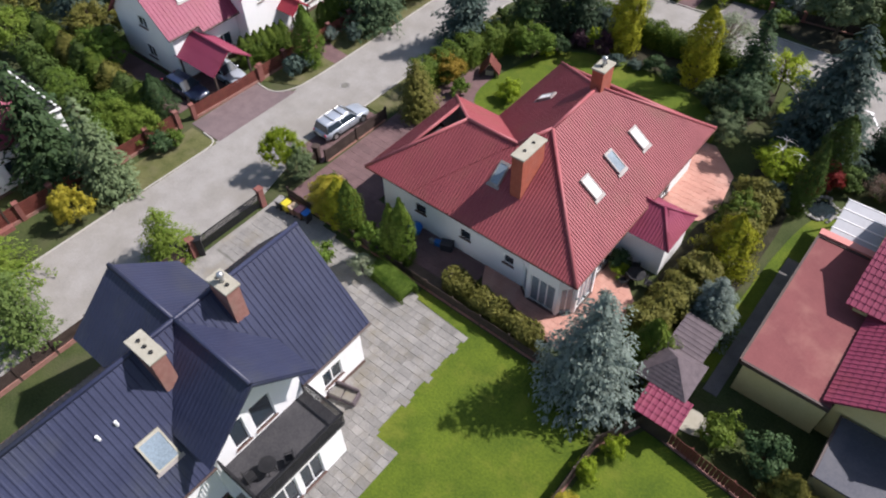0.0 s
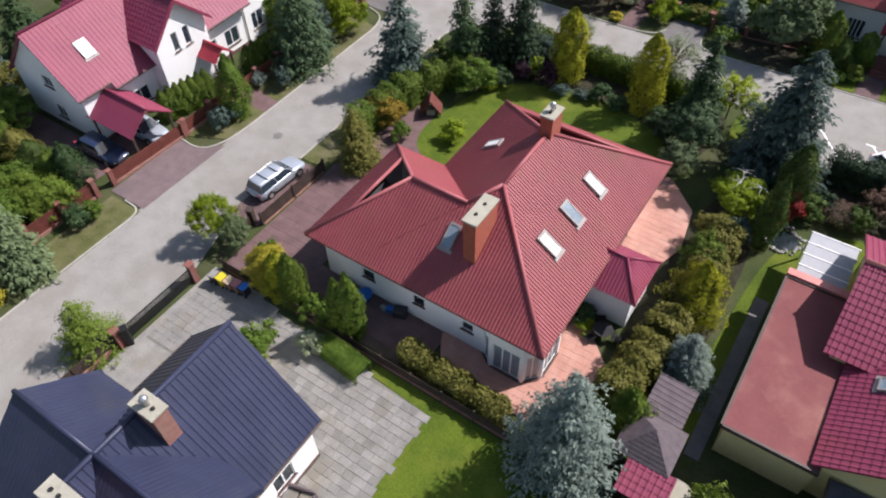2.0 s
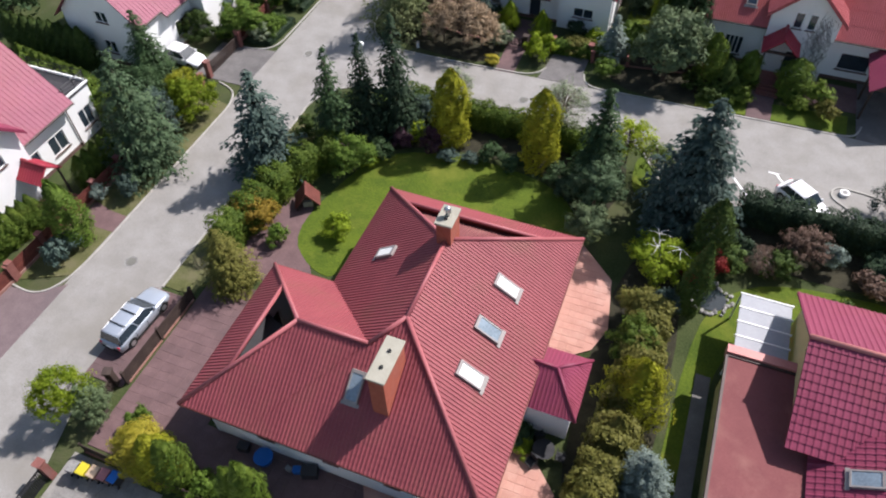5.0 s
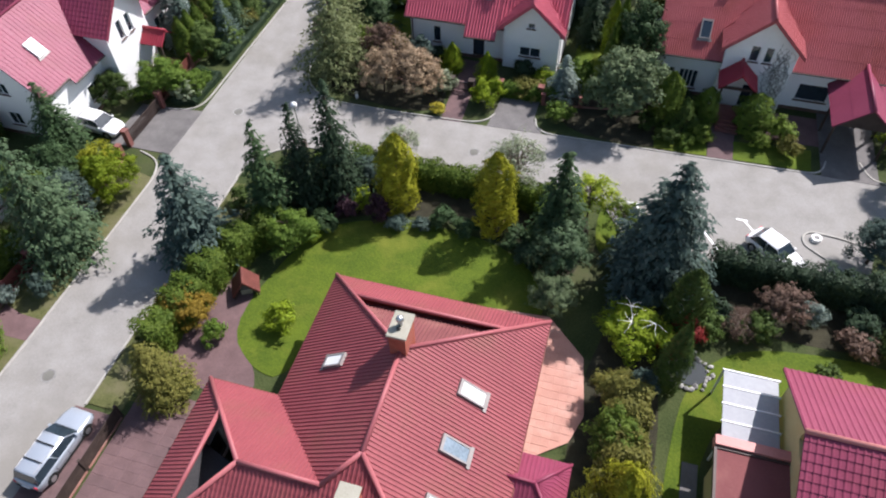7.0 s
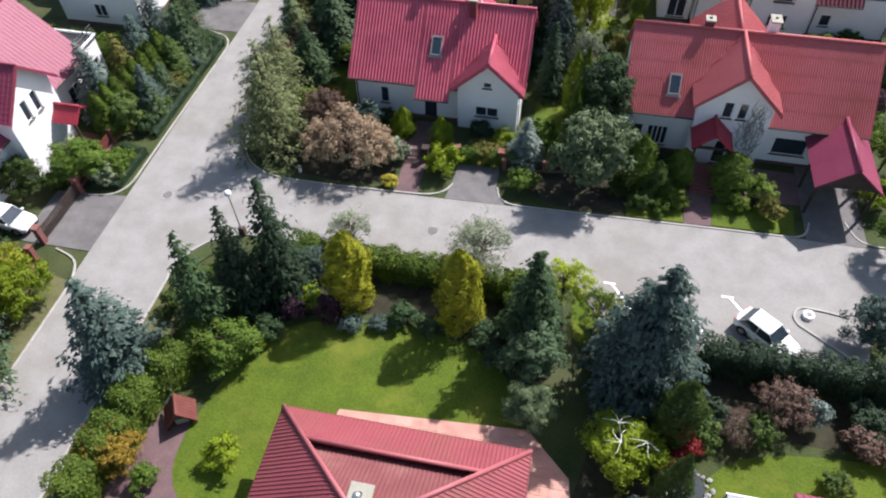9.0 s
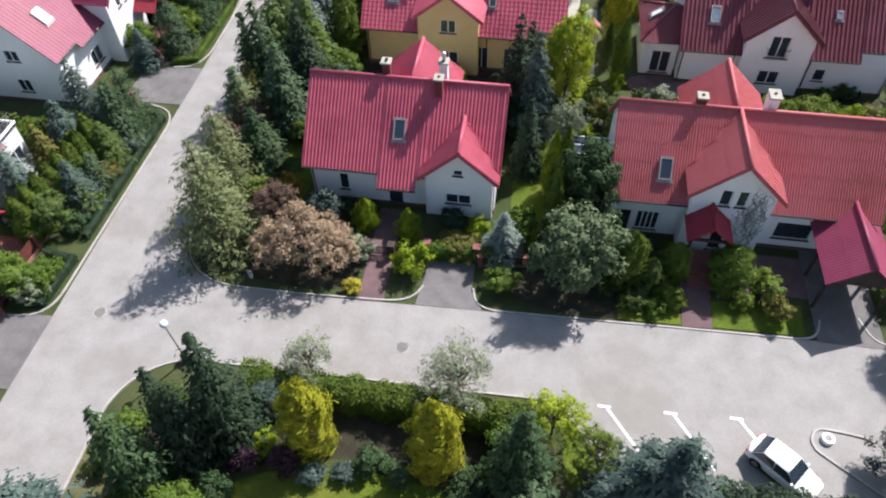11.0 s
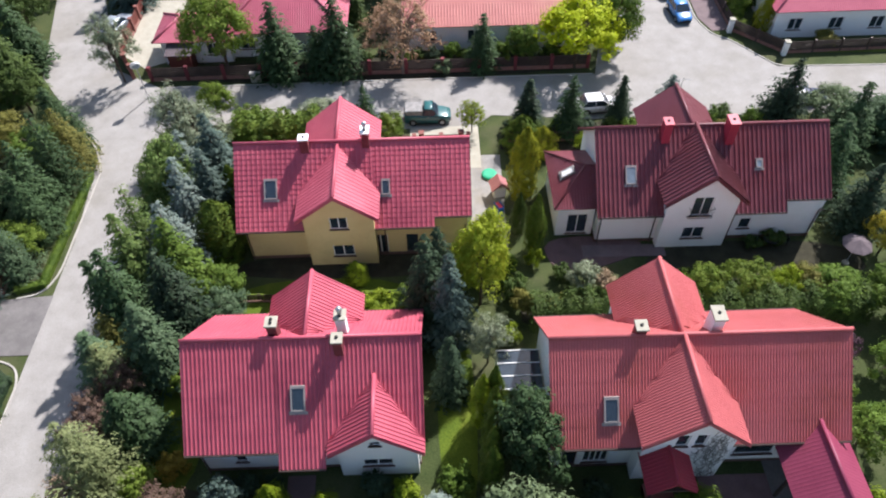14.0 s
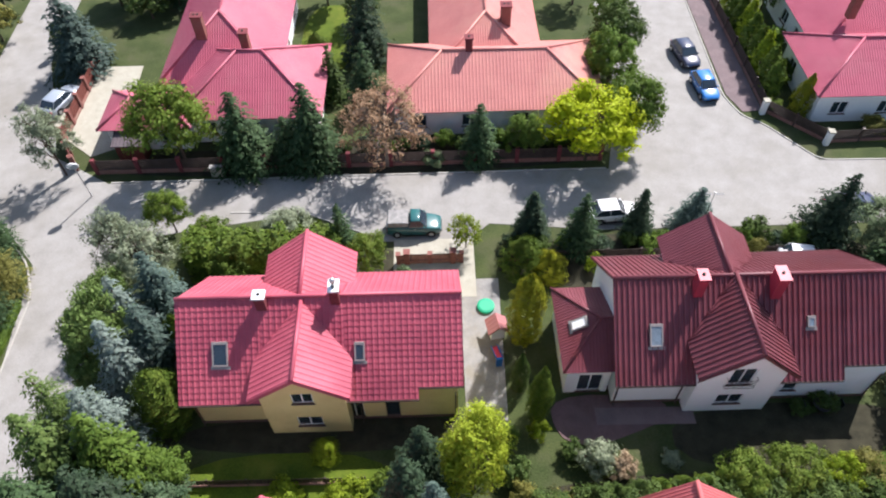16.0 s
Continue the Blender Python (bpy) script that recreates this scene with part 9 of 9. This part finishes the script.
table(pose(-15.4, 5.0, 3.36), "iron", "small round black table on the balcony")
chair(pose(-14.9, 5.9, 3.36, 0, 0, -30), "iron", "black metal chair on the balcony", "balcony chairs")
chair(pose(-15.7, 4.1, 3.36, 0, 0, 170), "iron", "black metal chair on the balcony", "balcony chairs")
so_ = empty("garden_sofa", pose(-17.0, 11.2, 0.03, 0, 0, 15), "grey-brown wicker garden sofa on the slabs", "sofa")
box("seat", -0.85, 0.85, -0.4, 0.4, 0.1, 0.42, M["shingle"], so_, "", 0.04)
box("backrest", -0.85, 0.85, 0.32, 0.46, 0.3, 0.85, M["shingle"], so_, "", 0.04)
for sx in (-0.9, 0.76):
    box("armrest", sx, sx + 0.14, -0.4, 0.42, 0.1, 0.62, M["shingle"], so_, "", 0.03)
for k in (-0.42, 0.42):
    box("cushion", k - 0.38, k + 0.38, -0.36, 0.3, 0.42, 0.54, M["pave_grey"], so_, "", 0.04)
po = empty("plant_pot", pose(-18.2, 10.4, 0.03), "dark round plant pot on the slabs", "pot")
part("pot", add_tube(bmesh.new(), (0, 0, 0), (0, 0, 0.5), 0.28, 0.36, 14), M["bin_black"], po, "", True)
part("soil", add_tube(bmesh.new(), (0, 0, 0.44), (0, 0, 0.51), 0.3, 0.31, 14), M["soil"], po)
bq = empty("barbecue_shelter", pose(-29.3, 41.6, 0.03, 0, 0, 30), "small brown A-frame barbecue shelter beside the lawn", "shelter")
for d in (-1, 1):
    slope([(0, -0.7, 1.6), (0, 0.7, 1.6), (d * 0.9, 0.7, 0.35), (d * 0.9, -0.7, 0.35)], M["wood_red"], bq, 0.2, 0.3, 0.01, 0.01)
    for y in (-0.6, 0.6):
        part("post", add_tube(bmesh.new(), (d * 0.8, y, 0), (0, y, 1.55), 0.05, n=6), M["wood_dark"], bq)
box("grill", -0.35, 0.35, -0.4, 0.4, 0, 0.5, M["cap"], bq, "pale stone grill block", 0.03)
wl = empty("garden_pillar", pose(-32.4, 38.6, 0), "squat brick gate pillar by the sitting place", "pillar")
box("shaft", -0.4, 0.4, -0.4, 0.4, 0, 1.3, M["brick"], wl)
box("pillar_cap", -0.46, 0.46, -0.46, 0.46, 1.3, 1.42, M["brick_brown"], wl, "", 0.02)
# pond with a rim of stones
pd = empty("pond", pose(-1.1, 43.0, 0), "small dark garden pond rimmed with pale stones", "pond")
part("water", add_tube(bmesh.new(), (0, 0, 0.0), (0, 0, 0.05), 0.95, 0.95, 22), M["water"], pd)
for k in range(26):
    a = k / 26 * 6.283
    r = random.uniform(0.95, 1.35)
    bm = bmesh.new()
    bmesh.ops.create_icosphere(bm, subdivisions=1, radius=random.uniform(0.13, 0.24), matrix=Matrix.Translation((r * math.cos(a), r * math.sin(a), 0.08)) @ Matrix.Rotation(random.uniform(0, 3), 4, "Z") @ Matrix.Diagonal((1, 0.7, 0.6, 1)))
    part("stone", bm, M["stone"], pd)
# play corner beside the yellow house
ph = empty("playhouse", pose(-7.2, 93.6, 0.05, 0, 0, 10), "small plastic playhouse with a pink roof", "playhouse")
box("playhouse_body", -0.5, 0.5, -0.45, 0.45, 0, 1.1, M["frame_white"], ph, "", 0.03)
for d in (-1, 1):
    slope([(0, -0.65, 1.75), (0, 0.65, 1.75), (d * 0.75, 0.65, 1.05), (d * 0.75, -0.65, 1.05)], M["plastic_pink"], ph, 0.3, 0.4, 0.01, 0.0)
sl = empty("slide", pose(-7.35, 91.9, 0.05, 0, 0, 100), "red and blue plastic garden slide", "slide")
ob = box("chute", -0.9, 0.6, -0.2, 0.2, -0.03, 0.03, M["plastic_red"], sl, "red chute", 0.01)
ob.matrix_local = pose(0, 0, 0.5, 0, 28, 0)
for d in (-0.22, 0.22):
    ob = box("side_rail", -0.9, 0.6, d - 0.03, d + 0.03, 0, 0.14, M["blue"], sl, "", 0.01)
    ob.matrix_local = pose(0, 0, 0.5, 0, 28, 0)
box("ladder", -0.95, -0.75, -0.22, 0.22, 0, 0.95, M["blue"], sl, "blue ladder", 0.03)
sb = empty("sandbox", pose(-7.8, 95.9, 0.05), "round green sandbox lid on the paving", "sandbox")
part("tray", add_tube(bmesh.new(), (0, 0, 0), (0, 0, 0.22), 0.62, 0.58, 20), M["green"], sb)
part("lid", add_tube(bmesh.new(), (0, 0, 0.22), (0, 0, 0.28), 0.64, 0.5, 20), M["green"], sb)
aw = empty("boat_cover", pose(16.2, 99.0, 0.0, 0, 0, -12), "white covered trailer behind the maroon-roofed house", "trailer")
loft("cover", [[(-1.6, -0.5, 0.6), (-1.6, 0.5, 0.6), (-1.6, 0.3, 1.1), (-1.6, -0.3, 1.1)], [(0, -0.75, 0.5), (0, 0.75, 0.5), (0, 0.45, 1.5), (0, -0.45, 1.5)], [(1.7, -0.35, 0.7), (1.7, 0.35, 0.7), (1.7, 0.15, 1.0), (1.7, -0.15, 1.0)]], M["frame_white"], aw)
for d in (-0.7, 0.7):
    part("wheel", add_tube(bmesh.new(), (0, d - 0.08, 0.28), (0, d + 0.08, 0.28), 0.28, n=12), M["rubber"], aw)
pg = empty("pergola", pose(-7.2, 75.4, 0), "garden pergola roofed with grey glass panels", "pergola")
for k in range(3):
    box("roof_panel", -1.5, 1.2, -1.4 + k * 0.95, -0.52 + k * 0.95, 2.42, 2.45, M["glass"], pg)
for k in range(4):
    box("rafter", -1.6, 1.3, -1.47 + k * 0.95, -1.41 + k * 0.95, 2.35, 2.5, M["frame_white"], pg)
for x in (-1.5, 1.2):
    for y in (-1.4, 1.4):
        box("post", x - 0.05, x + 0.05, y - 0.05, y + 0.05, 0, 2.4, M["frame_white"], pg)
ub = empty("utility_box", pose(-29.8, 110.3, 0), "grey utility cabinet at the fence", "cabinet")
box("cabinet", -0.5, 0.5, -0.2, 0.2, 0, 1.0, M["cap"], ub, "", 0.02)
box("cabinet_roof", -0.55, 0.55, -0.25, 0.25, 1.0, 1.06, M["stone"], ub)
st = empty("lean_to", pose(-37.4, 112.9, 0), "grey-roofed wooden lean-to beside the fence", "shed")
slope([(-1.3, -1.0, 2.1), (1.3, -1.0, 2.1), (1.3, 1.2, 2.6), (-1.3, 1.2, 2.6)], M["shingle"], st, 0.3, 0.4, 0.02, 0.01)
box("lean_to_body", -1.1, 1.1, -0.8, 1.0, 0, 2.05, M["wood_red"], st)

table(pose(-8.2, 29.2, 0.02), "iron", "round black iron table beside the garden room", 0.6)
for k in range(3):
    chair(pose(-8.2 + 0.95 * math.cos(2.1 * k), 29.2 + 0.95 * math.sin(2.1 * k), 0.02, 0, 0, 90 + 120 * k), "iron", "black iron chair at the round garden table", "chairs at the garden table")

car(pose(16.6, 99.1, 0.03, 0, 0, -10), "car_white", "white car standing in the dark yard behind the maroon roof", 4.2, 1.75, 1.5)
um = empty("parasol", pose(18.6, 85.2, 0), "grey garden parasol on a metal pole", "parasol")
part("pole", add_tube(bmesh.new(), (0, 0, 0.05), (0, 0, 2.5), 0.025, 0.025, 8), M["steel"], um)
part("foot", add_tube(bmesh.new(), (0, 0, 0), (0, 0, 0.08), 0.28, 0.24, 16), M["cap"], um)
for k in range(8):
    a, b = radians(45 * k), radians(45 * (k + 1))
    V = [(0, 0, 2.62), (1.1 * math.cos(a), 1.1 * math.sin(a), 2.12), (1.1 * math.cos(b), 1.1 * math.sin(b), 2.12)]
    V += [(x, y, z - 0.015) for x, y, z in V]
    mesh_object("canopy_panel", V, [(0, 1, 2), (5, 4, 3), (0, 3, 4, 1), (1, 4, 5, 2), (2, 5, 3, 0)], M["shingle"], um)
table(pose(13.4, 87.2, 0.02), "iron", "round dark table before the white wall", 0.6)
for k in range(2):
    chair(pose(12.4 + 2.0 * k, 87.2, 0.02, 0, 0, 90 + 180 * k), "iron", "dark chair at the table before the white wall", "chairs before the white wall")


# ---- paving laid slab by slab ----
def in_terrace(x, y):
    return (y > 13.8 or (-17.6 < x and y > 3.5)) and (y > 10.6 or x < -12.3) and (x < -14.1 or y < 10.6) and (x > -31.9)


pave("slab_terrace", -31.9, -12.3, 3.4, 20.0, 0.62, 0.5, 0.05, "pave_grey", "large grey concrete slab terrace with mossy joints", "terrace", 0.018, ([(-31.9, 13.75), (-17.7, 13.75), (-17.7, 3.4), (-12.3, 3.4), (-12.3, 10.6), (-14.1, 10.6), (-14.1, 18.9), (-31.9, 20.0)], lambda x, y: in_terrace(x, y) and y < 20.0 - (x + 31.9) * 0.062), 300, lambda x, y: abs(x + 16) + abs(y - 14), 0.5, True)
pave("forecourt", -32.0, -26.4, 20.8, 33.4, 0.9, 0.6, 0.05, "pave_red", "dull red block-paved forecourt beside the house", "forecourt", 0.004, None, 120, lambda x, y: -y)
pave("side_path", -26.4, -16.2, 21.4, 24.2, 0.6, 0.6, 0.05, "pave_red", "dark red paved path along the white wall", "path", 0.005, None, 120, lambda x, y: -x)
pave("parking_bay", -35.2, -32.5, 24.4, 31.3, 0.6, 0.4, 0.05, "pave_red", "reddish paved parking bay beside the road", "parking bay", 0.005, None, 80, lambda x, y: x)
S1 = [(-16.6, 24.2), (-16.1, 23.2), (-15.2, 21.8), (-9.0, 21.6), (-7.3, 25.2), (-7.0, 27.2), (-9.3, 29.5), (-10.4, 29.6), (-10.4, 24.2)]
S2 = [(-20.8, 41.0), (-20.6, 43.8), (-9.8, 44.6), (-7.3, 42.2), (-6.7, 38.4), (-7.3, 36.6), (-9.4, 35.0), (-10.3, 35.0), (-10.3, 41.0)]


def inside_poly(P):
    def f(x, y):
        c = False
        for i in range(len(P)):
            (x1_, y1_), (x2_, y2_) = P[i], P[i - 1]
            if (y1_ > y) != (y2_ > y) and x < (x2_ - x1_) * (y - y1_) / (y2_ - y1_) + x1_:
                c = not c
        return c
    return f


for P, lab in ((S1, "orange terracotta tiled terrace round the glazed bay"), (S2, "pinkish terracotta tiled terrace behind the house")):
    xs_, ys_ = [p[0] for p in P], [p[1] for p in P]
    tb = pave("tiled_terrace", min(xs_), max(xs_), min(ys_), max(ys_), 0.5, 0.5, 0.14, "terracotta", lab, "terrace", 0.008, (P, inside_poly(P)), 300, whole=True)
    tb.data.materials[0] = M["terracotta"]
